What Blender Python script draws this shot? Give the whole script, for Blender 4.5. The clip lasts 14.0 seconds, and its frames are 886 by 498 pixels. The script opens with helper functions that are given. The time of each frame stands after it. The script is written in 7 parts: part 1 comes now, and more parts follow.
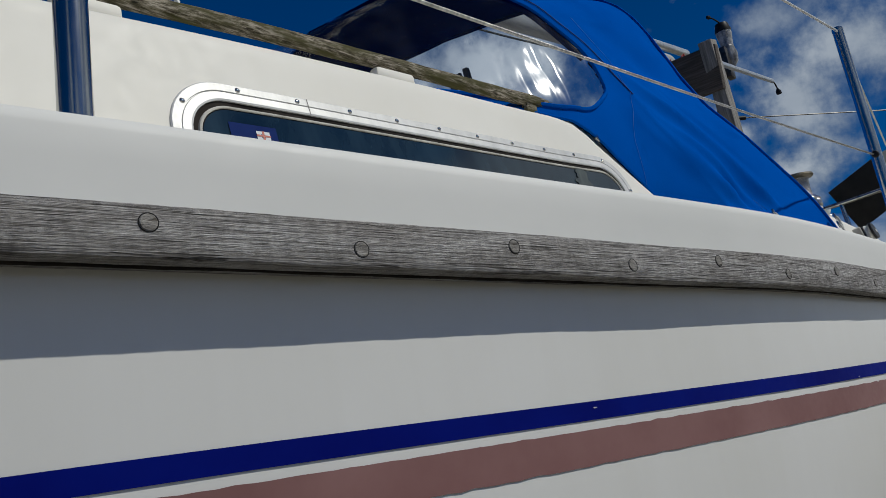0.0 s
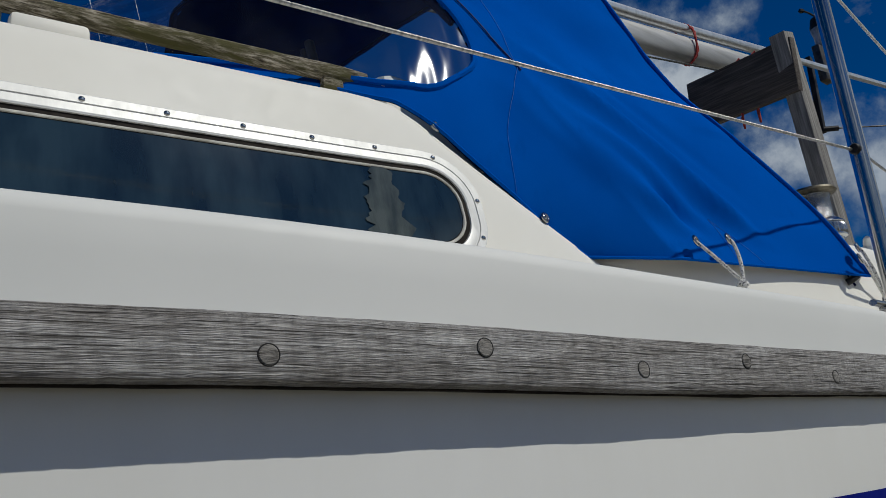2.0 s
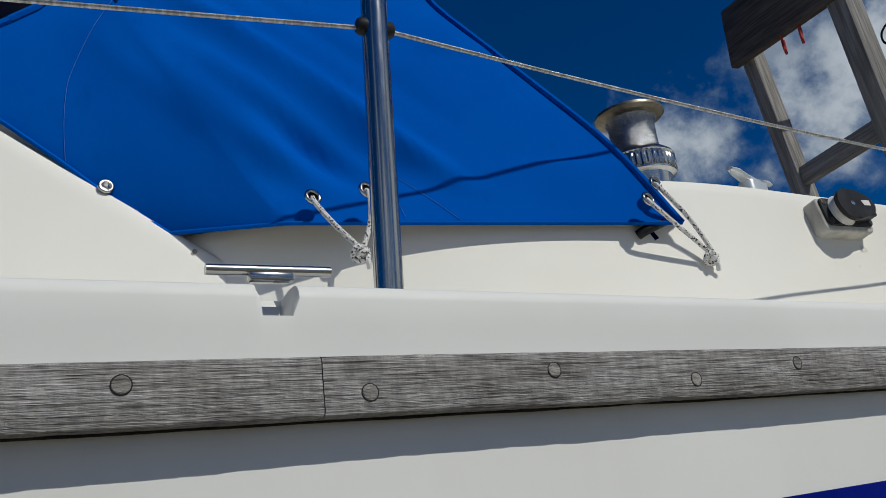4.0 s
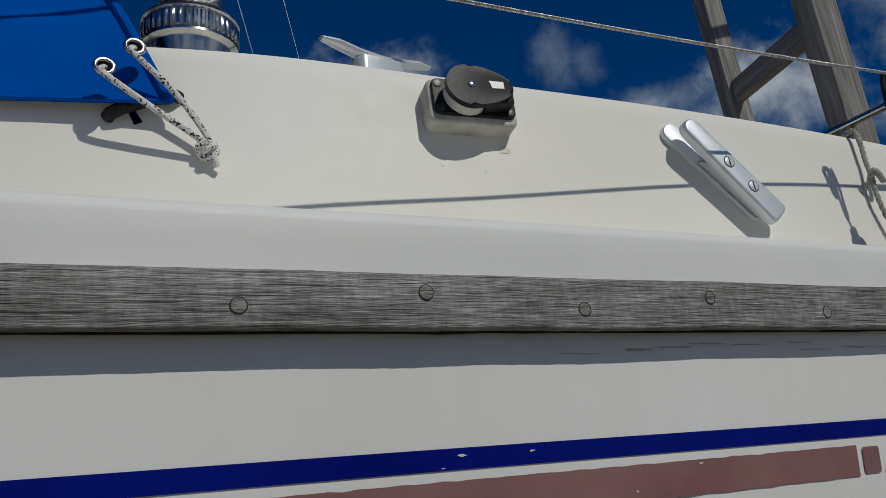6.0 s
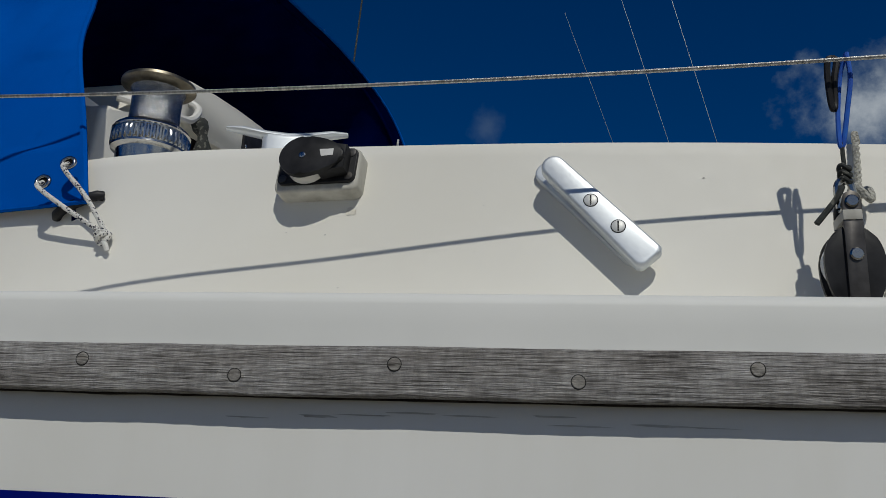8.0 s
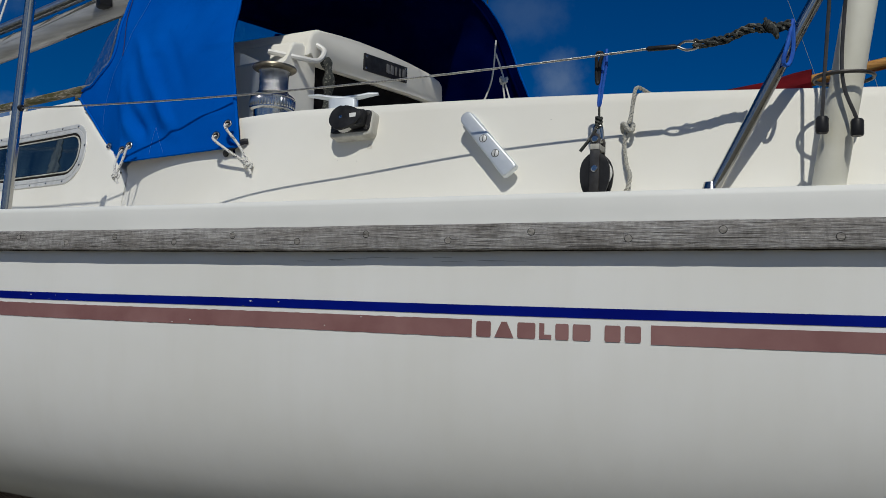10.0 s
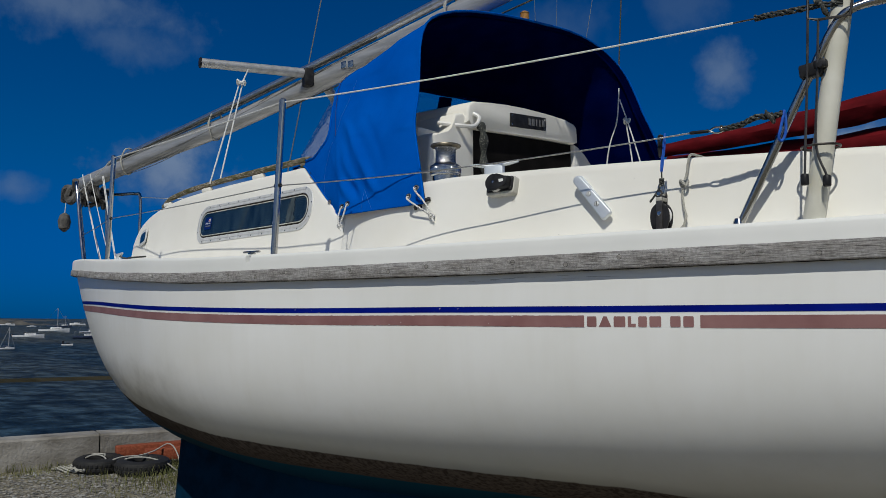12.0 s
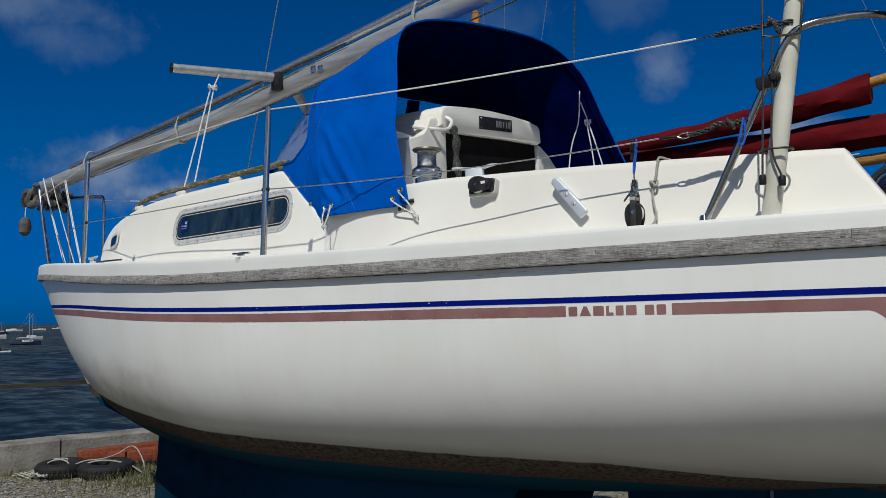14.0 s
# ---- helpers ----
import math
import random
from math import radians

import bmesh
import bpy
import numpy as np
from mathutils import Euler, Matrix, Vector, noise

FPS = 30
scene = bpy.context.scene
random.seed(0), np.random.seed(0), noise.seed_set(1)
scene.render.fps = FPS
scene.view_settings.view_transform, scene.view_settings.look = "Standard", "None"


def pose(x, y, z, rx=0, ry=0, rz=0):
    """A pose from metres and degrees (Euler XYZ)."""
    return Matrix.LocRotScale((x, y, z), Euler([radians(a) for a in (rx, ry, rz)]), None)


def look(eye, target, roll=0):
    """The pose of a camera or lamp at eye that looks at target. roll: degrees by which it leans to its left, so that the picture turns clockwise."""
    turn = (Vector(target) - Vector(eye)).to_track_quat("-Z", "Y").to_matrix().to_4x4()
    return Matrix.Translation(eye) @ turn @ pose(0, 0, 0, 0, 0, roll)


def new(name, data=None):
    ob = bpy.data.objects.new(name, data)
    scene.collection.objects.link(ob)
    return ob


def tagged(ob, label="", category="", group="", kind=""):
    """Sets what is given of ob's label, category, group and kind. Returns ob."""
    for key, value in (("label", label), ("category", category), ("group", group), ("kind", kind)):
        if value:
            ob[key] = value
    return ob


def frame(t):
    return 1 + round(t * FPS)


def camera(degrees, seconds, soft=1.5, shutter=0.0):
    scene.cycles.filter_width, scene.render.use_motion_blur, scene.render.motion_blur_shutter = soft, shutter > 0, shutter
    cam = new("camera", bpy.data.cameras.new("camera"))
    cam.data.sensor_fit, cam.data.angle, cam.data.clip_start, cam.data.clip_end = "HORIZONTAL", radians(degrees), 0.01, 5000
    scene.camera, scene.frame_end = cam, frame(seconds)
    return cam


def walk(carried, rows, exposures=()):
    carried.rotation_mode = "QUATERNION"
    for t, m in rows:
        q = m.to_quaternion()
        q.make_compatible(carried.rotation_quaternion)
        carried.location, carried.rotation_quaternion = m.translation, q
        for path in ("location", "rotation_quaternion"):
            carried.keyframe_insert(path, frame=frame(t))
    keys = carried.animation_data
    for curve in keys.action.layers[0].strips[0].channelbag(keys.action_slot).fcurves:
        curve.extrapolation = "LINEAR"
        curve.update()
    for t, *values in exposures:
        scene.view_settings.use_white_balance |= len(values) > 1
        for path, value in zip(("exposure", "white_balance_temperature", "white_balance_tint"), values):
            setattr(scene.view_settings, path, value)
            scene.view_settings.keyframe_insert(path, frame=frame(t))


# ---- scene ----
cam = camera(57.5, 14.0, 0.85)
EXPO = [(0.0, -0.29), (2.2, -0.36), (4.5, -0.20), (5.5, -0.49), (6.5, -0.67), (7.5, -0.66), (8.5, -0.53), (9.2, -0.37), (11.5, -0.23), (14.0, 0.0)]
PATH = [
    (0, (-3.921, -0.364, 1.903), (-2.334, 0.77, 2.344), -10.6),
    (0.5, (-3.763, -0.391, 1.928), (-2.212, 0.766, 2.436), -9.3),
    (1, (-3.505, -0.459, 1.916), (-2.02, 0.766, 2.456), -9.7),
    (1.5, (-3.264, -0.496, 1.922), (-1.701, 0.646, 2.424), -9.7),
    (2, (-2.935, -0.546, 1.945), (-1.601, 0.837, 2.5), -6.4),
    (2.2, (-2.813, -0.578, 1.939), (-1.538, 0.847, 2.525), -7.5),
    (4.3, (-1.688, -0.817, 1.909), (-0.788, 0.868, 2.502), -6.6),
    (4.5, (-1.606, -0.819, 1.905), (-0.668, 0.85, 2.483), -6.1),
    (5, (-1.321, -0.783, 1.91), (-0.391, 0.899, 2.464), -2.6),
    (5.5, (-1.111, -0.775, 1.905), (-0.177, 0.928, 2.382), -4.3),
    (6, (-0.873, -0.839, 1.884), (-0.161, 0.969, 2.357), -3.6),
    (6.5, (-0.579, -0.966, 1.895), (-0.063, 0.903, 2.383), -2.9),
    (7, (-0.393, -0.931, 1.888), (-0.018, 0.968, 2.39), -0.9),
    (7.5, (-0.198, -0.911, 1.92), (-0.191, 1.001, 2.507), -0.3),
    (8, (0.004, -0.931, 1.912), (-0.43, 0.941, 2.466), 2.7),
    (8.5, (0.259, -1.065, 1.907), (-0.595, 0.682, 2.378), 3.5),
    (9, (0.383, -1.263, 1.847), (-0.548, 0.485, 2.119), 3.7),
    (9.2, (0.452, -1.316, 1.863), (-0.46, 0.448, 2.099), 3.0),
    (11.3, (1.164, -2.154, 1.836), (0.078, -0.481, 1.978), 0.3),
    (11.5, (1.206, -2.219, 1.843), (0.056, -0.591, 2.011), 0.3),
    (12, (1.333, -2.387, 1.829), (0.072, -0.844, 2.007), 0.6),
    (12.5, (1.431, -2.476, 1.836), (0.178, -0.936, 2.076), -0.0),
    (13, (1.396, -2.564, 1.829), (0.237, -0.944, 2.015), 0.4),
    (13.5, (1.374, -2.636, 1.836), (0.227, -1.012, 2.049), -0.4),
    (14, (1.341, -2.65, 1.819), (0.183, -1.028, 1.987), -0.8),
]
walk(cam, [(t, look(*p)) for t, *p in PATH], EXPO)

# ---- world, sun and exposure ----
SUN_WAY = Vector((-0.42, 1.0, -1.22)).normalized()      # the way the sunlight travels
elev = math.asin(-SUN_WAY.z)
azim = math.atan2(-SUN_WAY.x, -SUN_WAY.y)               # clockwise from +y

sun = new("sun", bpy.data.lights.new("sun", "SUN"))
sun.data.energy, sun.data.angle, sun.data.color = 3.15, radians(0.55), (0.98, 0.965, 0.885)
sun.rotation_mode = "QUATERNION"
sun.rotation_quaternion = SUN_WAY.to_track_quat("-Z", "Y")


CLOUDS = (((0.66, 0.64, 0.37), 0.11, 0.060, 1.0), ((0.775, 0.505, 0.36), 0.10, 0.085, 1.0), ((0.755, 0.51, 0.43), 0.05, 0.03, 0.9), ((0.464, 0.77, 0.438), 0.036, 0.042, 0.40), ((0.577, 0.72, 0.378), 0.05, 0.025, 0.5),
          ((0.275, 0.863, 0.412), 0.105, 0.052, 1.0), ((0.56, 0.735, 0.368), 0.06, 0.03, 0.7), ((0.49, 0.754, 0.437), 0.03, 0.03, 0.3),
          ((0.81, 0.41, 0.415), 0.075, 0.055, 1.0), ((0.80, 0.35, 0.468), 0.045, 0.022, 0.9), ((0.885, 0.325, 0.31), 0.09, 0.055, 0.95), ((0.945, 0.10, 0.33), 0.085, 0.070, 0.85), ((0.955, 0.20, 0.21), 0.10, 0.05, 1.0),
          ((0.93, 0.175, 0.275), 0.06, 0.04, 0.8), ((0.915, 0.12, 0.395), 0.05, 0.03, 0.6),
          ((0.79, 0.462, 0.412), 0.13, 0.085, 1.0), ((0.735, 0.51, 0.435), 0.07, 0.045, 0.7), ((0.93, 0.25, 0.265), 0.10, 0.06, 0.9), ((0.945, 0.165, 0.285), 0.09, 0.06, 0.85), ((0.915, 0.14, 0.375), 0.06, 0.03, 0.6),
          ((-0.158, 0.893, 0.422), 0.022, 0.024, 0.14), ((-0.312, 0.863, 0.397), 0.03, 0.024, 0.12),
          ((-0.325, 0.902, 0.284), 0.034, 0.034, 0.24), ((-0.862, 0.380, 0.340), 0.13, 0.036, 0.20), ((-0.835, 0.455, 0.308), 0.06, 0.024, 0.12), ((-0.835, 0.525, 0.172), 0.075, 0.040, 0.42),
          ((-0.812, 0.56, 0.148), 0.055, 0.022, 0.6), ((-0.473, 0.812, 0.34), 0.07, 0.035, 0.08), ((-0.351, 0.864, 0.36), 0.05, 0.03, 0.08), ((-0.21, 0.955, 0.205), 0.045, 0.018, 0.55), ((-0.915, 0.378, 0.14), 0.035, 0.015, 0.16))


def build_world():
    w = bpy.data.worlds.new("sky")
    scene.world = w
    w.use_nodes = True
    nt = w.node_tree
    nt.nodes.clear()
    N, L = nt.nodes.new, nt.links.new
    out, bg = N("ShaderNodeOutputWorld"), N("ShaderNodeBackground")
    sky = N("ShaderNodeTexSky")
    sky.sky_type, sky.sun_disc = "NISHITA", False
    sky.sun_elevation, sky.sun_rotation = elev, azim
    sky.altitude, sky.air_density, sky.dust_density, sky.ozone_density = 0, 1.0, 0.3, 3.5
    deep = N("ShaderNodeHueSaturation")
    deep.inputs["Saturation"].default_value, deep.inputs["Value"].default_value = 1.2, 0.9
    filt = N("ShaderNodeMix")
    filt.data_type, filt.blend_type = "RGBA", "MULTIPLY"
    filt.inputs["Factor"].default_value = 1.0
    sep = N("ShaderNodeSeparateXYZ")
    co = N("ShaderNodeTexCoord")
    L(co.outputs["Generated"], sep.inputs[0])
    near, tone = N("ShaderNodeMapRange"), N("ShaderNodeMix")
    near.interpolation_type = "SMOOTHSTEP"
    near.inputs["From Min"].default_value, near.inputs["From Max"].default_value = 0.0, 0.22
    L(sep.outputs["Z"], near.inputs["Value"])
    tone.data_type = "RGBA"
    tone.inputs["A"].default_value, tone.inputs["B"].default_value = (0.17, 0.44, 1.35, 1), (0.36, 0.69, 1.20, 1)
    L(near.outputs[0], tone.inputs["Factor"]), L(tone.outputs["Result"], filt.inputs["B"])
    L(sky.outputs[0], filt.inputs["A"])
    L(filt.outputs["Result"], deep.inputs["Color"])
    big, fine, ramp = N("ShaderNodeTexNoise"), N("ShaderNodeTexNoise"), N("ShaderNodeValToRGB")
    stretch = N("ShaderNodeMapping")
    stretch.inputs["Scale"].default_value = (1, 1, 1.7)
    stretch.inputs["Location"].default_value = (3.1, 0.4, 0.2)
    L(co.outputs["Generated"], stretch.inputs[0])
    big.inputs["Scale"].default_value, big.inputs["Detail"].default_value = 3.3, 9
    big.inputs["Roughness"].default_value = 0.58
    L(stretch.outputs[0], big.inputs["Vector"])
    ramp.color_ramp.elements[0].position, ramp.color_ramp.elements[1].position = 0.52, 0.67
    # more cloud low over the land astern, clear sky higher up and seaward
    low = N("ShaderNodeMapRange")
    low.inputs["From Min"].default_value, low.inputs["From Max"].default_value = 0.62, 0.82
    low.inputs["To Min"].default_value, low.inputs["To Max"].default_value = -0.30, -0.02
    L(sep.outputs["X"], low.inputs["Value"])
    high = N("ShaderNodeMapRange")
    high.inputs["From Min"].default_value, high.inputs["From Max"].default_value = 0.40, 0.60
    high.inputs["To Min"].default_value, high.inputs["To Max"].default_value = 0.02, -0.17
    L(sep.outputs["Z"], high.inputs["Value"])
    a1, a2 = N("ShaderNodeMath"), N("ShaderNodeMath")
    L(big.outputs["Fac"], a1.inputs[0]), L(low.outputs[0], a1.inputs[1])
    L(a1.outputs[0], a2.inputs[0]), L(high.outputs[0], a2.inputs[1])
    # broken cloud added to port, out of view, to whiten the fill light
    port, a3 = N("ShaderNodeMapRange"), N("ShaderNodeMath")
    port.inputs["From Min"].default_value, port.inputs["From Max"].default_value = -0.05, -0.5
    port.inputs["To Min"].default_value, port.inputs["To Max"].default_value = 0.0, 0.37
    L(sep.outputs["Y"], port.inputs["Value"])
    L(a2.outputs[0], a3.inputs[0]), L(port.outputs[0], a3.inputs[1])
    L(a3.outputs[0], ramp.inputs["Fac"])
    # single fair-weather clouds over the sea: way, half width, half height, thickness
    ragged = N("ShaderNodeTexNoise")
    ragged.inputs["Scale"].default_value, ragged.inputs["Detail"].default_value, ragged.inputs["Roughness"].default_value = 17, 8, 0.6
    L(co.outputs["Generated"], ragged.inputs["Vector"])
    rough_edge = N("ShaderNodeMath")
    rough_edge.operation, rough_edge.inputs[1].default_value, rough_edge.inputs[2].default_value = "MULTIPLY_ADD", 2.7, -1.35
    L(ragged.outputs["Fac"], rough_edge.inputs[0])
    cover = ramp.outputs["Color"]
    for way, wide, tall, thick in CLOUDS:
        off, scaled, size = N("ShaderNodeVectorMath"), N("ShaderNodeVectorMath"), N("ShaderNodeVectorMath")
        off.operation, scaled.operation, size.operation = "SUBTRACT", "MULTIPLY", "LENGTH"
        off.inputs[1].default_value, scaled.inputs[1].default_value = way, (1 / wide, 1 / wide, 1 / tall)
        L(co.outputs["Generated"], off.inputs[0]), L(off.outputs["Vector"], scaled.inputs[0]), L(scaled.outputs["Vector"], size.inputs[0])
        torn, veil, most = N("ShaderNodeMath"), N("ShaderNodeMapRange"), N("ShaderNodeMath")
        torn.operation, most.operation, veil.interpolation_type = "SUBTRACT", "MAXIMUM", "SMOOTHSTEP"
        L(rough_edge.outputs[0], torn.inputs[0]), L(size.outputs["Value"], torn.inputs[1])
        veil.inputs["From Min"].default_value, veil.inputs["From Max"].default_value = -1.15, 0.10
        veil.inputs["To Max"].default_value = thick
        L(torn.outputs[0], veil.inputs["Value"])
        L(cover, most.inputs[0]), L(veil.outputs[0], most.inputs[1])
        cover = most.outputs[0]
    fine.inputs["Scale"].default_value, fine.inputs["Detail"].default_value = 6, 6
    L(stretch.outputs[0], fine.inputs["Vector"])
    shade = N("ShaderNodeMix")
    shade.data_type = "RGBA"
    shade.inputs["A"].default_value, shade.inputs["B"].default_value = (5.0, 6.4, 8.2, 1), (16.0, 17.3, 18.4, 1)
    L(fine.outputs["Fac"], shade.inputs["Factor"])
    mix = N("ShaderNodeMix")
    mix.data_type = "RGBA"
    # thin cloud is greyer than thick cloud
    veiled, dim = N("ShaderNodeMath"), N("ShaderNodeMix")
    veiled.operation, veiled.inputs[1].default_value = "POWER", 0.6
    dim.data_type, dim.blend_type, dim.inputs["Factor"].default_value = "RGBA", "MULTIPLY", 1.0
    tint = N("ShaderNodeMix")
    tint.data_type = "RGBA"
    tint.inputs["A"].default_value, tint.inputs["B"].default_value = (0.22, 0.33, 0.46, 1), (1, 1, 1, 1)
    L(cover, veiled.inputs[0]), L(cover, tint.inputs["Factor"])
    L(shade.outputs["Result"], dim.inputs["A"]), L(tint.outputs["Result"], dim.inputs["B"])
    L(veiled.outputs[0], mix.inputs["Factor"])
    L(deep.outputs[0], mix.inputs["A"])
    L(dim.outputs["Result"], mix.inputs["B"])
    L(mix.outputs["Result"], bg.inputs["Color"])
    bg.inputs["Strength"].default_value = 0.0435
    L(bg.outputs[0], out.inputs["Surface"])


build_world()


# ---- materials ----
def principled(name, rough=0.5, metal=0.0, **inputs):
    m = bpy.data.materials.new(name)
    m.use_nodes = True
    b = m.node_tree.nodes["Principled BSDF"]
    b.inputs["Roughness"].default_value, b.inputs["Metallic"].default_value = rough, metal
    for k, v in inputs.items():
        b.inputs[k.replace("_", " ")].default_value = v
    return m, m.node_tree, b


def noise_node(nt, scale, detail=5, vec=None, rough=0.55, space="Object"):
    n = nt.nodes.new("ShaderNodeTexNoise")
    n.inputs["Scale"].default_value, n.inputs["Detail"].default_value = 1.0, detail
    n.inputs["Roughness"].default_value = rough
    mp = nt.nodes.new("ShaderNodeMapping")
    mp.inputs["Scale"].default_value = scale if isinstance(scale, tuple) else (scale,) * 3
    co = nt.nodes.new("ShaderNodeTexCoord")
    nt.links.new(co.outputs[space], mp.inputs[0])
    nt.links.new(mp.outputs[0], n.inputs["Vector"])
    return n.outputs["Fac"]


def ramp_node(nt, fac, stops):
    r = nt.nodes.new("ShaderNodeValToRGB")
    e = r.color_ramp.elements
    while len(e) < len(stops):
        e.new(0.5)
    for k, (p, c) in enumerate(stops):
        e[k].position, e[k].color = p, (*c, 1) if len(c) == 3 else c
    nt.links.new(fac, r.inputs["Fac"])
    return r.outputs["Color"]


def mix_node(nt, fac, a, b, mode="MIX"):
    m = nt.nodes.new("ShaderNodeMix")
    m.data_type, m.blend_type = "RGBA", mode
    for key, v in (("Factor", fac), ("A", a), ("B", b)):
        if isinstance(v, (int, float)):
            m.inputs[key].default_value = v
        elif isinstance(v, tuple):
            m.inputs[key].default_value = (*v, 1)
        else:
            nt.links.new(v, m.inputs[key])
    return m.outputs["Result"]


def bump_node(nt, b, height, strength, dist=0.002):
    bm = nt.nodes.new("ShaderNodeBump")
    bm.inputs["Strength"].default_value, bm.inputs["Distance"].default_value = strength, dist
    nt.links.new(height, bm.inputs["Height"])
    nt.links.new(bm.outputs[0], b.inputs["Normal"])


def two_tone(name, c1, c2, scale, rough, metal=0.0, bump=0.2, dist=0.002, fine=None, spread=(0.35, 0.65), **inputs):
    """Plain surface: colour wanders between two tones, with a second, finer grain in the relief and gloss."""
    m, nt, b = principled(name, rough, metal, **inputs)
    col = ramp_node(nt, noise_node(nt, scale), [(spread[0], c1), (spread[1], c2)])
    nt.links.new(col, b.inputs["Base Color"])
    f = noise_node(nt, fine or (scale * 14 if not isinstance(scale, tuple) else tuple(s * 9 for s in scale)), 4)
    bump_node(nt, b, f, bump, dist)
    rr = nt.nodes.new("ShaderNodeMapRange")
    rr.inputs["To Min"].default_value, rr.inputs["To Max"].default_value = rough * 0.75, min(1, rough * 1.25)
    nt.links.new(f, rr.inputs["Value"])
    nt.links.new(rr.outputs[0], b.inputs["Roughness"])
    return m


def make_hull():
    """White gelcoat above a stained boot top and blue antifouling, told apart by height."""
    m, nt, b = principled("hull_gelcoat", 0.22, Specular_IOR_Level=0.45)
    co, sp = nt.nodes.new("ShaderNodeTexCoord"), nt.nodes.new("ShaderNodeSeparateXYZ")
    nt.links.new(co.outputs["Object"], sp.inputs[0])
    wob = nt.nodes.new("ShaderNodeMath")
    wob.operation, wob.inputs[1].default_value = "MULTIPLY_ADD", 0.014
    nt.links.new(noise_node(nt, (9, 9, 3), 6), wob.inputs[0])
    def over(limit, slope, sign):
        """slope for each metre that x lies beyond limit."""
        a, c = nt.nodes.new("ShaderNodeMath"), nt.nodes.new("ShaderNodeMath")
        a.operation, a.inputs[1].default_value, a.inputs[2].default_value = "MULTIPLY_ADD", sign, -sign * limit
        nt.links.new(sp.outputs["X"], a.inputs[0])
        c.operation, c.inputs[1].default_value = "MAXIMUM", 0.0
        nt.links.new(a.outputs[0], c.inputs[0])
        d = nt.nodes.new("ShaderNodeMath")
        d.operation, d.inputs[1].default_value = "MULTIPLY", slope
        nt.links.new(c.outputs[0], d.inputs[0])
        return d.outputs[0]

    # the waterline rises towards the stem and falls towards the transom
    fore, aft = nt.nodes.new("ShaderNodeMath"), nt.nodes.new("ShaderNodeMath")
    nt.links.new(sp.outputs["Z"], fore.inputs[0])
    nt.links.new(over(-2.2, -0.06, -1), fore.inputs[1])
    nt.links.new(fore.outputs[0], aft.inputs[0])
    nt.links.new(over(0.0, 0.095, 1), aft.inputs[1])
    stem = nt.nodes.new("ShaderNodeMath")
    nt.links.new(aft.outputs[0], stem.inputs[0])
    nt.links.new(over(-3.7, 0.095, -1), stem.inputs[1])
    nt.links.new(stem.outputs[0], wob.inputs[2])
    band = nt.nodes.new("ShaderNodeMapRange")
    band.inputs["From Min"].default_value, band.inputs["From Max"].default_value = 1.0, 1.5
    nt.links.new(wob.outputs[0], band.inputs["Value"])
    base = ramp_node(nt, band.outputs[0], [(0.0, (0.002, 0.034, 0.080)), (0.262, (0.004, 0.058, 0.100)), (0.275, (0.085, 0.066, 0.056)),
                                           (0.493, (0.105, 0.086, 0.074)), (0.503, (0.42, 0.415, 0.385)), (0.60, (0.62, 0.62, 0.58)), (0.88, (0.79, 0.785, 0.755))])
    streak = ramp_node(nt, noise_node(nt, (16, 16, 0.9), 5), [(0.45, (1, 1, 1)), (0.72, (0.80, 0.77, 0.71))])
    cloud = ramp_node(nt, noise_node(nt, 2.2, 4), [(0.35, (1, 1, 1)), (0.75, (0.93, 0.925, 0.90))])
    run = ramp_node(nt, noise_node(nt, (46, 46, 3.5), 5), [(0.40, (0.55, 0.5, 0.5)), (0.5, (1, 1, 1)), (0.66, (1.35, 1.35, 1.3))])
    wet = ramp_node(nt, band.outputs[0], [(0.27, (0, 0, 0)), (0.30, (1, 1, 1)), (0.49, (1, 1, 1)), (0.505, (0, 0, 0))])
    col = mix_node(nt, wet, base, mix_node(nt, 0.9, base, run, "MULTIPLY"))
    # grey scum plus painted shade low on the bow's gelcoat, ragged along its top
    def spread(socket, lo, hi):
        r = nt.nodes.new("ShaderNodeMapRange")
        r.interpolation_type = "SMOOTHSTEP"
        r.inputs["From Min"].default_value, r.inputs["From Max"].default_value = lo, hi
        nt.links.new(socket, r.inputs["Value"])
        return r.outputs[0]
    rise = nt.nodes.new("ShaderNodeMath")
    rise.operation, rise.inputs[1].default_value = "MULTIPLY_ADD", 0.34
    nt.links.new(noise_node(nt, (3.2, 3.2, 4.5), 6), rise.inputs[0])
    nt.links.new(sp.outputs["Z"], rise.inputs[2])
    shade_scum = mix_node(nt, 1.0, spread(sp.outputs["X"], -1.7, -3.1), spread(rise.outputs[0], 1.84, 1.54), "MULTIPLY")
    shade_scum = mix_node(nt, 1.0, shade_scum, ramp_node(nt, noise_node(nt, (6, 6, 9), 6), [(0.30, (1, 1, 1)), (0.62, (0.5, 0.5, 0.5))]), "MULTIPLY")
    col = mix_node(nt, shade_scum, col, mix_node(nt, 1.0, col, (0.40, 0.38, 0.34), "MULTIPLY"))
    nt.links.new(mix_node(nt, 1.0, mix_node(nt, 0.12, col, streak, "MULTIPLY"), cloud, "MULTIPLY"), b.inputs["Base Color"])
    dull = ramp_node(nt, band.outputs[0], [(0.49, (0.85,) * 3), (0.51, (0.30,) * 3)])
    nt.links.new(dull, b.inputs["Roughness"])
    sheen = ramp_node(nt, band.outputs[0], [(0.49, (0.04,) * 3), (0.51, (0.40,) * 3)])
    nt.links.new(sheen, b.inputs["Specular IOR Level"])
    bump_node(nt, b, noise_node(nt, 1.6, 2), 0.05, 0.02)
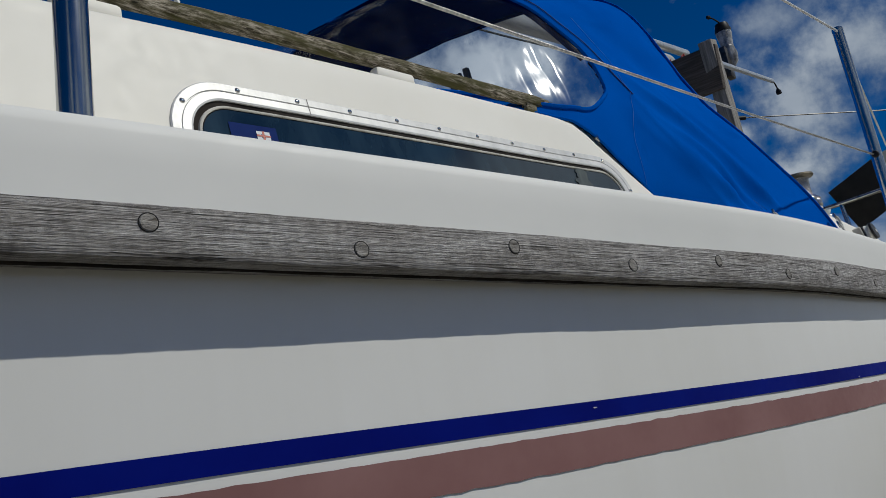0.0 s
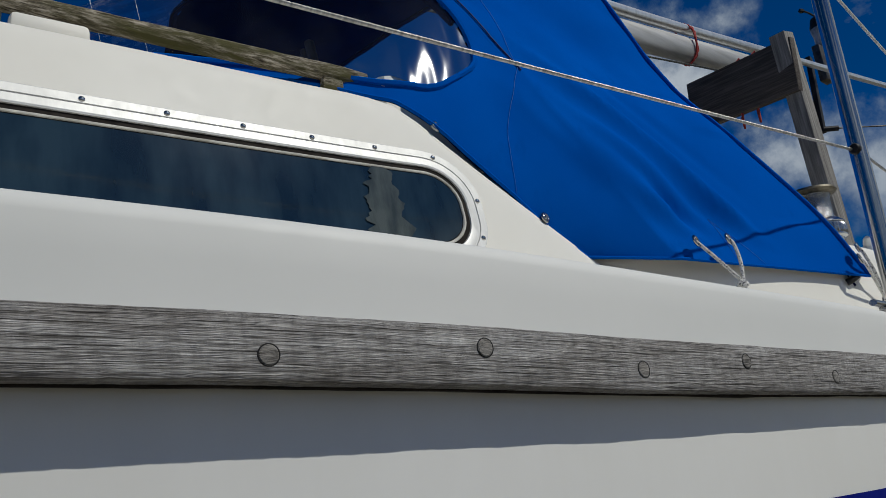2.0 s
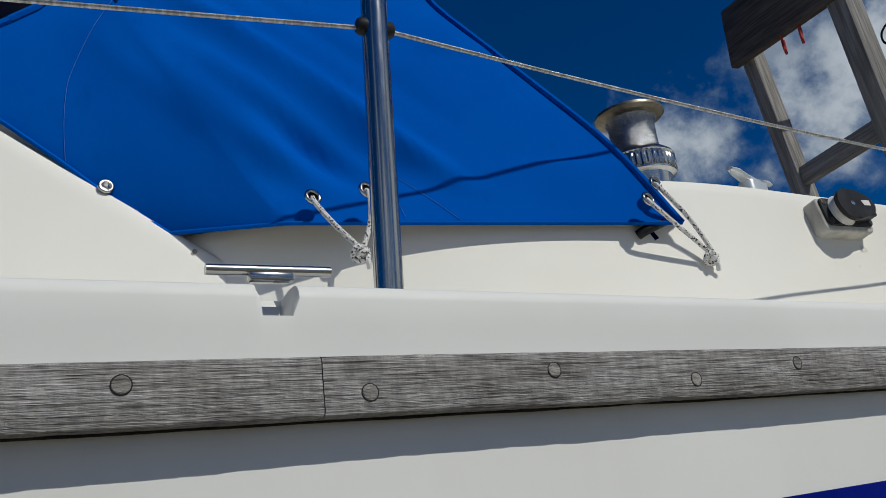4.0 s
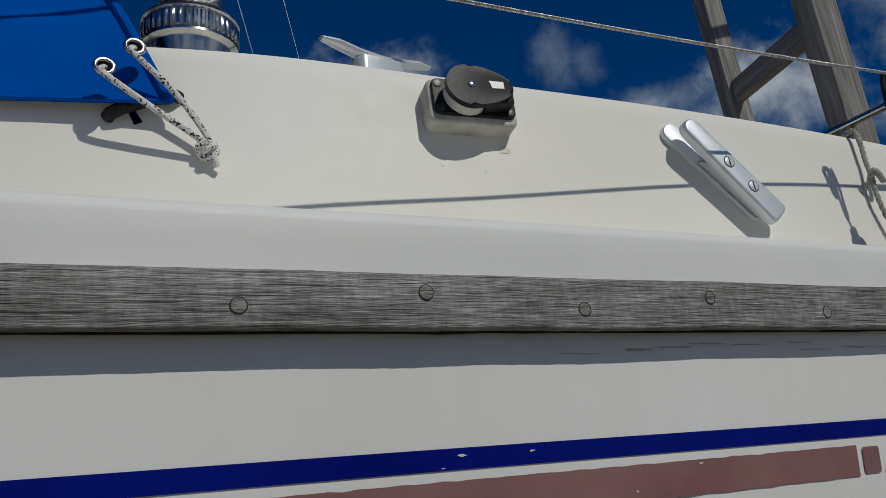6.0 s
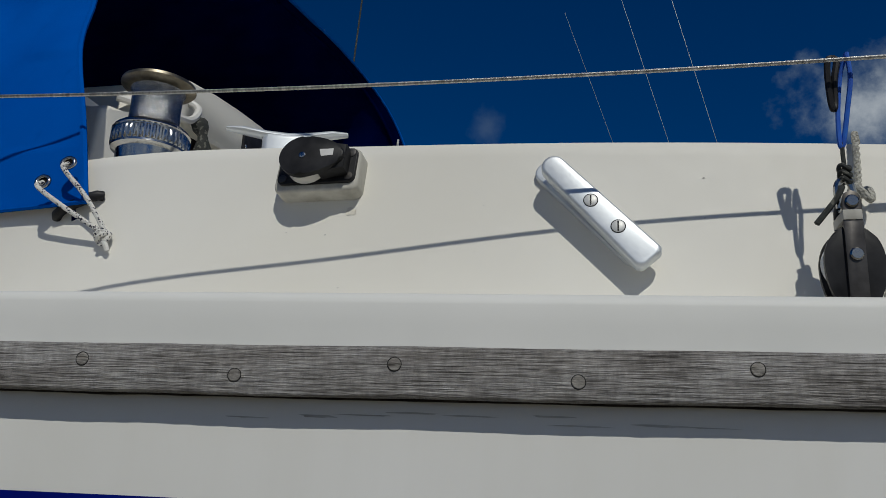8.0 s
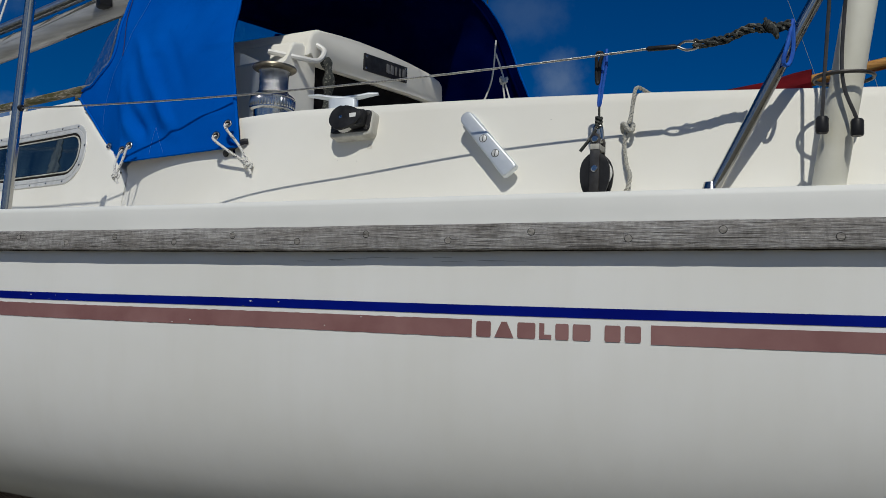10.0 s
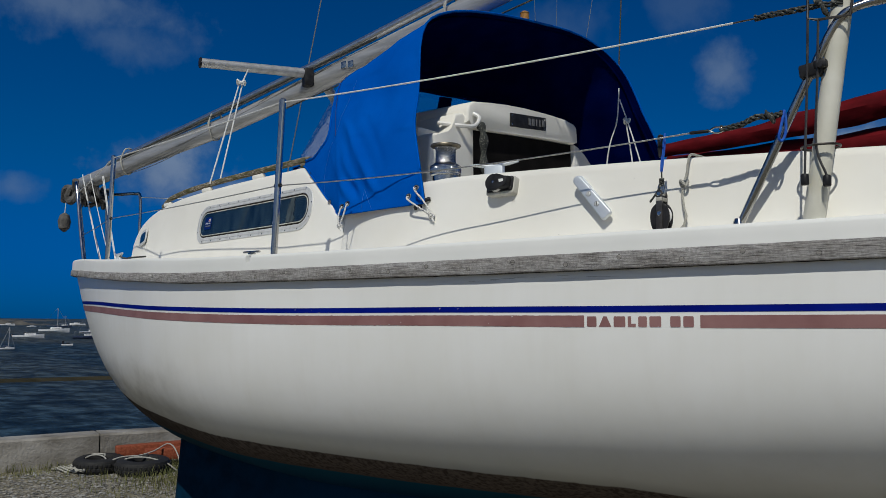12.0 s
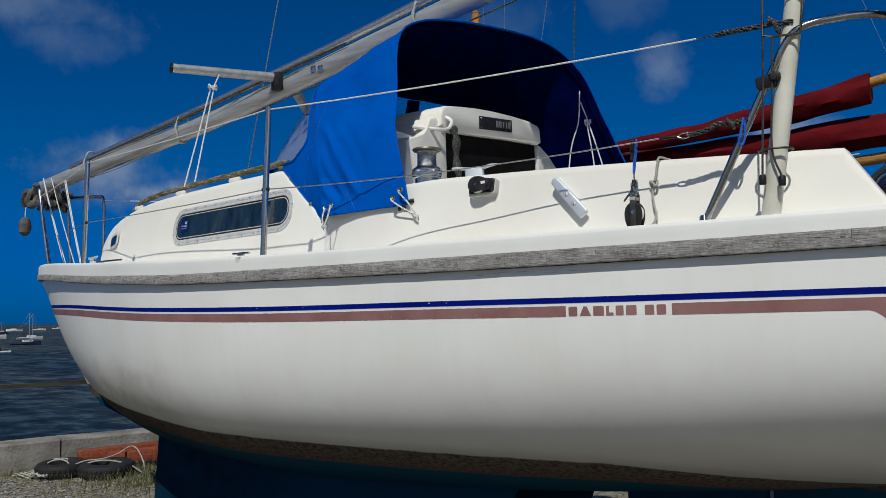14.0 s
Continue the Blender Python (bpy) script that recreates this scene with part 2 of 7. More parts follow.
    return m


def make_wood(name, dark, mid, light, grain=(3.5, 300, 430), rough=0.85, bump=0.9, green=None, splits=0.8):
    """Weathered timber, grain along the object's x."""
    m, nt, b = principled(name, rough, 0.0, Specular_IOR_Level=0.25)
    g1, g2 = noise_node(nt, grain, 7, rough=0.7), noise_node(nt, tuple(g * 3.2 for g in grain), 4, rough=0.6)
    tone = noise_node(nt, (4, 20, 30), 5)
    col = ramp_node(nt, g1, [(0.36, dark), (0.48, mid), (0.60, light)])
    col = mix_node(nt, 0.75, col, ramp_node(nt, tone, [(0.3, (0.62, 0.60, 0.57)), (0.7, (1.1, 1.08, 1.04))]), "MULTIPLY")
    crack = ramp_node(nt, noise_node(nt, (5, 230, 330), 3, rough=0.4), [(0.33, (0.18, 0.15, 0.13)), (0.40, (1, 1, 1))])
    col = mix_node(nt, splits, col, crack, "MULTIPLY")
    if green:
        col = mix_node(nt, ramp_node(nt, noise_node(nt, (5, 40, 30), 6), [(0.45, (0, 0, 0)), (0.62, (1, 1, 1))]), col, green)
    oi, hs = nt.nodes.new("ShaderNodeObjectInfo"), nt.nodes.new("ShaderNodeHueSaturation")
    vr = nt.nodes.new("ShaderNodeMapRange")
    vr.inputs["To Min"].default_value, vr.inputs["To Max"].default_value = 0.9, 1.1
    nt.links.new(oi.outputs["Random"], vr.inputs["Value"])
    nt.links.new(vr.outputs[0], hs.inputs["Value"])
    nt.links.new(col, hs.inputs["Color"])
    nt.links.new(hs.outputs[0], b.inputs["Base Color"])
    h = mix_node(nt, 0.45, g1, g2)
    bump_node(nt, b, mix_node(nt, 0.5, h, crack, "MULTIPLY"), bump, 0.0025)
    return m


def make_strake():
    """Silvered teak: long fine fibres along u, saw marks across, open cracks."""
    m, nt, b = principled("weathered_teak", 0.85, 0.0, Specular_IOR_Level=0.25)
    g1 = noise_node(nt, (13, 620, 1), 3, rough=0.7, space="UV")
    g2 = noise_node(nt, (45, 1900, 1), 2, rough=0.5, space="UV")
    bands = noise_node(nt, (3.5, 60, 1), 3, rough=0.5, space="UV")
    saw = noise_node(nt, (110, 45, 1), 5, rough=0.7, space="UV")
    patch = noise_node(nt, (6, 22, 1), 4, space="UV")
    cracks = noise_node(nt, (10, 420, 1), 2, rough=0.5, space="UV")
    col = ramp_node(nt, g1, [(0.34, (0.12, 0.114, 0.108)), (0.43, (0.26, 0.25, 0.242)), (0.53, (0.375, 0.365, 0.355)), (0.68, (0.54, 0.53, 0.515))])
    col = mix_node(nt, 0.8, col, ramp_node(nt, g2, [(0.36, (0.62, 0.62, 0.62)), (0.62, (1.25, 1.25, 1.25))]), "MULTIPLY")
    col = mix_node(nt, 0.4, col, ramp_node(nt, bands, [(0.34, (0.82, 0.81, 0.80)), (0.66, (1.15, 1.15, 1.14))]), "MULTIPLY")
    col = mix_node(nt, 0.6, col, ramp_node(nt, saw, [(0.36, (0.62, 0.62, 0.62)), (0.64, (1.3, 1.3, 1.3))]), "MULTIPLY")
    col = mix_node(nt, 0.6, col, ramp_node(nt, patch, [(0.36, (0.62, 0.585, 0.55)), (0.62, (1.15, 1.15, 1.15))]), "MULTIPLY")
    lines = noise_node(nt, (22, 1100, 1), 2, rough=0.5, space="UV")
    col = mix_node(nt, 0.7, col, ramp_node(nt, lines, [(0.36, (0.50, 0.48, 0.46)), (0.45, (1.03, 1.03, 1.03))]), "MULTIPLY")
    split = ramp_node(nt, cracks, [(0.345, (0.13, 0.12, 0.11)), (0.385, (1, 1, 1))])
    nt.links.new(mix_node(nt, 0.75, col, split, "MULTIPLY"), b.inputs["Base Color"])
    bump_node(nt, b, mix_node(nt, 0.6, mix_node(nt, 0.4, g1, g2), split, "MULTIPLY"), 1.0, 0.0028)
    return m


def make_canvas():
    m, nt, b = principled("blue_canvas", 0.85, 0.0, Specular_IOR_Level=0.0)
    fade = ramp_node(nt, noise_node(nt, 2.4, 5), [(0.3, (0.0001, 0.074, 0.385)), (0.7, (0.0003, 0.095, 0.46))])
    spot = ramp_node(nt, noise_node(nt, (22, 22, 10), 6), [(0.62, (1, 1, 1)), (0.8, (0.72, 0.72, 0.75))])
    nt.links.new(mix_node(nt, 0.6, fade, spot, "MULTIPLY"), b.inputs["Base Color"])
    weave = noise_node(nt, 900, 2)
    crease = noise_node(nt, (6, 6, 5), 4)
    bump_node(nt, b, mix_node(nt, 0.9, weave, crease), 0.3, 0.010)
    return m


def make_rope(name, c1, c2, scale=260):
    m, nt, b = principled(name, 0.85)
    v = nt.nodes.new("ShaderNodeTexVoronoi")
    v.inputs["Scale"].default_value = scale
    co = nt.nodes.new("ShaderNodeTexCoord")
    nt.links.new(co.outputs["Object"], v.inputs["Vector"])
    fleck = ramp_node(nt, noise_node(nt, scale * 1.15, 0), [(0.62, c1), (0.65, c2)])
    nt.links.new(fleck, b.inputs["Base Color"])
    bump_node(nt, b, v.outputs["Distance"], 0.7, 0.002)
    return m


def make_vinyl():
    """Thin creased clear sheet: sees straight through, with gloss and a faint milky haze."""
    m, nt, b = principled("clear_vinyl", 0.09, 0.0, IOR=1.5)
    N, L = nt.nodes.new, nt.links.new
    thru, veil, gloss = N("ShaderNodeBsdfTransparent"), N("ShaderNodeBsdfDiffuse"), N("ShaderNodeBsdfGlossy")
    thru.inputs["Color"].default_value, veil.inputs["Color"].default_value = (0.86, 0.90, 0.95, 1), (0.75, 0.78, 0.80, 1)
    gloss.inputs["Roughness"].default_value = 0.10
    fres, m1, m2 = N("ShaderNodeFresnel"), N("ShaderNodeMixShader"), N("ShaderNodeMixShader")
    fres.inputs["IOR"].default_value = 1.33
    crease = noise_node(nt, (9, 9, 0.6), 2, rough=0.5)
    bp = N("ShaderNodeBump")
    bp.inputs["Strength"].default_value, bp.inputs["Distance"].default_value = 0.6, 0.03
    L(crease, bp.inputs["Height"])
    L(bp.outputs[0], gloss.inputs["Normal"])
    L(ramp_node(nt, noise_node(nt, (7, 7, 2.5), 6), [(0.45, (0.002,) * 3), (0.75, (0.018,) * 3)]), m1.inputs[0])
    L(thru.outputs[0], m1.inputs[1]), L(veil.outputs[0], m1.inputs[2])
    half = N("ShaderNodeMath")
    half.operation, half.inputs[1].default_value, half.inputs[2].default_value = "MULTIPLY_ADD", 0.22, 0.035
    L(fres.outputs[0], half.inputs[0]), L(half.outputs[0], m2.inputs[0])
    L(m1.outputs[0], m2.inputs[1]), L(gloss.outputs[0], m2.inputs[2])
    L(m2.outputs[0], nt.nodes["Material Output"].inputs["Surface"])
    return m


def make_glass(name, tint, rough, alpha_mix=0.0, veil=(0.8, 0.8, 0.8)):
    m, nt, b = principled(name, rough, 0.0, IOR=1.45, Transmission_Weight=1.0)
    b.inputs["Base Color"].default_value = (*tint, 1)
    if alpha_mix:
        d, mx = nt.nodes.new("ShaderNodeBsdfDiffuse"), nt.nodes.new("ShaderNodeMixShader")
        d.inputs["Color"].default_value = (*veil, 1)
        r = ramp_node(nt, noise_node(nt, (3, 3, 1.6), 5), [(0.35, (alpha_mix * 0.4,) * 3), (0.75, (alpha_mix * 1.7,) * 3)])
        nt.links.new(r, mx.inputs[0])
        nt.links.new(b.outputs[0], mx.inputs[1])
        nt.links.new(d.outputs[0], mx.inputs[2])
        nt.links.new(mx.outputs[0], nt.nodes["Material Output"].inputs["Surface"])
        bump_node(nt, b, noise_node(nt, (4, 4, 2), 3), 0.25, 0.02)
    return m


HULL = make_hull()
GEL = two_tone("deck_gelcoat", (0.765, 0.740, 0.665), (0.82, 0.80, 0.735), 1.8, 0.55, bump=0.06, dist=0.001, fine=35, Specular_IOR_Level=0.3)
RAILGEL = two_tone("rail_gelcoat", (0.70, 0.70, 0.665), (0.76, 0.755, 0.72), 2.5, 0.55, bump=0.06, dist=0.001, fine=30, Specular_IOR_Level=0.3)
TEAK = make_strake()
PLUG = make_wood("teak_plug", (0.14, 0.132, 0.125), (0.26, 0.25, 0.235), (0.37, 0.355, 0.335), (60, 60, 240))
MOSSY = make_wood("mossy_teak", (0.035, 0.03, 0.022), (0.16, 0.14, 0.10), (0.46, 0.42, 0.35), (26, 170, 210), green=(0.070, 0.066, 0.022), splits=0.95)
GREYWOOD = make_wood("grey_timber", (0.17, 0.163, 0.155), (0.25, 0.242, 0.232), (0.35, 0.34, 0.325), (4, 90, 90), bump=0.4, splits=0.12)
BROWNWOOD = make_wood("brown_timber", (0.062, 0.052, 0.047), (0.095, 0.082, 0.075), (0.14, 0.123, 0.112), (4, 90, 90), bump=0.4, splits=0.15)
ORANGEWOOD = make_wood("varnished_spar", (0.30, 0.14, 0.035), (0.44, 0.22, 0.06), (0.55, 0.30, 0.09), (3, 30, 40), 0.35, 0.2)
REDWOOD = make_wood("red_painted_beam", (0.20, 0.045, 0.02), (0.27, 0.065, 0.03), (0.33, 0.10, 0.05), (3, 40, 40), splits=0.15)
CANVAS = make_canvas()
# canvas blue with the shade under the hood put into it
SHADEDHOOD = two_tone("shaded_hood_navy", (0.0001, 0.0012, 0.024), (0.0002, 0.0025, 0.036), 6, 0.9, Specular_IOR_Level=0.0)
STITCH = two_tone("pale_thread", (0.02, 0.12, 0.48), (0.06, 0.18, 0.55), 60, 0.9)
SEAM = two_tone("dark_seam", (0.003, 0.012, 0.09), (0.005, 0.02, 0.14), 40, 0.8)
VINYL = make_vinyl()
PANE = two_tone("tinted_acrylic", (0.006, 0.015, 0.026), (0.022, 0.042, 0.058), (16, 16, 3.5), 0.07, bump=0.0, dist=0.002, fine=24, Specular_IOR_Level=0.6)
FILM = two_tone("peeled_film", (0.036, 0.046, 0.044), (0.078, 0.092, 0.085), (40, 40, 9), 0.08, Specular_IOR_Level=0.6)
GRIME = two_tone("dark_grime", (0.16, 0.155, 0.147), (0.36, 0.35, 0.335), 40, 0.8)
CHIPWHITE = two_tone("chipped_white", (0.55, 0.54, 0.51), (0.70, 0.69, 0.66), 40, 0.6)
# near-black for the shade strip under the strake and the grimy window gap
SHADEGRIME = two_tone("dark_shade_and_grime", (0.012, 0.010, 0.009), (0.035, 0.030, 0.026), 25, 0.9, bump=0.5, dist=0.002, Specular_IOR_Level=0.1)
SCUFF = two_tone("dusky_scuff", (0.34, 0.33, 0.29), (0.60, 0.59, 0.55), (18, 18, 9), 0.6)
RUSTY = two_tone("tan_weep", (0.66, 0.62, 0.53), (0.74, 0.71, 0.64), (60, 60, 12), 0.6)
FRAMEALU = two_tone("dulled_frame_alloy", (0.56, 0.56, 0.545), (0.68, 0.68, 0.66), (30, 30, 6), 0.5, 0.25, 0.12, 0.0008)
ALU = two_tone("brushed_aluminium", (0.62, 0.63, 0.63), (0.76, 0.77, 0.77), (30, 30, 6), 0.36, 1.0, 0.15, 0.0008)
CASTALU = two_tone("anodised_cast_alloy", (0.60, 0.635, 0.66), (0.72, 0.75, 0.77), 12, 0.42, 0.55, 0.12, 0.0006)
STEEL = two_tone("stainless_steel", (0.38, 0.375, 0.36), (0.52, 0.515, 0.50), (18, 18, 5), 0.17, 1.0, 0.08, 0.0006)
CHROME = two_tone("chromed_bronze", (0.40, 0.40, 0.395), (0.56, 0.56, 0.55), 25, 0.2, 1.0, 0.06, 0.0005)
KNURL = two_tone("worn_drum_chrome", (0.20, 0.205, 0.21), (0.42, 0.425, 0.43), (90, 90, 60), 0.25, 1.0, 0.7, 0.002)
BRONZE = two_tone("dull_bronze", (0.15, 0.13, 0.095), (0.30, 0.27, 0.21), 40, 0.45, 1.0, 0.2, 0.0006)
SPAR = two_tone("grey_anodised_spar", (0.36, 0.355, 0.34), (0.52, 0.515, 0.50), (3, 30, 30), 0.48, 0.55, 0.15, 0.0008)
DARKSTEEL = two_tone("tarnished_steel", (0.055, 0.050, 0.046), (0.12, 0.112, 0.105), 30, 0.42, 0.7, 0.2, 0.0005)
BLACK = two_tone("black_plastic", (0.010, 0.010, 0.011), (0.026, 0.026, 0.028), 30, 0.46, Specular_IOR_Level=0.2, bump=0.15, dist=0.0006)
GLOSSBLACK = two_tone("shiny_black_sheet", (0.008, 0.008, 0.010), (0.016, 0.016, 0.019), 20, 0.22, bump=0.6, dist=0.01, fine=30)
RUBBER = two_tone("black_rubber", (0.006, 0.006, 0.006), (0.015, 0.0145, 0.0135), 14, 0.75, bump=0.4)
SHADEBLACK = two_tone("opening_shade_black", (0.004, 0.0033, 0.003), (0.009, 0.0075, 0.007), 8, 0.85, Specular_IOR_Level=0.1)
WHITEPL = two_tone("white_plastic", (0.62, 0.61, 0.58), (0.74, 0.73, 0.70), 20, 0.4, bump=0.1, dist=0.0006)
PADGREY = two_tone("stained_grey_pad", (0.36, 0.345, 0.30), (0.60, 0.585, 0.53), (22, 22, 12), 0.7, bump=0.3, dist=0.0012)
FILMWRAP = two_tone("crumpled_clear_film", (0.16, 0.165, 0.17), (0.50, 0.51, 0.52), (22, 22, 14), 0.25, bump=0.8, dist=0.01, fine=40)
CREAM = two_tone("cream_painted_pole", (0.60, 0.58, 0.48), (0.72, 0.70, 0.61), 7, 0.45, bump=0.12)
ROPEW = make_rope("flecked_cord", (0.66, 0.65, 0.61), (0.03, 0.03, 0.05))
ROPEG = make_rope("grey_rope", (0.42, 0.41, 0.36), (0.26, 0.25, 0.22))
ROPEBLUE = two_tone("blue_cord", (0.004, 0.07, 0.42), (0.008, 0.12, 0.55), 60, 0.7)
ROPERED = two_tone("red_cord", (0.35, 0.03, 0.025), (0.5, 0.06, 0.05), 60, 0.8)
ROPEDK = make_rope("dark_rope", (0.032, 0.035, 0.032), (0.13, 0.13, 0.11), 120)
WIRE = two_tone("stainless_wire", (0.28, 0.27, 0.25), (0.60, 0.59, 0.56), (240, 60, 60), 0.35, 0.9, 0.6, 0.0006)
WHITEWIRE = two_tone("white_covered_wire", (0.60, 0.60, 0.57), (0.74, 0.74, 0.71), 20, 0.5)
NAVY = two_tone("dark_blue_stripe", (0.0002, 0.0045, 0.150), (0.0004, 0.0085, 0.200), 5, 0.55, Specular_IOR_Level=0.06, bump=0.05, dist=0.0006)
PINK = two_tone("faded_maroon_stripe", (0.215, 0.098, 0.092), (0.28, 0.145, 0.135), 7, 0.5, bump=0.1, dist=0.0006)
RED = two_tone("red_sailcloth", (0.075, 0.003, 0.005), (0.135, 0.006, 0.009), (3, 9, 9), 0.85, bump=0.35, dist=0.02, fine=9, Specular_IOR_Level=0.1)
LEECLOTH = two_tone("grey_cover_cloth", (0.045, 0.043, 0.040), (0.14, 0.132, 0.122), 12, 0.9, bump=0.7, dist=0.01)
STICKER = two_tone("blue_sticker", (0.001, 0.014, 0.10), (0.002, 0.020, 0.13), 20, 0.6, Specular_IOR_Level=0.05)
PALEINK = two_tone("pale_print", (0.55, 0.58, 0.62), (0.66, 0.68, 0.71), 60, 0.5)
GREYINK = two_tone("grey_print", (0.10, 0.10, 0.10), (0.20, 0.20, 0.20), 60, 0.5)
REDINK = two_tone("red_print", (0.42, 0.08, 0.05), (0.5, 0.12, 0.08), 60, 0.5)
CONCRETE = two_tone("weathered_concrete", (0.15, 0.135, 0.11), (0.33, 0.31, 0.275), (2.2, 2.2, 3), 0.9, bump=0.6, dist=0.02, fine=26)
GLAZE = two_tone("dark_far_window", (0.02, 0.025, 0.03), (0.05, 0.06, 0.07), 3, 0.2)
FARWHITE = two_tone("white_boat_paint", (0.66, 0.66, 0.65), (0.78, 0.78, 0.77), 1.2, 0.35)
FARBLUE = two_tone("navy_boat_paint", (0.015, 0.025, 0.06), (0.03, 0.045, 0.09), 1.2, 0.35)
ROCK = two_tone("far_rock", (0.045, 0.045, 0.04), (0.13, 0.12, 0.10), 0.05, 0.95, bump=0.8, dist=1.0, fine=0.3)


# ---- mesh helpers ----
def part(name, bm, material, parent=None, label="", smooth=0.6):
    """Links a bmesh as one mesh object, under parent if one is given. smooth: the angle, in radians, up to which edges are shaded round."""
    me = bpy.data.meshes.new(name)
    bmesh.ops.recalc_face_normals(bm, faces=bm.faces)
    for f in bm.faces:
        f.smooth = smooth > 0
    for e in bm.edges:
        if len(e.link_faces) == 2 and e.calc_face_angle(0) > smooth:
            e.smooth = False
    bm.to_mesh(me)
    bm.free()
    for m in (material if isinstance(material, (list, tuple)) else [material]):
        me.materials.append(m)
    ob = new(name, me)
    if parent:
        ob.parent = parent
    if label:
        ob["label"] = label
    return ob


def thing(name, label, category, group="", kind="", at=(0, 0, 0)):
    ob = new(name)
    ob.location = at
    ob.empty_display_size = 0.1
    return tagged(ob, label, category, group, kind)


def at_home(ob, parent):
    """Parents ob, built in world places, to an empty that does not stand at the origin."""
    ob.parent = parent
    ob.matrix_parent_inverse = Matrix.Translation(parent.location).inverted()
    return ob


def add_grid(bm, rows, close_u=False, close_v=False, mat=0):
    vs = [[bm.verts.new(p) for p in r] for r in rows]
    nu, nv = len(vs), len(vs[0])
    for i in range(nu if close_u else nu - 1):
        for j in range(nv if close_v else nv - 1):
            q = (vs[i][j], vs[(i + 1) % nu][j], vs[(i + 1) % nu][(j + 1) % nv], vs[i][(j + 1) % nv])
            if len(set(q)) == 4:
                bm.faces.new(q).material_index = mat
    return vs


def grid(rows, **k):
    bm = bmesh.new()
    add_grid(bm, rows, **k)
    return bm


def catmull(pts, n):
    """n points on a smooth curve through pts."""
    pts = [Vector(p) for p in pts]
    out = []
    for k in range(n):
        u = k / (n - 1) * (len(pts) - 1)
        i = min(int(u), len(pts) - 2)
        f = u - i
        p1, p2 = pts[i], pts[i + 1]
        p0 = pts[i - 1] if i else p1 * 2 - p2
        p3 = pts[i + 2] if i + 2 < len(pts) else p2 * 2 - p1
        out.append(0.5 * (2 * p1 + (p2 - p0) * f + (2 * p0 - 5 * p1 + 4 * p2 - p3) * f * f + (3 * p1 - p0 - 3 * p2 + p3) * f ** 3))
    return out


def spline(table, x):
    """Smooth reading of a table of (x, y), x rising."""
    if x <= table[0][0]:
        return table[0][1]
    for k in range(len(table) - 1):
        if x <= table[k + 1][0]:
            a, b = table[k], table[k + 1]
            s = lambda p, q: (q[1] - p[1]) / (q[0] - p[0])
            m0 = (s(table[k - 1], a) + s(a, b)) / 2 if k else s(a, b)
            m1 = (s(a, b) + s(b, table[k + 2])) / 2 if k + 2 < len(table) else s(a, b)
            h = b[0] - a[0]
            f = (x - a[0]) / h
            return (2 * f ** 3 - 3 * f * f + 1) * a[1] + (f ** 3 - 2 * f * f + f) * h * m0 + (3 * f * f - 2 * f ** 3) * b[1] + (f ** 3 - f * f) * h * m1
    return table[-1][1]


def add_tube(bm, pts, r, sides=10, cap=True, flat=1.0, mat=0):
    """A tube along pts; r: a radius or one for each point; flat: height of the section over its width."""
    pts = [Vector(p) for p in pts]
    rings, up = [], None
    for k, p in enumerate(pts):
        t = (pts[min(k + 1, len(pts) - 1)] - pts[max(k - 1, 0)]).normalized()
        if up is None:
            up = Vector((0, 0, 1)) if abs(t.z) < 0.9 else Vector((0, 1, 0))
        side = t.cross(up).normalized()
        up = side.cross(t).normalized()
        rr = r[k] if isinstance(r, (list, tuple)) else r
        rings.append([p + side * (rr * math.cos(a)) + up * (rr * flat * math.sin(a)) for a in [2 * math.pi * i / sides for i in range(sides)]])
    vs = add_grid(bm, rings, close_v=True, mat=mat)
    if cap:
        bm.faces.new(vs[0]).material_index = mat
        bm.faces.new(vs[-1][::-1]).material_index = mat
    return bm


def tube(pts, r, sides=10, cap=True, flat=1.0):
    return add_tube(bmesh.new(), pts, r, sides, cap, flat)


def add_lathe(bm, profile, m=Matrix(), sides=24, mat=0):
    """Turns a profile of (radius, height) about the local z axis."""
    rings = [[m @ Vector((max(r, 1e-5) * math.cos(a), max(r, 1e-5) * math.sin(a), z)) for a in [2 * math.pi * i / sides for i in range(sides)]] for r, z in profile]
    vs = add_grid(bm, rings, close_v=True, mat=mat)
    bm.faces.new(vs[0]).material_index = mat
    bm.faces.new(vs[-1][::-1]).material_index = mat
    return bm


def lathe(profile, m=Matrix(), sides=24):
    return add_lathe(bmesh.new(), profile, m, sides)


def add_box(bm, size, m=Matrix(), bevel=0.0, seg=2, mat=0):
    """A box with rounded edges, centred on m."""
    b2 = bmesh.new()
    bmesh.ops.create_cube(b2, size=1, matrix=Matrix.Diagonal((*size, 1)))
    if bevel:
        bmesh.ops.bevel(b2, geom=b2.edges[:], offset=bevel, segments=seg, affect="EDGES", profile=0.5)
    b2.transform(m)
    vmap = {v: bm.verts.new(v.co) for v in b2.verts}
    for f in b2.faces:
        bm.faces.new([vmap[v] for v in f.verts]).material_index = mat
    b2.free()
    return bm


def box(size, m=Matrix(), bevel=0.0, seg=2):
    return add_box(bmesh.new(), size, m, bevel, seg)


def axes(origin, x, z_hint=(0, 0, 1)):
    """A pose at origin with its x along x and its z as near to z_hint as may be."""
    x = Vector(x).normalized()
    y = Vector(z_hint).cross(x).normalized()
    z = x.cross(y)
    return Matrix.Translation(origin) @ Matrix((x, y, z)).transposed().to_4x4()


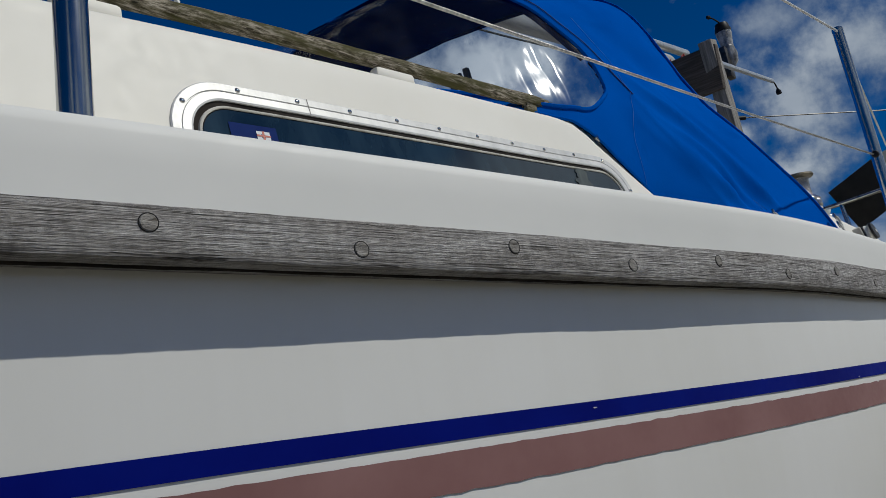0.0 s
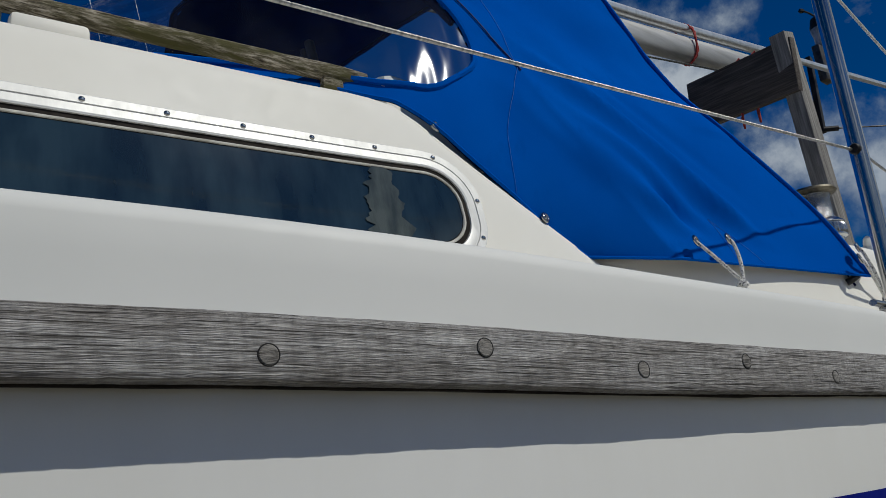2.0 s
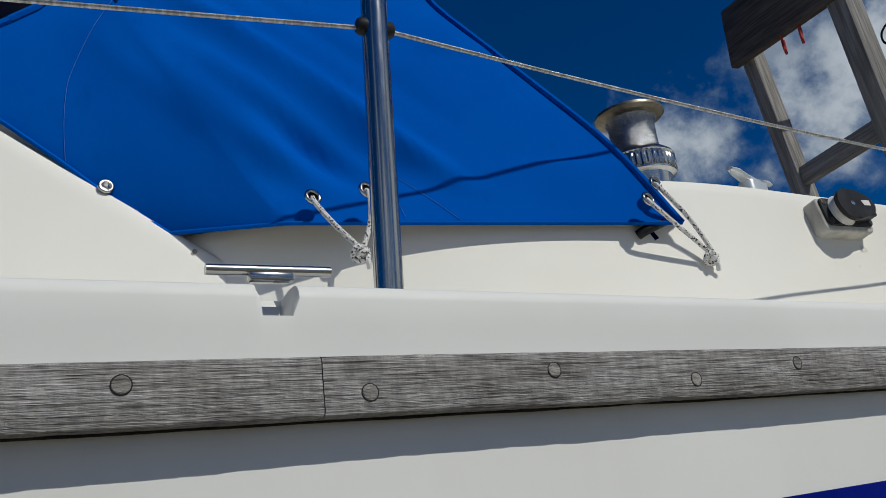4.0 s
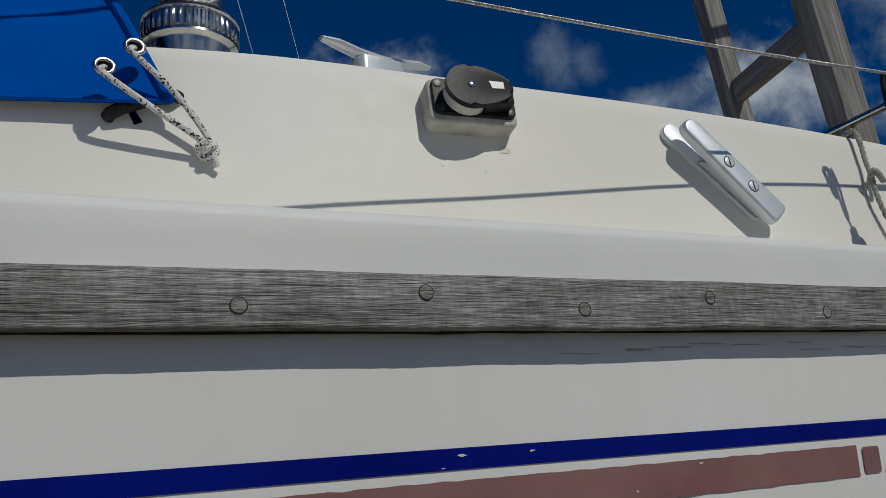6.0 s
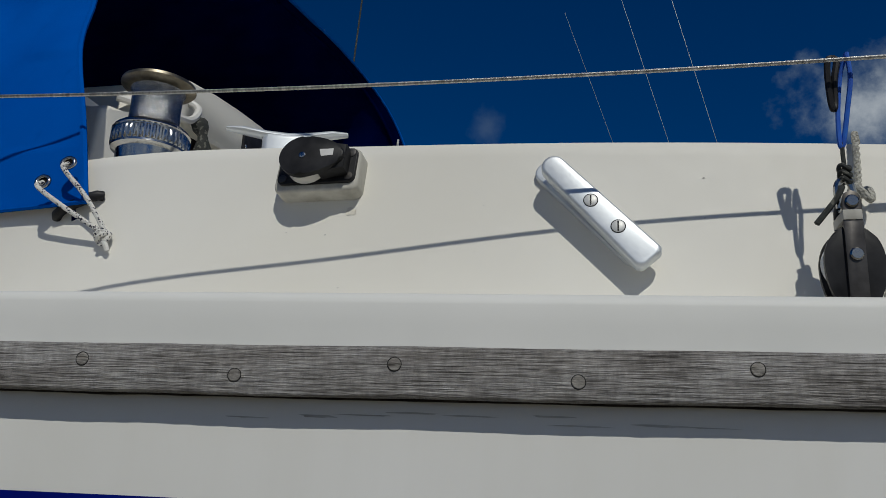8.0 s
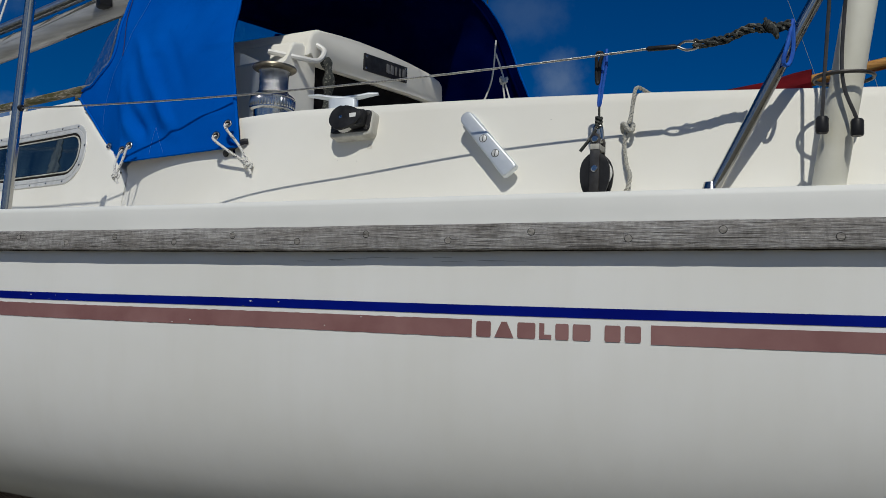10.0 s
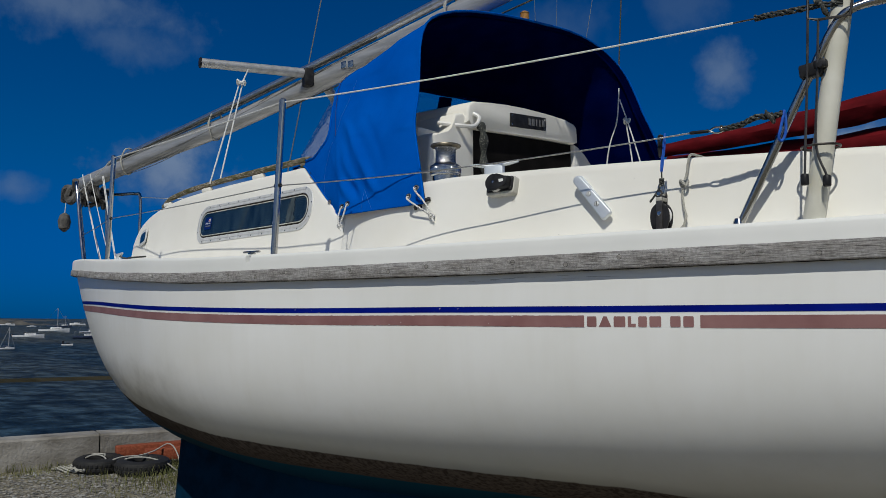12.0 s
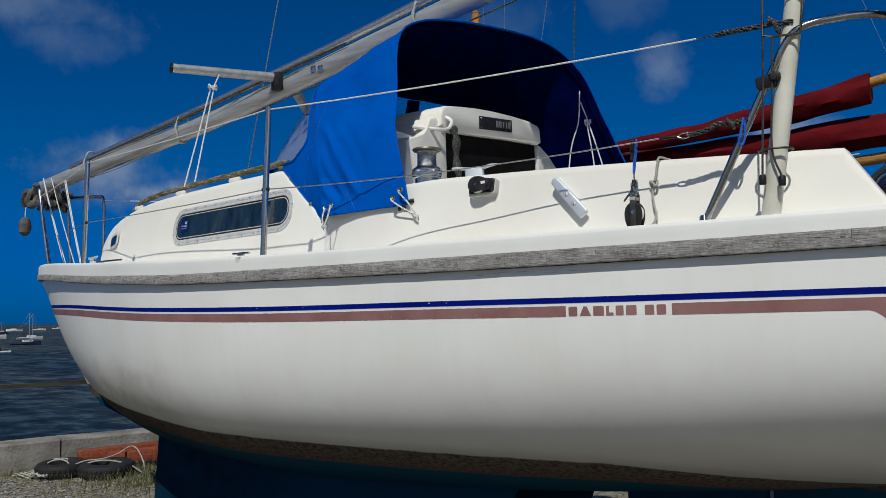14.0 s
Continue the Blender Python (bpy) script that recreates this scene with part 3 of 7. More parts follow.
def prism(outline, m, depth, bevel=0.0):
    """An outline of (x, y), pushed along the local z by depth."""
    bm = bmesh.new()
    a = [bm.verts.new((x, y, 0)) for x, y in outline]
    b = [bm.verts.new((x, y, depth)) for x, y in outline]
    bm.faces.new(a[::-1])
    top = bm.faces.new(b)
    for k in range(len(a)):
        bm.faces.new((a[k], a[(k + 1) % len(a)], b[(k + 1) % len(a)], b[k]))
    if bevel:
        bmesh.ops.bevel(bm, geom=list(top.edges), offset=bevel, segments=2, affect="EDGES", profile=0.5)
    bm.transform(m)
    return bm


def rounded(w, h, r, n=6):
    """The outline of a rectangle with round corners, centred."""
    out = []
    for cx, cy, a0 in ((w / 2 - r, h / 2 - r, 0), (-w / 2 + r, h / 2 - r, 90), (-w / 2 + r, -h / 2 + r, 180), (w / 2 - r, -h / 2 + r, 270)):
        for k in range(n + 1):
            a = radians(a0 + 90 * k / n)
            out.append((cx + r * math.cos(a), cy + r * math.sin(a)))
    return out


def pill(w, h, r, depth, edge, m, n=10):
    """A bar with round ends and rounded upper edges."""
    steps = [(0.0, 0.0)] + [(edge * (1 - math.cos(radians(a))), depth - edge + edge * math.sin(radians(a))) for a in (0, 22, 45, 67, 90)]
    bm = bmesh.new()
    vs = add_grid(bm, [[(x, y, z) for x, y in rounded(w - 2 * i, h - 2 * i, max(r - i, 0.001), n)] for i, z in steps], close_v=True)
    bm.faces.new(vs[0])
    bm.faces.new(vs[-1])
    bm.transform(m)
    return bm


def sag(a, b, drop=0.0, n=12, wob=0.0):
    """Points from a to b, hanging by drop in the middle."""
    a, b = Vector(a), Vector(b)
    return [a.lerp(b, k / (n - 1)) - Vector((0, 0, drop * 4 * (k / (n - 1)) * (1 - k / (n - 1)))) + Vector((0, 0, wob * math.sin(7 * k))) for k in range(n)]


# ---- the yacht's lines: x runs aft, y to starboard ----
BOW, STERN = -6.42, 1.10


def mid(x):
    """The centreline."""
    return 1.33 - 0.022 * x


# small unfairness of the strake's line
FAIR = ((-6.5, 0.0), (-3.7, 0.0), (-3.1, 0.003), (-2.83, -0.003), (-2.65, -0.009), (-2.45, -0.013), (-1.9, -0.007), (-1.2, 0.003), (-0.79, 0.0065), (0.14, 0.0075), (1.2, 0.006))


def side(x):
    """The outer face of the port rubbing strake."""
    fair = spline(FAIR, x)
    if x < -1.65:
        u = min(1.0, (-1.65 - x) / (-1.65 - BOW))
        return -0.160 + (mid(BOW) + 0.160) * u ** 1.8 + fair
    return -0.160 + 0.038 * (x + 1.65) ** 1.9 + fair


SHEER = ((-6.45, 2.236), (-5.2, 2.188), (-4.2, 2.134), (-3.39, 2.083), (-2.65, 2.047), (-2.13, 2.026), (-1.2, 2.020), (-0.2, 2.0262), (0.7, 2.040), (1.12, 2.048))


def sheer(x):
    """The height of the strake's middle."""
    return spline(SHEER, x)


def strake_half(x):
    """Half the strake's height, which tapers forward."""
    return 0.0283 - 0.0017 * min(3.6, max(0.0, -0.2 - x))


def hand(p, flip):
    """p, or its mirror over the centreline."""
    return Vector((p[0], 2 * mid(p[0]) - p[1], p[2])) if flip else Vector(p)


def hull_point(u, s, flip=False, out=0.0):
    """u: 0 at the stem to 1 at the transom; s: 0 at the strake to 1 at the keel line."""
    x = BOW + u * (STERN - BOW)
    low = 0.80 + 0.30 * (1 - u) ** 5 + 0.31 * max(0, u - 0.55) ** 1.6 / 0.45 ** 1.6
    top = sheer(x) - 0.018
    z = top - s * (top - low)
    b = mid(x) - side(x) - 0.032 - 0.006 * min(2.0, max(0.0, -2.0 - x))
    full = 1.5 + 2.4 * min(1, u / 0.42)
    w = max(0.0, 1 - s ** full) ** (0.80 if u > 0.3 else 0.80 + 0.55 * (1 - u / 0.3) ** 1.5)
    y = mid(x) - max(b, 0.0) * w
    d = top + 0.018 - z + (sheer(BOW) - sheer(x)) * 0.25
    rake = (0.58 * d + 0.37 * d * max(0.0, 1 - 1.8 * u) + 2.6 * max(0, d - 0.95) ** 2) * (1 - u) ** 3
    tuck = -0.10 * (top - z) * max(0, u - 0.9) * 10
    return hand((x + rake + tuck, y - out, z), flip)


def hull_at(x, z, out=0.0, flip=False):
    """The hull's surface at a given x and height."""
    u = (x - BOW) / (STERN - BOW)
    for _ in range(6):
        xx = BOW + u * (STERN - BOW)
        low = 0.80 + 0.30 * (1 - u) ** 5 + 0.31 * max(0, u - 0.55) ** 1.6 / 0.45 ** 1.6
        top = sheer(xx) - 0.018
        s = max(0.0, (top - z) / (top - low))
        p = hull_point(u, s)
        u = min(1.0, max(0.0, u - (p.x - x) / (STERN - BOW)))
    return hull_point(u, s, flip, out)


yacht = thing("sailing_yacht", "white fibreglass sailing yacht standing ashore on its keel", "sailing yacht", at=(-1.6, 1.2, 0))


def ypart(name, bm, material, label="", parent=None, smooth=0.6):
    ob = part(name, bm, material, None, label, smooth)
    if parent:
        ob.parent = parent
        return ob
    return at_home(ob, yacht)


def stations(a, b, n):
    return [a + (b - a) * k / (n - 1) for k in range(n)]


# hull shell, transom, keel
rows = []
us = [0, .004, .012, .025, .045] + [0.07 + 0.93 * k / 56 for k in range(57)]
ss = [(k / 26) ** 1.0 for k in range(27)]
for u in us:
    rows.append([hull_point(u, s) for s in ss] + [hull_point(u, s, True) for s in reversed(ss)])
bm = grid(rows)
bm.faces.new([v for v in bm.verts][-54:])
bmesh.ops.remove_doubles(bm, verts=bm.verts, dist=0.0008)
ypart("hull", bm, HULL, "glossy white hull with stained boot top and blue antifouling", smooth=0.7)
# twin bilge keels, splayed a little
for flip in (False, True):
    keel = []
    for z, x0, x1, w, off in ((1.02, -3.70, -0.7, 0.085, 0.50), (0.55, -3.66, -0.9, 0.075, 0.56), (0.12, -3.62, -1.1, 0.07, 0.61), (0.0, -3.58, -1.15, 0.085, 0.62)):
        ring = []
        for k in range(32):
            a = 2 * math.pi * k / 32
            cx = (x0 + x1) / 2 + (x1 - x0) / 2 * math.copysign(abs(math.cos(a)) ** 0.6, math.cos(a))
            ring.append(hand((cx, mid(cx) - off + w * math.sin(a), z), flip))
        keel.append(ring)
    bm = grid(keel, close_v=True)
    bm.faces.new([v for v in bm.verts][-32:])
    ypart("bilge_keel", bm, HULL, "blue antifouled bilge keel")

# skeg and rudder
for name, a, b, lo in (("skeg", -0.35, 0.34, 0.42), ("rudder", 0.36, 0.86, 0.38)):
    ypart(name, box((b - a, 0.06, 1.30 - lo), Matrix.Translation(((a + b) / 2, mid(0.3), (1.30 + lo) / 2)), 0.02), HULL)

# moulded rail over the strake, and the decks
RAILP = ((0.010, 0.015), (0.0105, 0.030), (0.0112, 0.055), (0.0120, 0.078), (0.0135, 0.0845), (0.018, 0.0900), (0.025, 0.0930), (0.040, 0.0938), (0.070, 0.091), (0.080, 0.086))
def rail_up(x):
    """The rail stands a little taller forward."""
    f = min(1.0, max(0.0, (-1.3 - x) / 1.4))
    return 1 + 0.09 * f * f * (3 - 2 * f)


for flip in (False, True):
    # a narrow slot is cut through the rail under the mooring bar
    xs = sorted(stations(BOW, STERN, 90) + [-1.6425, -1.6415, -1.6385, -1.637, -1.625, -1.612, -1.6105, -1.6035, -1.6025])
    cut = lambda x, i, z: min(z, 0.0625 + 0.05 * max(0.0, (abs(x + 1.6225) - 0.0145) / 0.0045)) if i < 0.06 and abs(x + 1.6225) < 0.0195 else z
    rows = [[hand((x, min(side(x) + i, mid(x)), sheer(x) + cut(x, i, z) * rail_up(x)), flip) for i, z in RAILP] for x in xs]
    ypart("rail", grid(rows), RAILGEL, "rounded pale grey-white moulded deck rail")
rows = [[(x, min(side(x) + 0.079, mid(x)) * (1 - k / 12) + max(2 * mid(x) - side(x) - 0.079, mid(x)) * k / 12, sheer(x) + 0.086 + 0.05 * math.sin(math.pi * k / 12)) for k in range(13)]
        for x in stations(BOW, -1.6, 40)]
ypart("foredeck", grid(rows), GEL)

# coaming beside the cockpit
COAM = ((-1.80, 0.47), (-1.58, 0.35), (-1.35, 0.245), (-1.1, 0.172), (-0.8, 0.122), (-0.4, 0.103), (0.0, 0.092), (0.4, 0.108), (0.93, 0.165), (1.10, 0.19))
CTOP = ((-1.80, 2.33), (-1.5, 2.37), (-1.1, 2.414), (-0.75, 2.421), (-0.4, 2.408), (0.0, 2.389), (0.45, 2.369), (0.90, 2.350))


def coaming_y(x, z):
    """The coaming's outer face."""
    return spline(COAM, x) + 0.055 * (z - 2.11) / 0.28


for flip in (False, True):
    rows = []
    for x in stations(-1.80, 0.900, 64):
        zt, foot, base = spline(CTOP, x), sheer(x) + 0.086, spline(COAM, x)
        yy = lambda z: coaming_y(x, z)
        pts = [(x, base - 0.03, foot - 0.004), (x, base - 0.012, foot + 0.002), (x, yy(foot + 0.014), foot + 0.014)]
        pts += [(x, yy(z), z) for z in stations(foot + 0.03, zt - 0.028, 5)] + [(x, yy(zt - 0.016), zt - 0.016)]
        pts += [(x, yy(zt) + 0.004, zt - 0.004), (x, yy(zt) + 0.014, zt), (x, yy(zt) + 0.105, zt + 0.004), (x, yy(zt) + 0.118, zt - 0.006), (x, yy(zt) + 0.12, zt - 0.62)]
        rows.append([hand(p, flip) for p in pts])
    # the after end slopes down to the deck
    for k, f in enumerate((0.04, 0.08, 0.5, 0.92, 1.0)):
        x = 0.900 + 0.140 * f
        foot, base = sheer(x) + 0.086, spline(COAM, x)
        zt = 2.350 * (1 - f) + (foot + 0.004) * f
        yy = lambda z: coaming_y(x, z)
        pts = [(x, base - 0.03, foot - 0.004), (x, base - 0.012, foot + 0.002), (x, yy(foot + 0.014 * (1 - f)), foot + 0.014 * (1 - f))]
        pts += [(x, yy(z), z) for z in stations(foot + 0.03 * (1 - f), max(zt - 0.014, foot), 6)]
        pts += [(x, yy(zt) + 0.004, zt), (x, yy(zt) + 0.014, zt + .002), (x, yy(zt) + 0.105, zt + 0.004), (x, yy(zt) + 0.118, zt - 0.006), (x, yy(zt) + 0.12, zt - 0.3)]
        rows.append([hand(p, flip) for p in pts])
    ypart("coaming", grid(rows), GEL, "cream-white fibreglass cockpit coaming")
    rows = [[hand((x, side(x) + 0.079, sheer(x) + 0.086), flip), hand((x, spline(COAM, x) + 0.02, sheer(x) + 0.086), flip)] for x in stations(-1.62, STERN, 30)]
    ypart("side_deck", grid(rows), GEL)
    rows = [[hand((x, coaming_y(x, 2.36) + 0.118, 2.05), flip), hand((x, mid(x) - 0.32, 2.03), flip), hand((x, mid(x) - 0.32, 1.72), flip), hand((x, mid(x), 1.72), flip)] for x in stations(-1.25, 0.95, 4)]
    ypart("cockpit_seat", grid(rows), GEL)
bm = bmesh.new()
add_box(bm, (0.16, 2.0, 0.05), Matrix.Translation((1.02, mid(1.02), sheer(1.02) + 0.062)), 0.01)
ypart("aft_deck", bm, GEL)

# rubbing strake: planks scarfed end to end, with wooden plugs
JOINTS = (BOW + 0.02, -4.62, -1.592, 0.93, STERN)
for flip in (False, True):
    for a, b in zip(JOINTS[:-1], JOINTS[1:]):
        rows = []
        fine = 0.006 if not flip and a > -5 else 0.05
        for x in stations(a + 0.0005, b - 0.0005, max(6, int((b - a) / fine))):
            z0, y0, wv = sheer(x), side(x), 0.0013 * noise.noise((x * 7, 3.1, 0.5)) + 0.0005 * noise.noise((x * 41, 1.1, 0.2)) + 0.0004 * noise.noise((x * 120, 1.1, 0.2))
            sec = ((0.036, 0.029), (0.007, 0.029 + wv * 0.6), (0.0022, 0.0275 + wv), (0, 0.023 + wv), (0.0005, 0.0), (0, -0.023 + wv * 1.4), (0.002, -0.0275 + wv * 1.6), (0.006, -0.029 + wv * 0.6 * 2), (0.036, -0.029))
            rows.append([hand((x, min(y0 + i, mid(x)), z0 + z), flip) for i, z in ((i_, z_ * strake_half(x) / 0.029) for i_, z_ in sec)])
        bm = grid(rows, close_v=True)
        for ring in (list(bm.verts)[:9], list(bm.verts)[-9:]):
            bm.faces.new(ring)
        uv = bm.loops.layers.uv.new("grain")
        for f in bm.faces:
            for lp in f.loops:
                c = lp.vert.co
                inner = (2 * mid(c.x) - c.y if flip else c.y) - side(c.x)
                lp[uv].uv = (c.x, c.z - sheer(c.x) + inner + (3.0 if flip else 0.0) + a * 0.37)
        plank = ypart("rubbing_strake", bm, TEAK, "silver-grey weathered teak rubbing strake plank")
        if not flip:
            PLANKS = PLANKS + [(a, b, plank)] if a > BOW + 0.1 else [(a, b, plank)]

# dark strip added for the shade where the hull tucks in below the strake
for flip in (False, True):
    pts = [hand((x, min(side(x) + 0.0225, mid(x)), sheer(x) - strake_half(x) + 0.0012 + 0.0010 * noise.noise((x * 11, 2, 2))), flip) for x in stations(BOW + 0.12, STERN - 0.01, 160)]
    ypart("strake_shade_strip", tube(pts, [0.0032 + 0.0012 * noise.noise((p.x * 23, 7, 1)) for p in pts], 8), SHADEGRIME)

PLUGX = ((-34, -6.4), (-17, -3.386), (-15, -3.014), (-13, -2.650), (-12, -2.474), (-11, -2.295), (-10, -2.130), (-5, -1.163), (-4, -0.987), (-3, -0.787), (-2, -0.607), (-1, -0.422), (0, -0.242), (1, -0.044), (2, 0.140), (3, 0.338), (4, 0.515), (5, 0.718), (7, 1.09))
for k in range(-33, 8):
    x = spline(PLUGX, k)
    z = sheer(x) + (0.0075 if k % 2 == 0 else -0.007) * strake_half(x) / 0.0275 + 0.002 * noise.noise((k * 2.3, 5, 0))
    host = [p for a, b, p in PLANKS if a <= x <= b]
    if not host:
        continue
    tx = Vector((0.05, side(x + 0.025) - side(x - 0.025), 0)).normalized()
    m = axes((x, side(x) + 0.0004, z), tx, (0, 1, 0))
    m = m @ pose(0, 0, 0, 180, 0, 0) if (m.to_3x3() @ Vector((0, 0, 1))).y > 0 else m
    bm = lathe(((0.0072, -0.004), (0.0072, 0.0004), (0.0066, 0.0009), (0.0001, 0.0010)), m, 16)
    pl = ypart("plug", bm, PLUG, parent=host[0])
    ring = bmesh.new()
    add_tube(ring, [m @ Vector((0.0077 * math.cos(a), 0.0077 * math.sin(a), 0.0001)) for a in [2 * math.pi * i / 18 for i in range(19)]], 0.0006, 5, False)
    rg = ypart("plug_joint", ring, RUBBER, parent=host[0])


# ---- cabin trunk ----
CABY = ((-4.82, 1.22), (-4.66, 1.06), (-4.45, 0.955), (-4.2, 0.875), (-3.95, 0.81), (-3.70, 0.752), (-3.40, 0.69), (-2.96, 0.618), (-2.7, 0.582), (-2.09, 0.498), (-1.9, 0.466), (-1.55, 0.41))
CABZ = ((-4.82, 2.225), (-4.66, 2.37), (-4.5, 2.465), (-4.3, 2.545), (-4.05, 2.598), (-3.7, 2.632), (-3.15, 2.645), (-2.7, 2.650), (-2.2, 2.650), (-2.05, 2.647), (-1.99, 2.632), (-1.94, 2.590), (-1.55, 2.300))


def cabin_y(x, z):
    return spline(CABY, x) + 0.17 * (z - 2.54)


def roof_z(x, y):
    """The height of the coachroof."""
    edge = cabin_y(x, spline(CABZ, x))
    f = min(1.0, max(0.0, (y - edge) / (mid(x) - edge)))
    return spline(CABZ, x) + 0.010 + 0.112 * (1 - (1 - f) ** 2)


for flip in (False, True):
    rows = []
    for x in stations(-4.82, -1.55, 72):
        zt, zb = spline(CABZ, x), min(sheer(x) + 0.080, spline(CABZ, x) - 0.06)
        yt = cabin_y(x, zt)
        pts = [(x, cabin_y(x, zb) - 0.02, zb), (x, cabin_y(x, zb + 0.01) - 0.004, zb + 0.012)]
        pts += [(x, cabin_y(x, z), z) for z in stations(min(zb + 0.03, zt - 0.04), zt - 0.030, 5)] + [(x, cabin_y(x, zt - 0.015), zt - 0.015)]
        pts += [(x, yt + 0.0008, zt - 0.006), (x, yt + 0.0035, zt + 0.001), (x, yt + 0.008, zt + 0.005), (x, yt + 0.016, zt + 0.008)]
        pts += [(x, y, roof_z(x, y)) for y in stations(yt + 0.035, mid(x), 8)]
        rows.append([hand(p, flip) for p in pts])
    ypart("cabin_side" if not flip else "cabin_side", grid(rows), GEL, "cream-white moulded cabin trunk and roof")
bm = bmesh.new()
add_box(bm, (0.60, 1.44, 0.70), Matrix.Translation((-1.61, 1.36, 2.47)), 0.03)
ypart("companionway_bulkhead", bm, GEL)

# hatch garage with a curved top over the dark companionway
hx = -1.20
turned_up = Matrix(((0, 0, 1, hx), (1, 0, 0, 0), (0, 1, 0, 0), (0, 0, 0, 1)))     # (y, z) outlines, pushed aft
lid = [(0.905, 2.87), (0.908, 2.935), (0.925, 2.972), (0.965, 2.994), (1.10, 3.014), (1.25, 3.036), (1.45, 3.057), (1.68, 3.072), (1.90, 3.080), (2.01, 3.076), (2.042, 3.055), (2.056, 2.965),
       (2.02, 2.950), (1.85, 2.938), (1.68, 2.922), (1.35, 2.888), (1.03, 2.852), (0.975, 2.850), (0.955, 2.868)]
hatch = ypart("hatch_garage", prism(lid, turned_up @ Matrix.Translation((0, 0, -0.46)), 0.46, 0.014), GEL, "white moulded hatch surround", smooth=0.9)
# near-black sheet in place of the shaded opening below the lid
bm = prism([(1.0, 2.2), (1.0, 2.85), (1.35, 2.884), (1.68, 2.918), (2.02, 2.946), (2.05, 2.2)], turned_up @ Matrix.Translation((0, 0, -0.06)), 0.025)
ypart("companionway_shade_sheet", bm, SHADEBLACK, "near-black sheet standing in for companionway shade", hatch)
# stepped end of the coachroof beside the hatch
bm = prism([(0.60, 2.36), (0.625, 2.745), (0.66, 2.768), (0.775, 2.786), (0.805, 2.81), (0.818, 2.885), (0.84, 2.905), (0.895, 2.918), (0.985, 2.86), (1.00, 2.36)], turned_up @ Matrix.Translation((0, 0, -0.42)), 0.40, 0.012)
ypart("roof_step", bm, GEL, "white stepped end of the coachroof", smooth=0.9)
skew = Matrix(((0, 0, 1, hx - 0.002), (1, 0, 0, 1.293), (0.119, 1, 0, 2.922), (0, 0, 0, 1)))
plate = ypart("number_plate", prism([(0, 0), (0.368, 0), (0.368, 0.077), (0, 0.077)], skew, 0.010, 0.002), BLACK, "black engraved plate", hatch)
for k in range(5):
    bm = box((0.003, 0.026 if k not in (2, 3) else 0.012, 0.040), Matrix.Translation((hx + 0.0095, 1.485 + 0.036 * k, 2.961 + 0.119 * (0.192 + 0.036 * k))), 0.0008)
    ypart("engraved_bar", bm, GREYINK, parent=hatch)
for k in range(4):
    ypart("plate_screw", lathe(((0.006, 0), (0.005, 0.002), (0.0001, 0.0024)), skew @ Matrix.Translation((0.014 + 0.34 * (k % 2), 0.012 + 0.053 * (k // 2), 0.0095)), 8), STEEL, parent=hatch)
bm = tube(catmull([(hx - 0.10, 0.78, 2.855), (hx + 0.01, 0.86, 2.838), (hx + 0.03, 0.93, 2.850), (hx + 0.03, 0.965, 2.90), (hx - 0.02, 0.955, 2.935)], 24), 0.011, 8)
ypart("grab_rail", bm, WHITEPL, "white bent hand hold")
bm = tube(catmull([(hx + .03, 0.975, 2.87), (hx + .05, 0.98, 2.80), (hx + .035, 1.0, 2.68), (hx + .05, 1.01, 2.55), (hx + .04, 1.0, 2.42)], 24), [0.020 + 0.006 * math.sin(k * 1.1) for k in range(24)], 8)
ypart("hanging_line", bm, ROPEDK)
bm = prism([(2.05, 2.955), (2.10, 2.945), (2.16, 2.90), (2.40, 2.78), (2.47, 2.66), (2.47, 2.40), (2.04, 2.40)], turned_up @ Matrix.Translation((0, 0, -0.20)), 0.18, 0.012)
ypart("bulkhead_cheek", bm, WHITEPL)
# rope clutch levers on the coachroof, seen through the hood's window
for k in range(3):
    m = pose(-1.93 + 0.012 * k, 0.83 + 0.036 * k, 2.80, 0, -14, 8)
    ypart("clutch_lever", pill(0.022, 0.020, 0.008, 0.165, 0.006, m, 5), BLACK, "black rope clutch lever")

# long cabin window: aluminium frame, dark pane, rivets
WIN_A, WIN_B, WIN_LO, WIN_HI = -3.185, -1.868, 2.303, 2.546


def window_edge(inset, n=14):
    """The window's outline, drawn in by inset, as (x, z)."""
    a, b, lo, hi = WIN_A + inset, WIN_B - inset, WIN_LO + inset, WIN_HI - inset
    r = (hi - lo) / 2 * 0.86
    out = []
    for cx, cz, a0 in ((b - r * 1.12, hi - r, 0), (a + r, hi - r, 90), (a + r, lo + r, 180), (b - r * 1.12, lo + r, 270)):
        for k in range(n + 1):
            ang = radians(a0 + 90 * k / n)
            rx = r * 1.12 if a0 in (0, 270) else r
            out.append((cx + rx * math.cos(ang), cz + r * math.sin(ang)))
    # the long straight runs follow the cabin's curve in short steps
    fine = []
    for p, q in zip(out, out[1:] + out[:1]):
        steps = 20 if abs(p[0] - q[0]) > 0.3 else 1
        fine += [(p[0] + (q[0] - p[0]) * k / steps, p[1] + (q[1] - p[1]) * k / steps) for k in range(steps)]
    return fine


def on_cabin(x, z, out, flip=False):
    return hand((x, cabin_y(x, z) - out, z), flip)


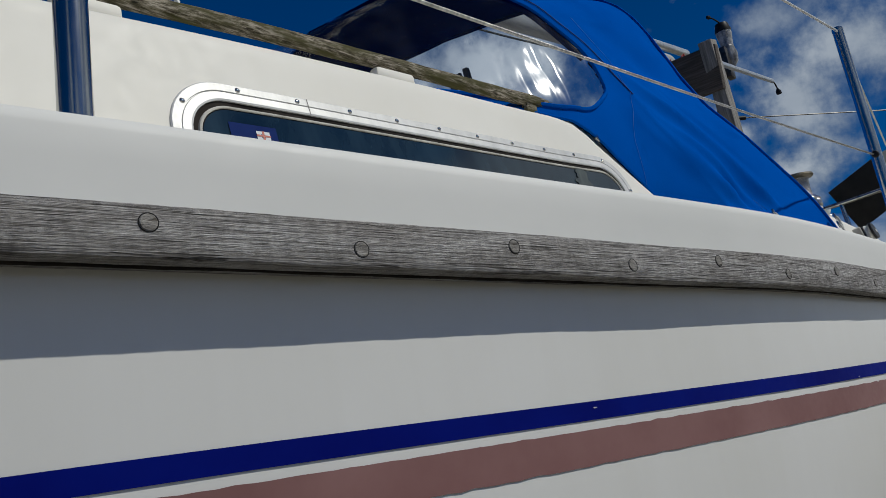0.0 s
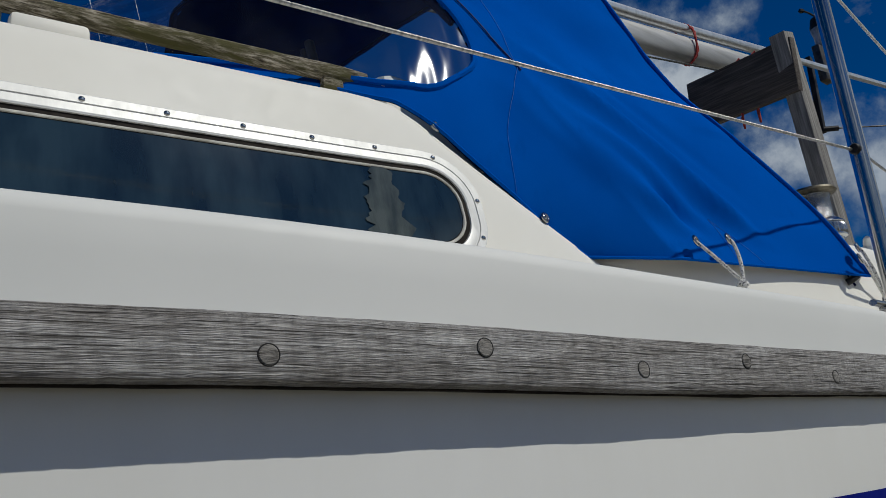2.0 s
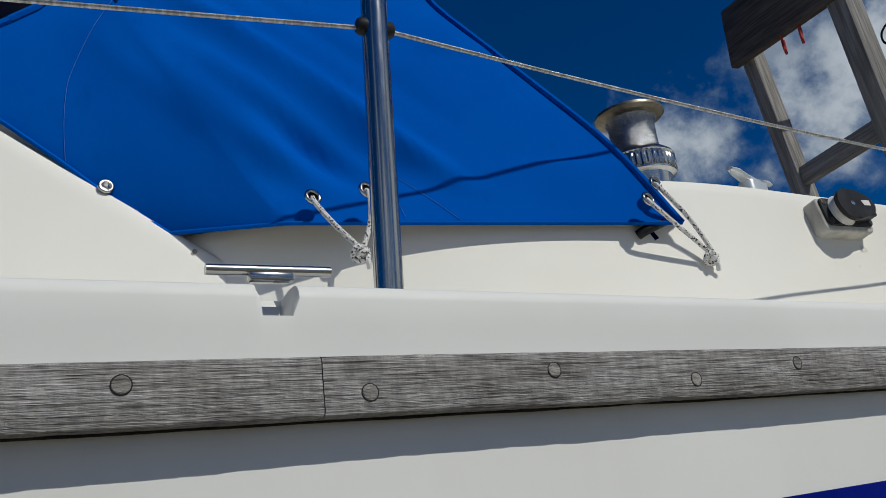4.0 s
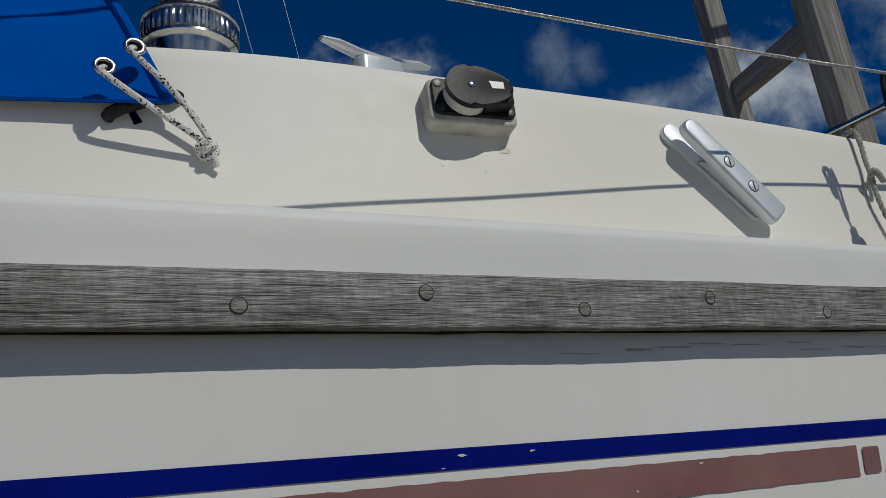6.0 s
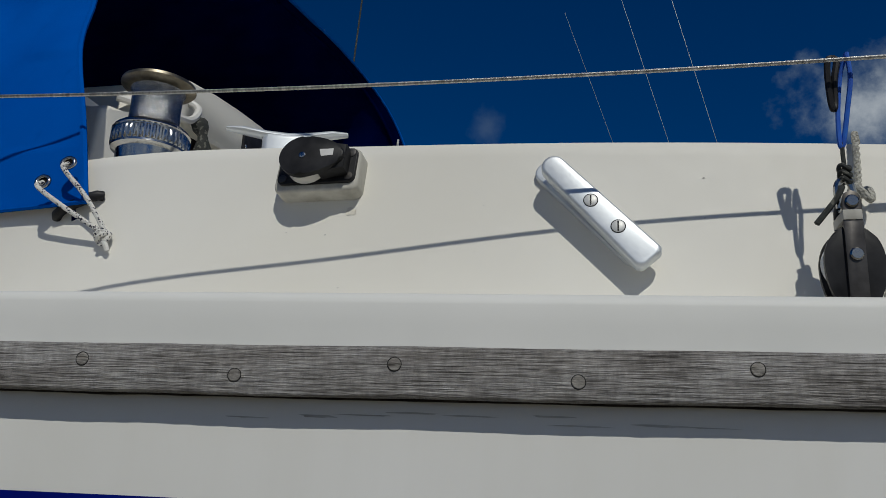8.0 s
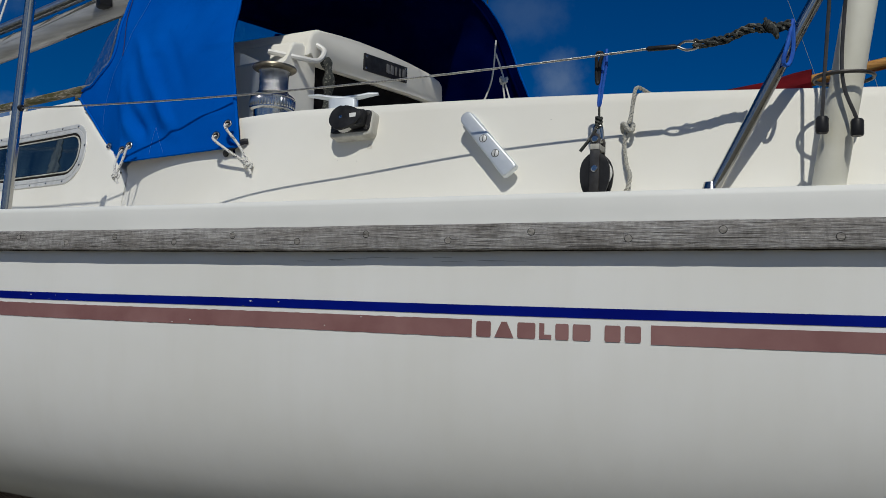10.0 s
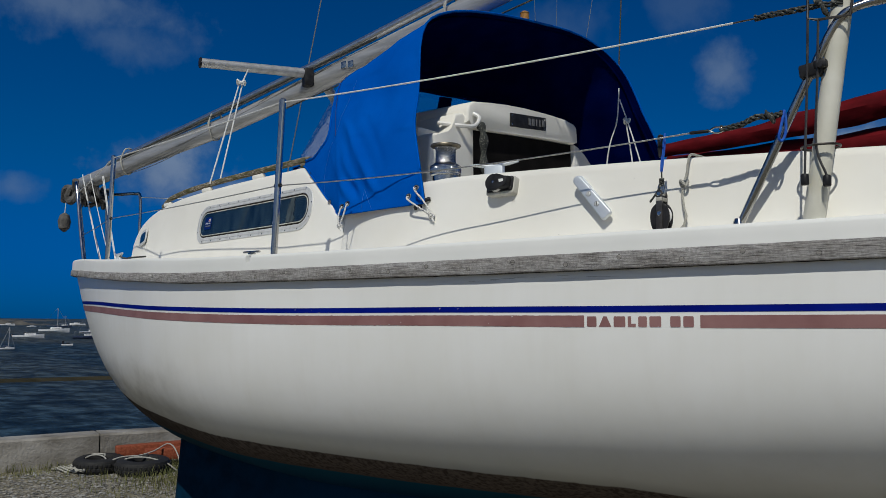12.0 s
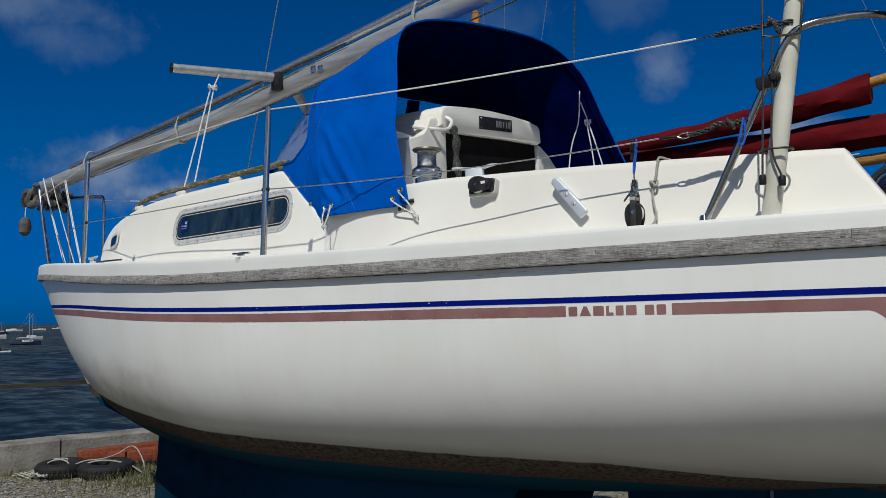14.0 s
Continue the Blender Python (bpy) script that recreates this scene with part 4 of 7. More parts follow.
for flip in (False, True):
    holder = ypart("window", grid([[on_cabin(x, z, o, flip) for x, z in window_edge(i)] for i, o in ((0.033, 0.0005), (0.036, 0.0008), (0.042, 0.0010), (0.0545, 0.0008))], close_v=True), SHADEGRIME, "long rounded dark cabin window in a riveted aluminium frame")
    prof = ((0.0, -0.002), (0.0, 0.003), (0.0018, 0.0045), (0.0155, 0.0045), (0.0162, 0.0022), (0.0178, 0.0022), (0.0185, 0.0045), (0.032, 0.0054), (0.0355, 0.0042), (0.0362, -0.002))
    bm = grid([[on_cabin(x, z, o, flip) for x, z in window_edge(i)] for i, o in prof], close_v=True)
    fr = ypart("window_frame", bm, FRAMEALU, parent=holder, smooth=0.35)
    a, b, lo, hi = WIN_A + 0.053, WIN_B - 0.053, WIN_LO + 0.053, WIN_HI - 0.053
    r = (hi - lo) / 2 * 0.86
    rows = []
    for k in range(91):
        x = a + (b - a) * (0.5 - 0.5 * math.cos(math.pi * k / 90))
        u = min(r, max(0.0, a + r - x, (x - b) / 1.12 + r))
        dz = r - math.sqrt(r * r - u * u)
        rows.append([on_cabin(x, lo + dz + (hi - lo - 2 * dz) * g / 6, 0.0026, flip) for g in range(7)])
    bm = grid(rows)
    ypart("pane", bm, PANE, parent=holder, smooth=1.0)
    lip = ((0.0455, 0.0006), (0.0460, 0.0040), (0.0480, 0.0052), (0.0502, 0.0046), (0.0512, 0.0024))
    ypart("window_seal", grid([[on_cabin(x, z, o, flip) for x, z in window_edge(i)] for i, o in lip], close_v=True), PADGREY, "weathered grey-white seal round the pane", holder)
    edge = window_edge(0.0095, 20)
    # rivets spaced evenly along the frame
    loop = [Vector((x, 0, z)) for x, z in edge]
    total, acc, nxt = sum((loop[k] - loop[k - 1]).length for k in range(len(loop))), 0.0, 0.04
    for k in range(len(loop)):
        p, q = loop[k - 1], loop[k]
        d = (q - p).length
        while nxt <= acc + d and d > 0:
            c = p.lerp(q, (nxt - acc) / d)
            w = on_cabin(c.x, c.z, 0.0045, flip)
            bm = lathe(((0.0052, -0.001), (0.0050, 0.0006), (0.0040, 0.0018), (0.0018, 0.0026), (0.0001, 0.0027)), axes(w, (1, -0.13, 0), (0, 1 if flip else -1, 0.17)), 10)
            ypart("rivet", bm, STEEL, parent=holder)
            nxt += 0.1215
        acc += d
    if not flip:
        # sleeve joint in the frame
        for zz in (WIN_HI,):
            bm = tube([on_cabin(-2.905, zz - i, 0.0056) for i in (0.001, 0.012, 0.024, 0.035)], 0.0005, 5)
            ypart("frame_joint", bm, GREYINK, parent=holder)
        # sticker behind the pane
        st = bmesh.new()
        sx0, sx1, sz0, sz1 = -3.083, -2.992, 2.391, 2.469
        st.faces.new([st.verts.new(on_cabin(x, z, 0.0044)) for x, z in ((sx0, sz0), (sx1, sz0), (sx1, sz1), (sx0, sz1))])
        sticker = ypart("sticker", st, STICKER, "small blue membership sticker with a little flag", holder, 0)
        for name, x, z, w, h, mat in (("flag_field", -3.0285, 2.4545, 0.011, 0.007, PALEINK), ("flag_field", -3.0135, 2.4545, 0.011, 0.007, PALEINK), ("flag_field", -3.0285, 2.4440, 0.011, 0.007, PALEINK), ("flag_field", -3.0135, 2.4440, 0.011, 0.007, PALEINK),
                                      ("flag_cross", -3.021, 2.4492, 0.027, 0.0036, REDINK), ("flag_cross", -3.021, 2.4492, 0.0042, 0.018, REDINK), ("flag_emblem", -3.021, 2.4492, 0.008, 0.007, STICKER),
                                      ("print_bar", -3.037, 2.4125, 0.070, 0.0065, GREYINK)):
            b2 = bmesh.new()
            b2.faces.new([b2.verts.new(on_cabin(x + dx, z + dz, 0.0052 if mat is not REDINK else 0.0058)) for dx, dz in ((-w / 2, -h / 2), (w / 2, -h / 2), (w / 2, h / 2), (-w / 2, h / 2))])
            ypart(name, b2, mat, parent=holder, smooth=0)
        cu = bpy.data.curves.new("lettering", "FONT")
        cu.body, cu.size, cu.extrude = "Lifeboats", 0.0185, 0.0002
        tmp = new("lettering", cu)
        me = bpy.data.meshes.new_from_object(tmp.evaluated_get(bpy.context.evaluated_depsgraph_get()))
        bpy.data.objects.remove(tmp)
        bm = bmesh.new()
        bm.from_mesh(me)
        w0 = on_cabin(-3.073, 2.4245, 0.0056)
        bm.transform(axes(w0, on_cabin(-2.983, 2.4245, 0.0056) - w0, (0, -1, 0.17)))
        ypart("lettering", bm, PALEINK, "pale printed word", holder, 0)

# lifted tint film at the pane's after end
bm = bmesh.new()
rows = []
for k in range(27):
    z = 2.357 + 0.138 * k / 26
    x0 = -2.118 + 0.022 * noise.noise((z * 30, 3, 1)) + 0.014 * noise.noise((z * 110, 8, 1)) + 0.018 * (k / 26) ** 2
    x1 = -2.040 + 0.018 * noise.noise((z * 36, 5, 2)) + 0.012 * noise.noise((z * 130, 9, 1)) - 0.030 * (k / 26) ** 3
    rows.append([on_cabin(x0 + (x1 - x0) * f, z, 0.0046) for f in (0, 0.33, 0.67, 1)])
add_grid(bm, rows)
ypart("peeled_film", bm, FILM, "pale patch of peeling tint film", smooth=0)

# small forward port light
c = on_cabin(-4.20, 2.425, 0.006)
mm = axes(c, (1, -0.30, 0.14), (-0.28, -1, 0.17))
port_light = ypart("port_light", prism(rounded(0.17, 0.115, 0.03), mm, 0.008, 0.002), FRAMEALU, "small rounded forward window")
ypart("pane", prism(rounded(0.135, 0.072, 0.02), mm @ Matrix.Translation((0, 0, 0.007)), 0.003), PANE, parent=port_light)

# wooden grab rail on white pads along the roof edge
RX = stations(-4.02, -2.03, 50)


def rail_pt(x, h):
    y = cabin_y(x, spline(CABZ, x)) + 0.055
    return Vector((x, y, roof_z(x, y) + h))


for flip in (False, True):
    pts = [hand(rail_pt(x, 0.044 - 0.03 * max(0, (-3.9 - x) / 0.12)), flip) for x in RX]
    rail = ypart("grab_rail", tube(pts, [0.0165 + 0.0012 * noise.noise((x * 14, 2, flip)) for x in RX], 10, flat=1.1), MOSSY, "weathered teak grab rail green with moss")
    for x in (-3.92, -3.25, -2.585):
        p = hand(rail_pt(x, 0.010), flip)
        bm = box((0.115, 0.030, 0.030), axes(p, (1, 0.13 if flip else -0.13, 0)), 0.009)
        ypart("rail_pad", bm, GEL, parent=rail)
    for x in (-3.985, -2.10):
        ypart("rail_foot", box((0.045, 0.020, 0.036), axes(hand(rail_pt(x, 0.014), flip), (1, 0.13 if flip else -0.13, 0)), 0.006), MOSSY, parent=rail)

# ---- stripes and lettering on the topsides ----
STRIPE = ((-6.4, 1.998), (-5.1, 1.948), (-3.65, 1.916), (-3.0, 1.893), (-2.5, 1.878), (-1.5, 1.864), (-0.5, 1.868), (0.1, 1.8705), (1.1, 1.880))


def stripe_z(x):
    return spline(STRIPE, x)


def add_stripe(bm, x0, x1, lo, hi, flip, n, out=0.0010, ragged=0.0):
    rows = []
    for x in stations(x0, x1, n):
        z = stripe_z(x)
        r1, r2 = ragged * noise.noise((x * 60, 1, 2)) + 0.6 * ragged * noise.noise((x * 170, 4, 2)), ragged * noise.noise((x * 50, 7, 2))
        zs = [z + lo + r1, z + (lo + hi) / 2, z + hi + r2]
        rows.append([hull_at(x, q, out, flip) for q in zs])
    add_grid(bm, rows)


# parted name panel: words are kept as plain blocks of their size
NAME_A, NAME_B = 0.004, 0.378
for flip in (False, True):
    bm = bmesh.new()
    add_stripe(bm, BOW + 0.35, 1.072, -0.0073, 0.0135, flip, 150, 0.0012)
    ypart("blue_stripe", bm, NAVY, "dark blue painted line")
    bm = bmesh.new()
    add_stripe(bm, BOW + 0.37, NAME_A, -0.056, -0.0175, flip, 420, 0.0012, 0.0016)
    ypart("maroon_stripe", bm, PINK, "faded flaking maroon band")
    bm = bmesh.new()
    add_stripe(bm, NAME_B, 0.95, -0.056, -0.0175, flip, 40, 0.0012, 0.0008)
    # its lower edge sweeps down towards a raked end near the transom
    rows = []
    for k in range(17):
        f = k / 16
        drop = max(0.0, min(1.0, (f - 0.06) / 0.90))
        hi, lo = -0.0175, -0.056 - 0.090 * drop * drop * (3 - 2 * drop)
        xs = 0.95 + 0.122 * f
        rows.append([hull_at(min(xs + 0.022 * f * g, STERN - 0.012), stripe_z(xs) + hi + (lo - hi) * g, 0.0012, flip) for g in (0, 0.25, 0.5, 0.75, 1)])
    add_grid(bm, rows)
    ypart("maroon_stripe", bm, PINK, "faded maroon band turning down at the transom")

# the name as plain block shapes, one per character
BLOCKS = (("full", 0.041), ("wedge", 0.050), ("full", 0.047), ("corner", 0.034), ("full", 0.036), ("full", 0.045), ("gap", 0.020), ("full", 0.040), ("full", 0.040))
gx = NAME_A + 0.010
for form, w in BLOCKS:
    if form != "gap":
        h0, h1, wd = -0.054, -0.0205, w - 0.008
        if form == "wedge":
            quad = ((gx, h0), (gx + wd, h0), (gx + wd * 0.64, h1), (gx + wd * 0.36, h1))
        elif form == "corner":
            quad = ((gx, h0), (gx + wd, h0), (gx + wd, h0 + 0.010), (gx + 0.011, h0 + 0.010), (gx + 0.011, h1), (gx, h1))
        else:
            quad = ((gx + 0.002, h0), (gx + wd - 0.002, h0), (gx + wd, h0 + 0.004), (gx + wd, h1 - 0.004), (gx + wd - 0.002, h1), (gx + 0.002, h1), (gx, h1 - 0.004), (gx, h0 + 0.004))
        bm = bmesh.new()
        bm.faces.new([bm.verts.new(hull_at(x, stripe_z(x) + z, 0.0014)) for x, z in quad])
        ypart("name_block", bm, PINK, smooth=0)
    gx += w

# wear on the topsides: chips in the stripes, dark smears below the strake
def blot(x, z, w, h, seed, on, n=14):
    """A ragged patch on a surface given by on(x, z)."""
    bm = bmesh.new()
    ring = []
    for k in range(n):
        a = 2 * math.pi * k / n
        r = 0.75 + 0.6 * noise.noise((math.cos(a) * 2.5, math.sin(a) * 2.5, seed))
        ring.append(bm.verts.new(on(x + w * r * math.cos(a), z + h * r * math.sin(a))))
    bm.faces.new(ring)
    bmesh.ops.triangulate(bm, faces=bm.faces)
    return bm


wear = random.Random(11)
for k in range(26):
    x = wear.uniform(-3.2, 0.95)
    dz = wear.choice((-0.052, -0.045, -0.022, -0.018, 0.006, -0.005))
    ypart("paint_chip", blot(x, stripe_z(x) + dz, wear.uniform(0.0012, 0.006), wear.uniform(0.0006, 0.0018), k * 1.7, lambda a, c: hull_at(a, c, 0.0017)), CHIPWHITE, smooth=0)
for k in range(9):
    x = -0.40 + 0.062 * k + wear.uniform(-0.02, 0.02)
    ypart("smear", blot(x, sheer(x) - 0.047 + wear.uniform(-0.005, 0.006), wear.uniform(0.010, 0.045), wear.uniform(0.0008, 0.0022), 40 + k, lambda a, c: hull_at(a, c, 0.0009)), SCUFF, smooth=0)

# rubbed patches low on the bow
for k, (x, z, w, h) in enumerate(((-3.70, 1.44, 0.06, 0.035), (-3.55, 1.40, 0.07, 0.025), (-3.42, 1.375, 0.06, 0.014))):
    ypart("scuff_mark", blot(x, z, w, h, 200 + k, lambda a, c: hull_at(a, c, 0.0012), 22), SCUFF, smooth=0)

# ---- stanchions, guard wires, pulpit, pushpit ----
def stanchion(foot, top, eye):
    """A slightly leaning tube in a deck socket, with a bushed hole for the lower wire."""
    foot, top = Vector(foot), Vector(top)
    way = (top - foot).normalized()
    st = ypart("stanchion", tube([foot - way * 0.02, top - way * 0.01], 0.0148, 20), STEEL, "stainless steel stanchion")
    ypart("cap", lathe(((0.0150, -0.004), (0.0155, 0.0), (0.0150, 0.006), (0.010, 0.010), (0.0001, 0.011)), axes(top - way * 0.01, (1, 0, 0), way), 16), STEEL, parent=st)
    ypart("base", lathe(((0.034, -0.02), (0.034, -0.006), (0.023, 0.0), (0.0185, 0.03), (0.0170, 0.034), (0.0150, 0.034)), axes(foot - way * 0.038, (1, 0, 0), way), 18), STEEL, parent=st)
    ypart("eye_bush", lathe(((0.008, -0.021), (0.010, -0.018), (0.010, 0.018), (0.008, 0.021)), axes(foot.lerp(top, (eye - foot.z) / (top.z - foot.z)), (0, 0, 1), (1, 0, 0)), 12), BLACK, parent=st)
    return st


ST1, ST2 = (-3.560, 0.235), (-1.478, -0.104)
for p, lean, z0, z1, e in ((ST1, 0.015, sheer(-3.55) + 0.09, 2.868, 2.46), (ST2, 0.020, sheer(-1.48) + 0.09, 2.812, 2.421)):
    a, b = (p[0] - lean, p[1], z0), (p[0] + lean * 0.6, p[1], z1)
    stanchion(a, b, e)
    stanchion(hand(a, True), hand(b, True), e)
PUSH = (0.770, 0.060)
UP_END = (0.492, 0.043, 2.752)
upper = ypart("guard_wire", tube(sag((ST2[0], ST2[1], 2.797), UP_END, 0.012, 16), 0.0034, 8), WHITEWIRE, "white-covered upper guard wire")
ypart("guard_wire", tube(sag((ST1[0], ST1[1], 2.852), (ST2[0], ST2[1], 2.797), 0.008, 12), 0.0034, 8), WHITEWIRE)
ypart("guard_wire", tube(sag((-5.80, 1.115, 2.95), (ST1[0], ST1[1], 2.852), 0.01, 12), 0.0034, 8), WHITEWIRE)
ypart("guard_wire", tube(sag((ST2[0], ST2[1], 2.421), (0.36, 0.012, 2.420), 0.020, 24), 0.0026, 8), WIRE, "stainless lower guard wire")
ypart("guard_wire", tube(sag((ST1[0], ST1[1], 2.46), (ST2[0], ST2[1], 2.421), 0.006, 16), 0.0026, 8), WIRE)
ypart("guard_wire", tube(sag((-5.66, 1.10, 2.55), (ST1[0], ST1[1], 2.46), 0.006, 12), 0.0026, 8), DARKSTEEL)
ypart("guard_wire", tube(sag((-5.765, 1.71, 2.98), hand((ST1[0], ST1[1], 2.852), True), 0.01, 12), 0.0034, 8), WHITEWIRE)
ypart("wire_loop", tube(catmull([(0.628, 0.055, 2.455), (0.634, 0.045, 2.452), (0.626, 0.040, 2.41), (0.618, 0.042, 2.375), (0.626, 0.052, 2.370), (0.634, 0.058, 2.40), (0.634, 0.055, 2.45)], 40), 0.0042, 7), ROPEBLUE, "bright blue cord round the rail leg")
s2 = hand((ST2[0], ST2[1], 2.797), True)
ypart("guard_wire", tube(sag(s2, hand((0.62, 0.05, 2.74), True), 0.012, 12), 0.0034, 8), WHITEWIRE)
ypart("guard_wire", tube(sag(hand((ST1[0], ST1[1], 2.852), True), s2, 0.01, 12), 0.0034, 8), WHITEWIRE)
# lashings at the wires' after ends
def lashing(path, loose):
    """Three thin turns of dark cord round a line."""
    run = catmull(path, 90)
    for k in range(4):
        pts = [p + Vector((0, 1, 0)) * (loose * math.cos(j * 0.15 + k * 1.6)) + Vector((0, 0, 1)) * (loose * math.sin(j * 0.15 + k * 1.6) + 0.004 * noise.noise((j * 0.3, k, 4))) for j, p in enumerate(run)]
        ypart("wire_lashing", tube(pts, 0.0036, 6), ROPEDK)


ypart("wire_end", tube([UP_END, (0.545, 0.045, 2.752), (0.572, 0.046, 2.752)], 0.0026, 6), DARKSTEEL)
lashing(((0.555, 0.046, 2.752), (0.60, 0.047, 2.753), (0.66, 0.05, 2.752), (0.72, 0.053, 2.752), (0.80, 0.058, 2.748)), 0.0060)
lashing(((0.728, 0.046, 2.764), (0.745, 0.042, 2.750), (0.752, 0.044, 2.730), (0.760, 0.050, 2.722)), 0.0085)
swage = ypart("wire_terminal", lathe(((0.0028, 0), (0.0055, 0.004), (0.0055, 0.055), (0.004, 0.06)), axes((0.36, 0.012, 2.420), (0, 0, 1), (1, 0.11, 0.0)), 12), BLACK, "black wire terminal")
ypart("shackle", tube(catmull([(0.42, 0.018, 2.42), (0.435, 0.02, 2.429), (0.455, 0.022, 2.427), (0.46, 0.023, 2.416), (0.44, 0.02, 2.411), (0.42, 0.018, 2.42)], 24), 0.003, 8), STEEL, parent=swage)
lashing(((0.452, 0.022, 2.421), (0.51, 0.032, 2.428), (0.556, 0.034, 2.445), (0.60, 0.040, 2.442), (0.630, 0.045, 2.449)), 0.0062)
lashing(((0.585, 0.035, 2.452), (0.598, 0.030, 2.440), (0.607, 0.034, 2.428), (0.600, 0.040, 2.446)), 0.0070)
for flip in (False, True):
    # pushpit: a raked leg carrying a rail round the stern
    pts = catmull([hand(p, flip) for p in ((0.478, 0.095, 2.125), (0.60, 0.078, 2.36), (0.705, 0.066, 2.56), (0.775, 0.060, 2.685), (0.82, 0.065, 2.725), (0.90, 0.10, 2.745), (1.02, 0.19, 2.76), (1.12, 0.42, 2.765), (1.155, 0.75, 2.765), (1.16, mid(1.16), 2.765))], 60)
    push = ypart("pushpit", tube(pts, 0.0128, 16), STEEL, "stainless steel stern rail")
    ypart("base", lathe(((0.032, -0.01), (0.032, 0.004), (0.02, 0.010), (0.014, 0.03)), Matrix.Translation(hand((0.478, 0.095, 2.122), flip)), 16), STEEL, parent=push)
    pts = [hand(p, flip) for p in ((1.10, 0.40, 2.12), (1.115, 0.40, 2.45), (1.12, 0.42, 2.76))]
    ypart("leg", tube(pts, 0.0125, 14), STEEL, parent=push)
# pulpit round the bow
pts = catmull(((-5.56, 1.09, 2.27), (-5.68, 1.10, 2.6), (-5.80, 1.115, 2.95), (-5.88, 1.14, 3.05), (-6.10, 1.26, 3.06), (-6.38, 1.40, 3.06), (-6.46, 1.47, 3.06), (-6.38, 1.56, 3.05), (-6.10, 1.65, 3.03), (-5.85, 1.70, 3.02), (-5.765, 1.71, 2.97), (-5.755, 1.71, 2.6), (-5.75, 1.71, 2.27)), 90)
pul = ypart("pulpit", tube(pts, 0.0150, 14), STEEL, "stainless steel bow pulpit")
ypart("leg", tube([(-6.22, 1.33, 3.06), (-5.60, 1.12, 2.28)], 0.0125, 12), STEEL, parent=pul)
ypart("leg", tube([(-6.25, 1.62, 3.04), (-6.12, 1.60, 2.30)], 0.0125, 12), STEEL, parent=pul)
ypart("pulpit_base", lathe(((0.035, -0.01), (0.035, 0.004), (0.02, 0.012), (0.016, 0.03)), Matrix.Translation((-5.56, 1.09, 2.285)), 16), STEEL, parent=pul)

# clamp on the leg of the pushpit
cl = Vector((0.708, 0.064, 2.565))
clamp = ypart("rail_clamp", box((0.062, 0.045, 0.040), axes(cl, (0.9, 0.0, 0.1), (-0.4, 0, 0.9)), 0.007), BLACK, "black plastic rail clamp")
ypart("bolt", lathe(((0.008, -0.035), (0.008, 0.035)), axes(cl + Vector((0.03, 0, 0.005)), (1, 0, 0), (0, 1, 0)), 8), BLACK, parent=clamp)
ypart("jaw", box((0.036, 0.052, 0.026), axes(cl + Vector((0.028, 0, 0.012)), (0.9, 0.0, 0.1), (-0.4, 0, 0.9)), 0.006), BLACK, parent=clamp)

# ---- winches, cleats and blocks on the coaming ----
def winch(p, flip=False, size=1.0):
    p = hand(p, flip)
    m = Matrix.Translation(p) @ Matrix.Scale(size, 4)
    w = ypart("winch", lathe(((0.048, -0.035), (0.050, 0.0), (0.058, 0.004), (0.0575, 0.008), (0.0575, 0.033), (0.060, 0.035), (0.058, 0.039), (0.048, 0.047), (0.040, 0.051)), m, 32), CHROME, "chromed sheet winch with flared top")
    ypart("drum", lathe(((0.047, 0.042), (0.042, 0.050), (0.0390, 0.057), (0.0383, 0.080), (0.0390, 0.103), (0.043, 0.109), (0.051, 0.112), (0.051, 0.1125)), m, 32), KNURL, parent=w)
    ypart("cap", lathe(((0.043, 0.109), (0.054, 0.113), (0.0585, 0.117), (0.0575, 0.122), (0.046, 0.125), (0.020, 0.124), (0.012, 0.121), (0.0001, 0.121)), m, 32), BRONZE, parent=w)
    teeth = lambda z, out: [m @ Vector(((0.0578 + out * (k % 4 < 2)) * math.cos(k * math.pi / 80), (0.0578 + out * (k % 4 < 2)) * math.sin(k * math.pi / 80), z)) for k in range(160)]
    bm = grid([teeth(0.008, 0.0), teeth(0.010, 0.0022), teeth(0.029, 0.0022), teeth(0.031, 0.0)], close_v=True)
    ypart("ribbed_band", bm, CHROME, parent=w)
    return w


winch((-0.808, 0.244, 2.440), False, 1.12)
winch((-0.808, 0.244, 2.440), True, 1.12)

# horn cleat on top of the coaming
m = axes((-0.538, 0.226, 2.414), (1, 0.36, 0.04)) @ Matrix.Diagonal((0.82, 0.95, 0.95, 1))
hc = ypart("horn_cleat", tube([m @ Vector(p) for p in ((-0.122, 0, 0.052), (-0.09, 0, 0.050), (-0.045, 0, 0.043), (0, 0, 0.040), (0.045, 0, 0.043), (0.09, 0, 0.050), (0.122, 0, 0.052))], [0.006, 0.011, 0.012, 0.0125, 0.012, 0.011, 0.006], 14, flat=0.62), CASTALU, "polished alloy horn cleat")
ypart("foot", prism(rounded(0.10, 0.034, 0.012), m @ Matrix.Translation((0, 0, -0.040)), 0.078, 0.006), CASTALU, parent=hc)


def coaming_frame(x, z, out=0.0):
    """A pose on the coaming's face: x aft, y up the face, z outboard."""
    p = Vector((x, coaming_y(x, z) - out, z))
    xx = Vector((0.04, coaming_y(x + 0.02, z) - coaming_y(x - 0.02, z), 0)).normalized()
    up = Vector((0, coaming_y(x, z + 0.02) - coaming_y(x, z - 0.02), 0.04)).normalized()
    zz = xx.cross(up).normalized()
    yy = zz.cross(xx)
    return Matrix.Translation(p) @ Matrix((xx, yy, zz)).transposed().to_4x4()


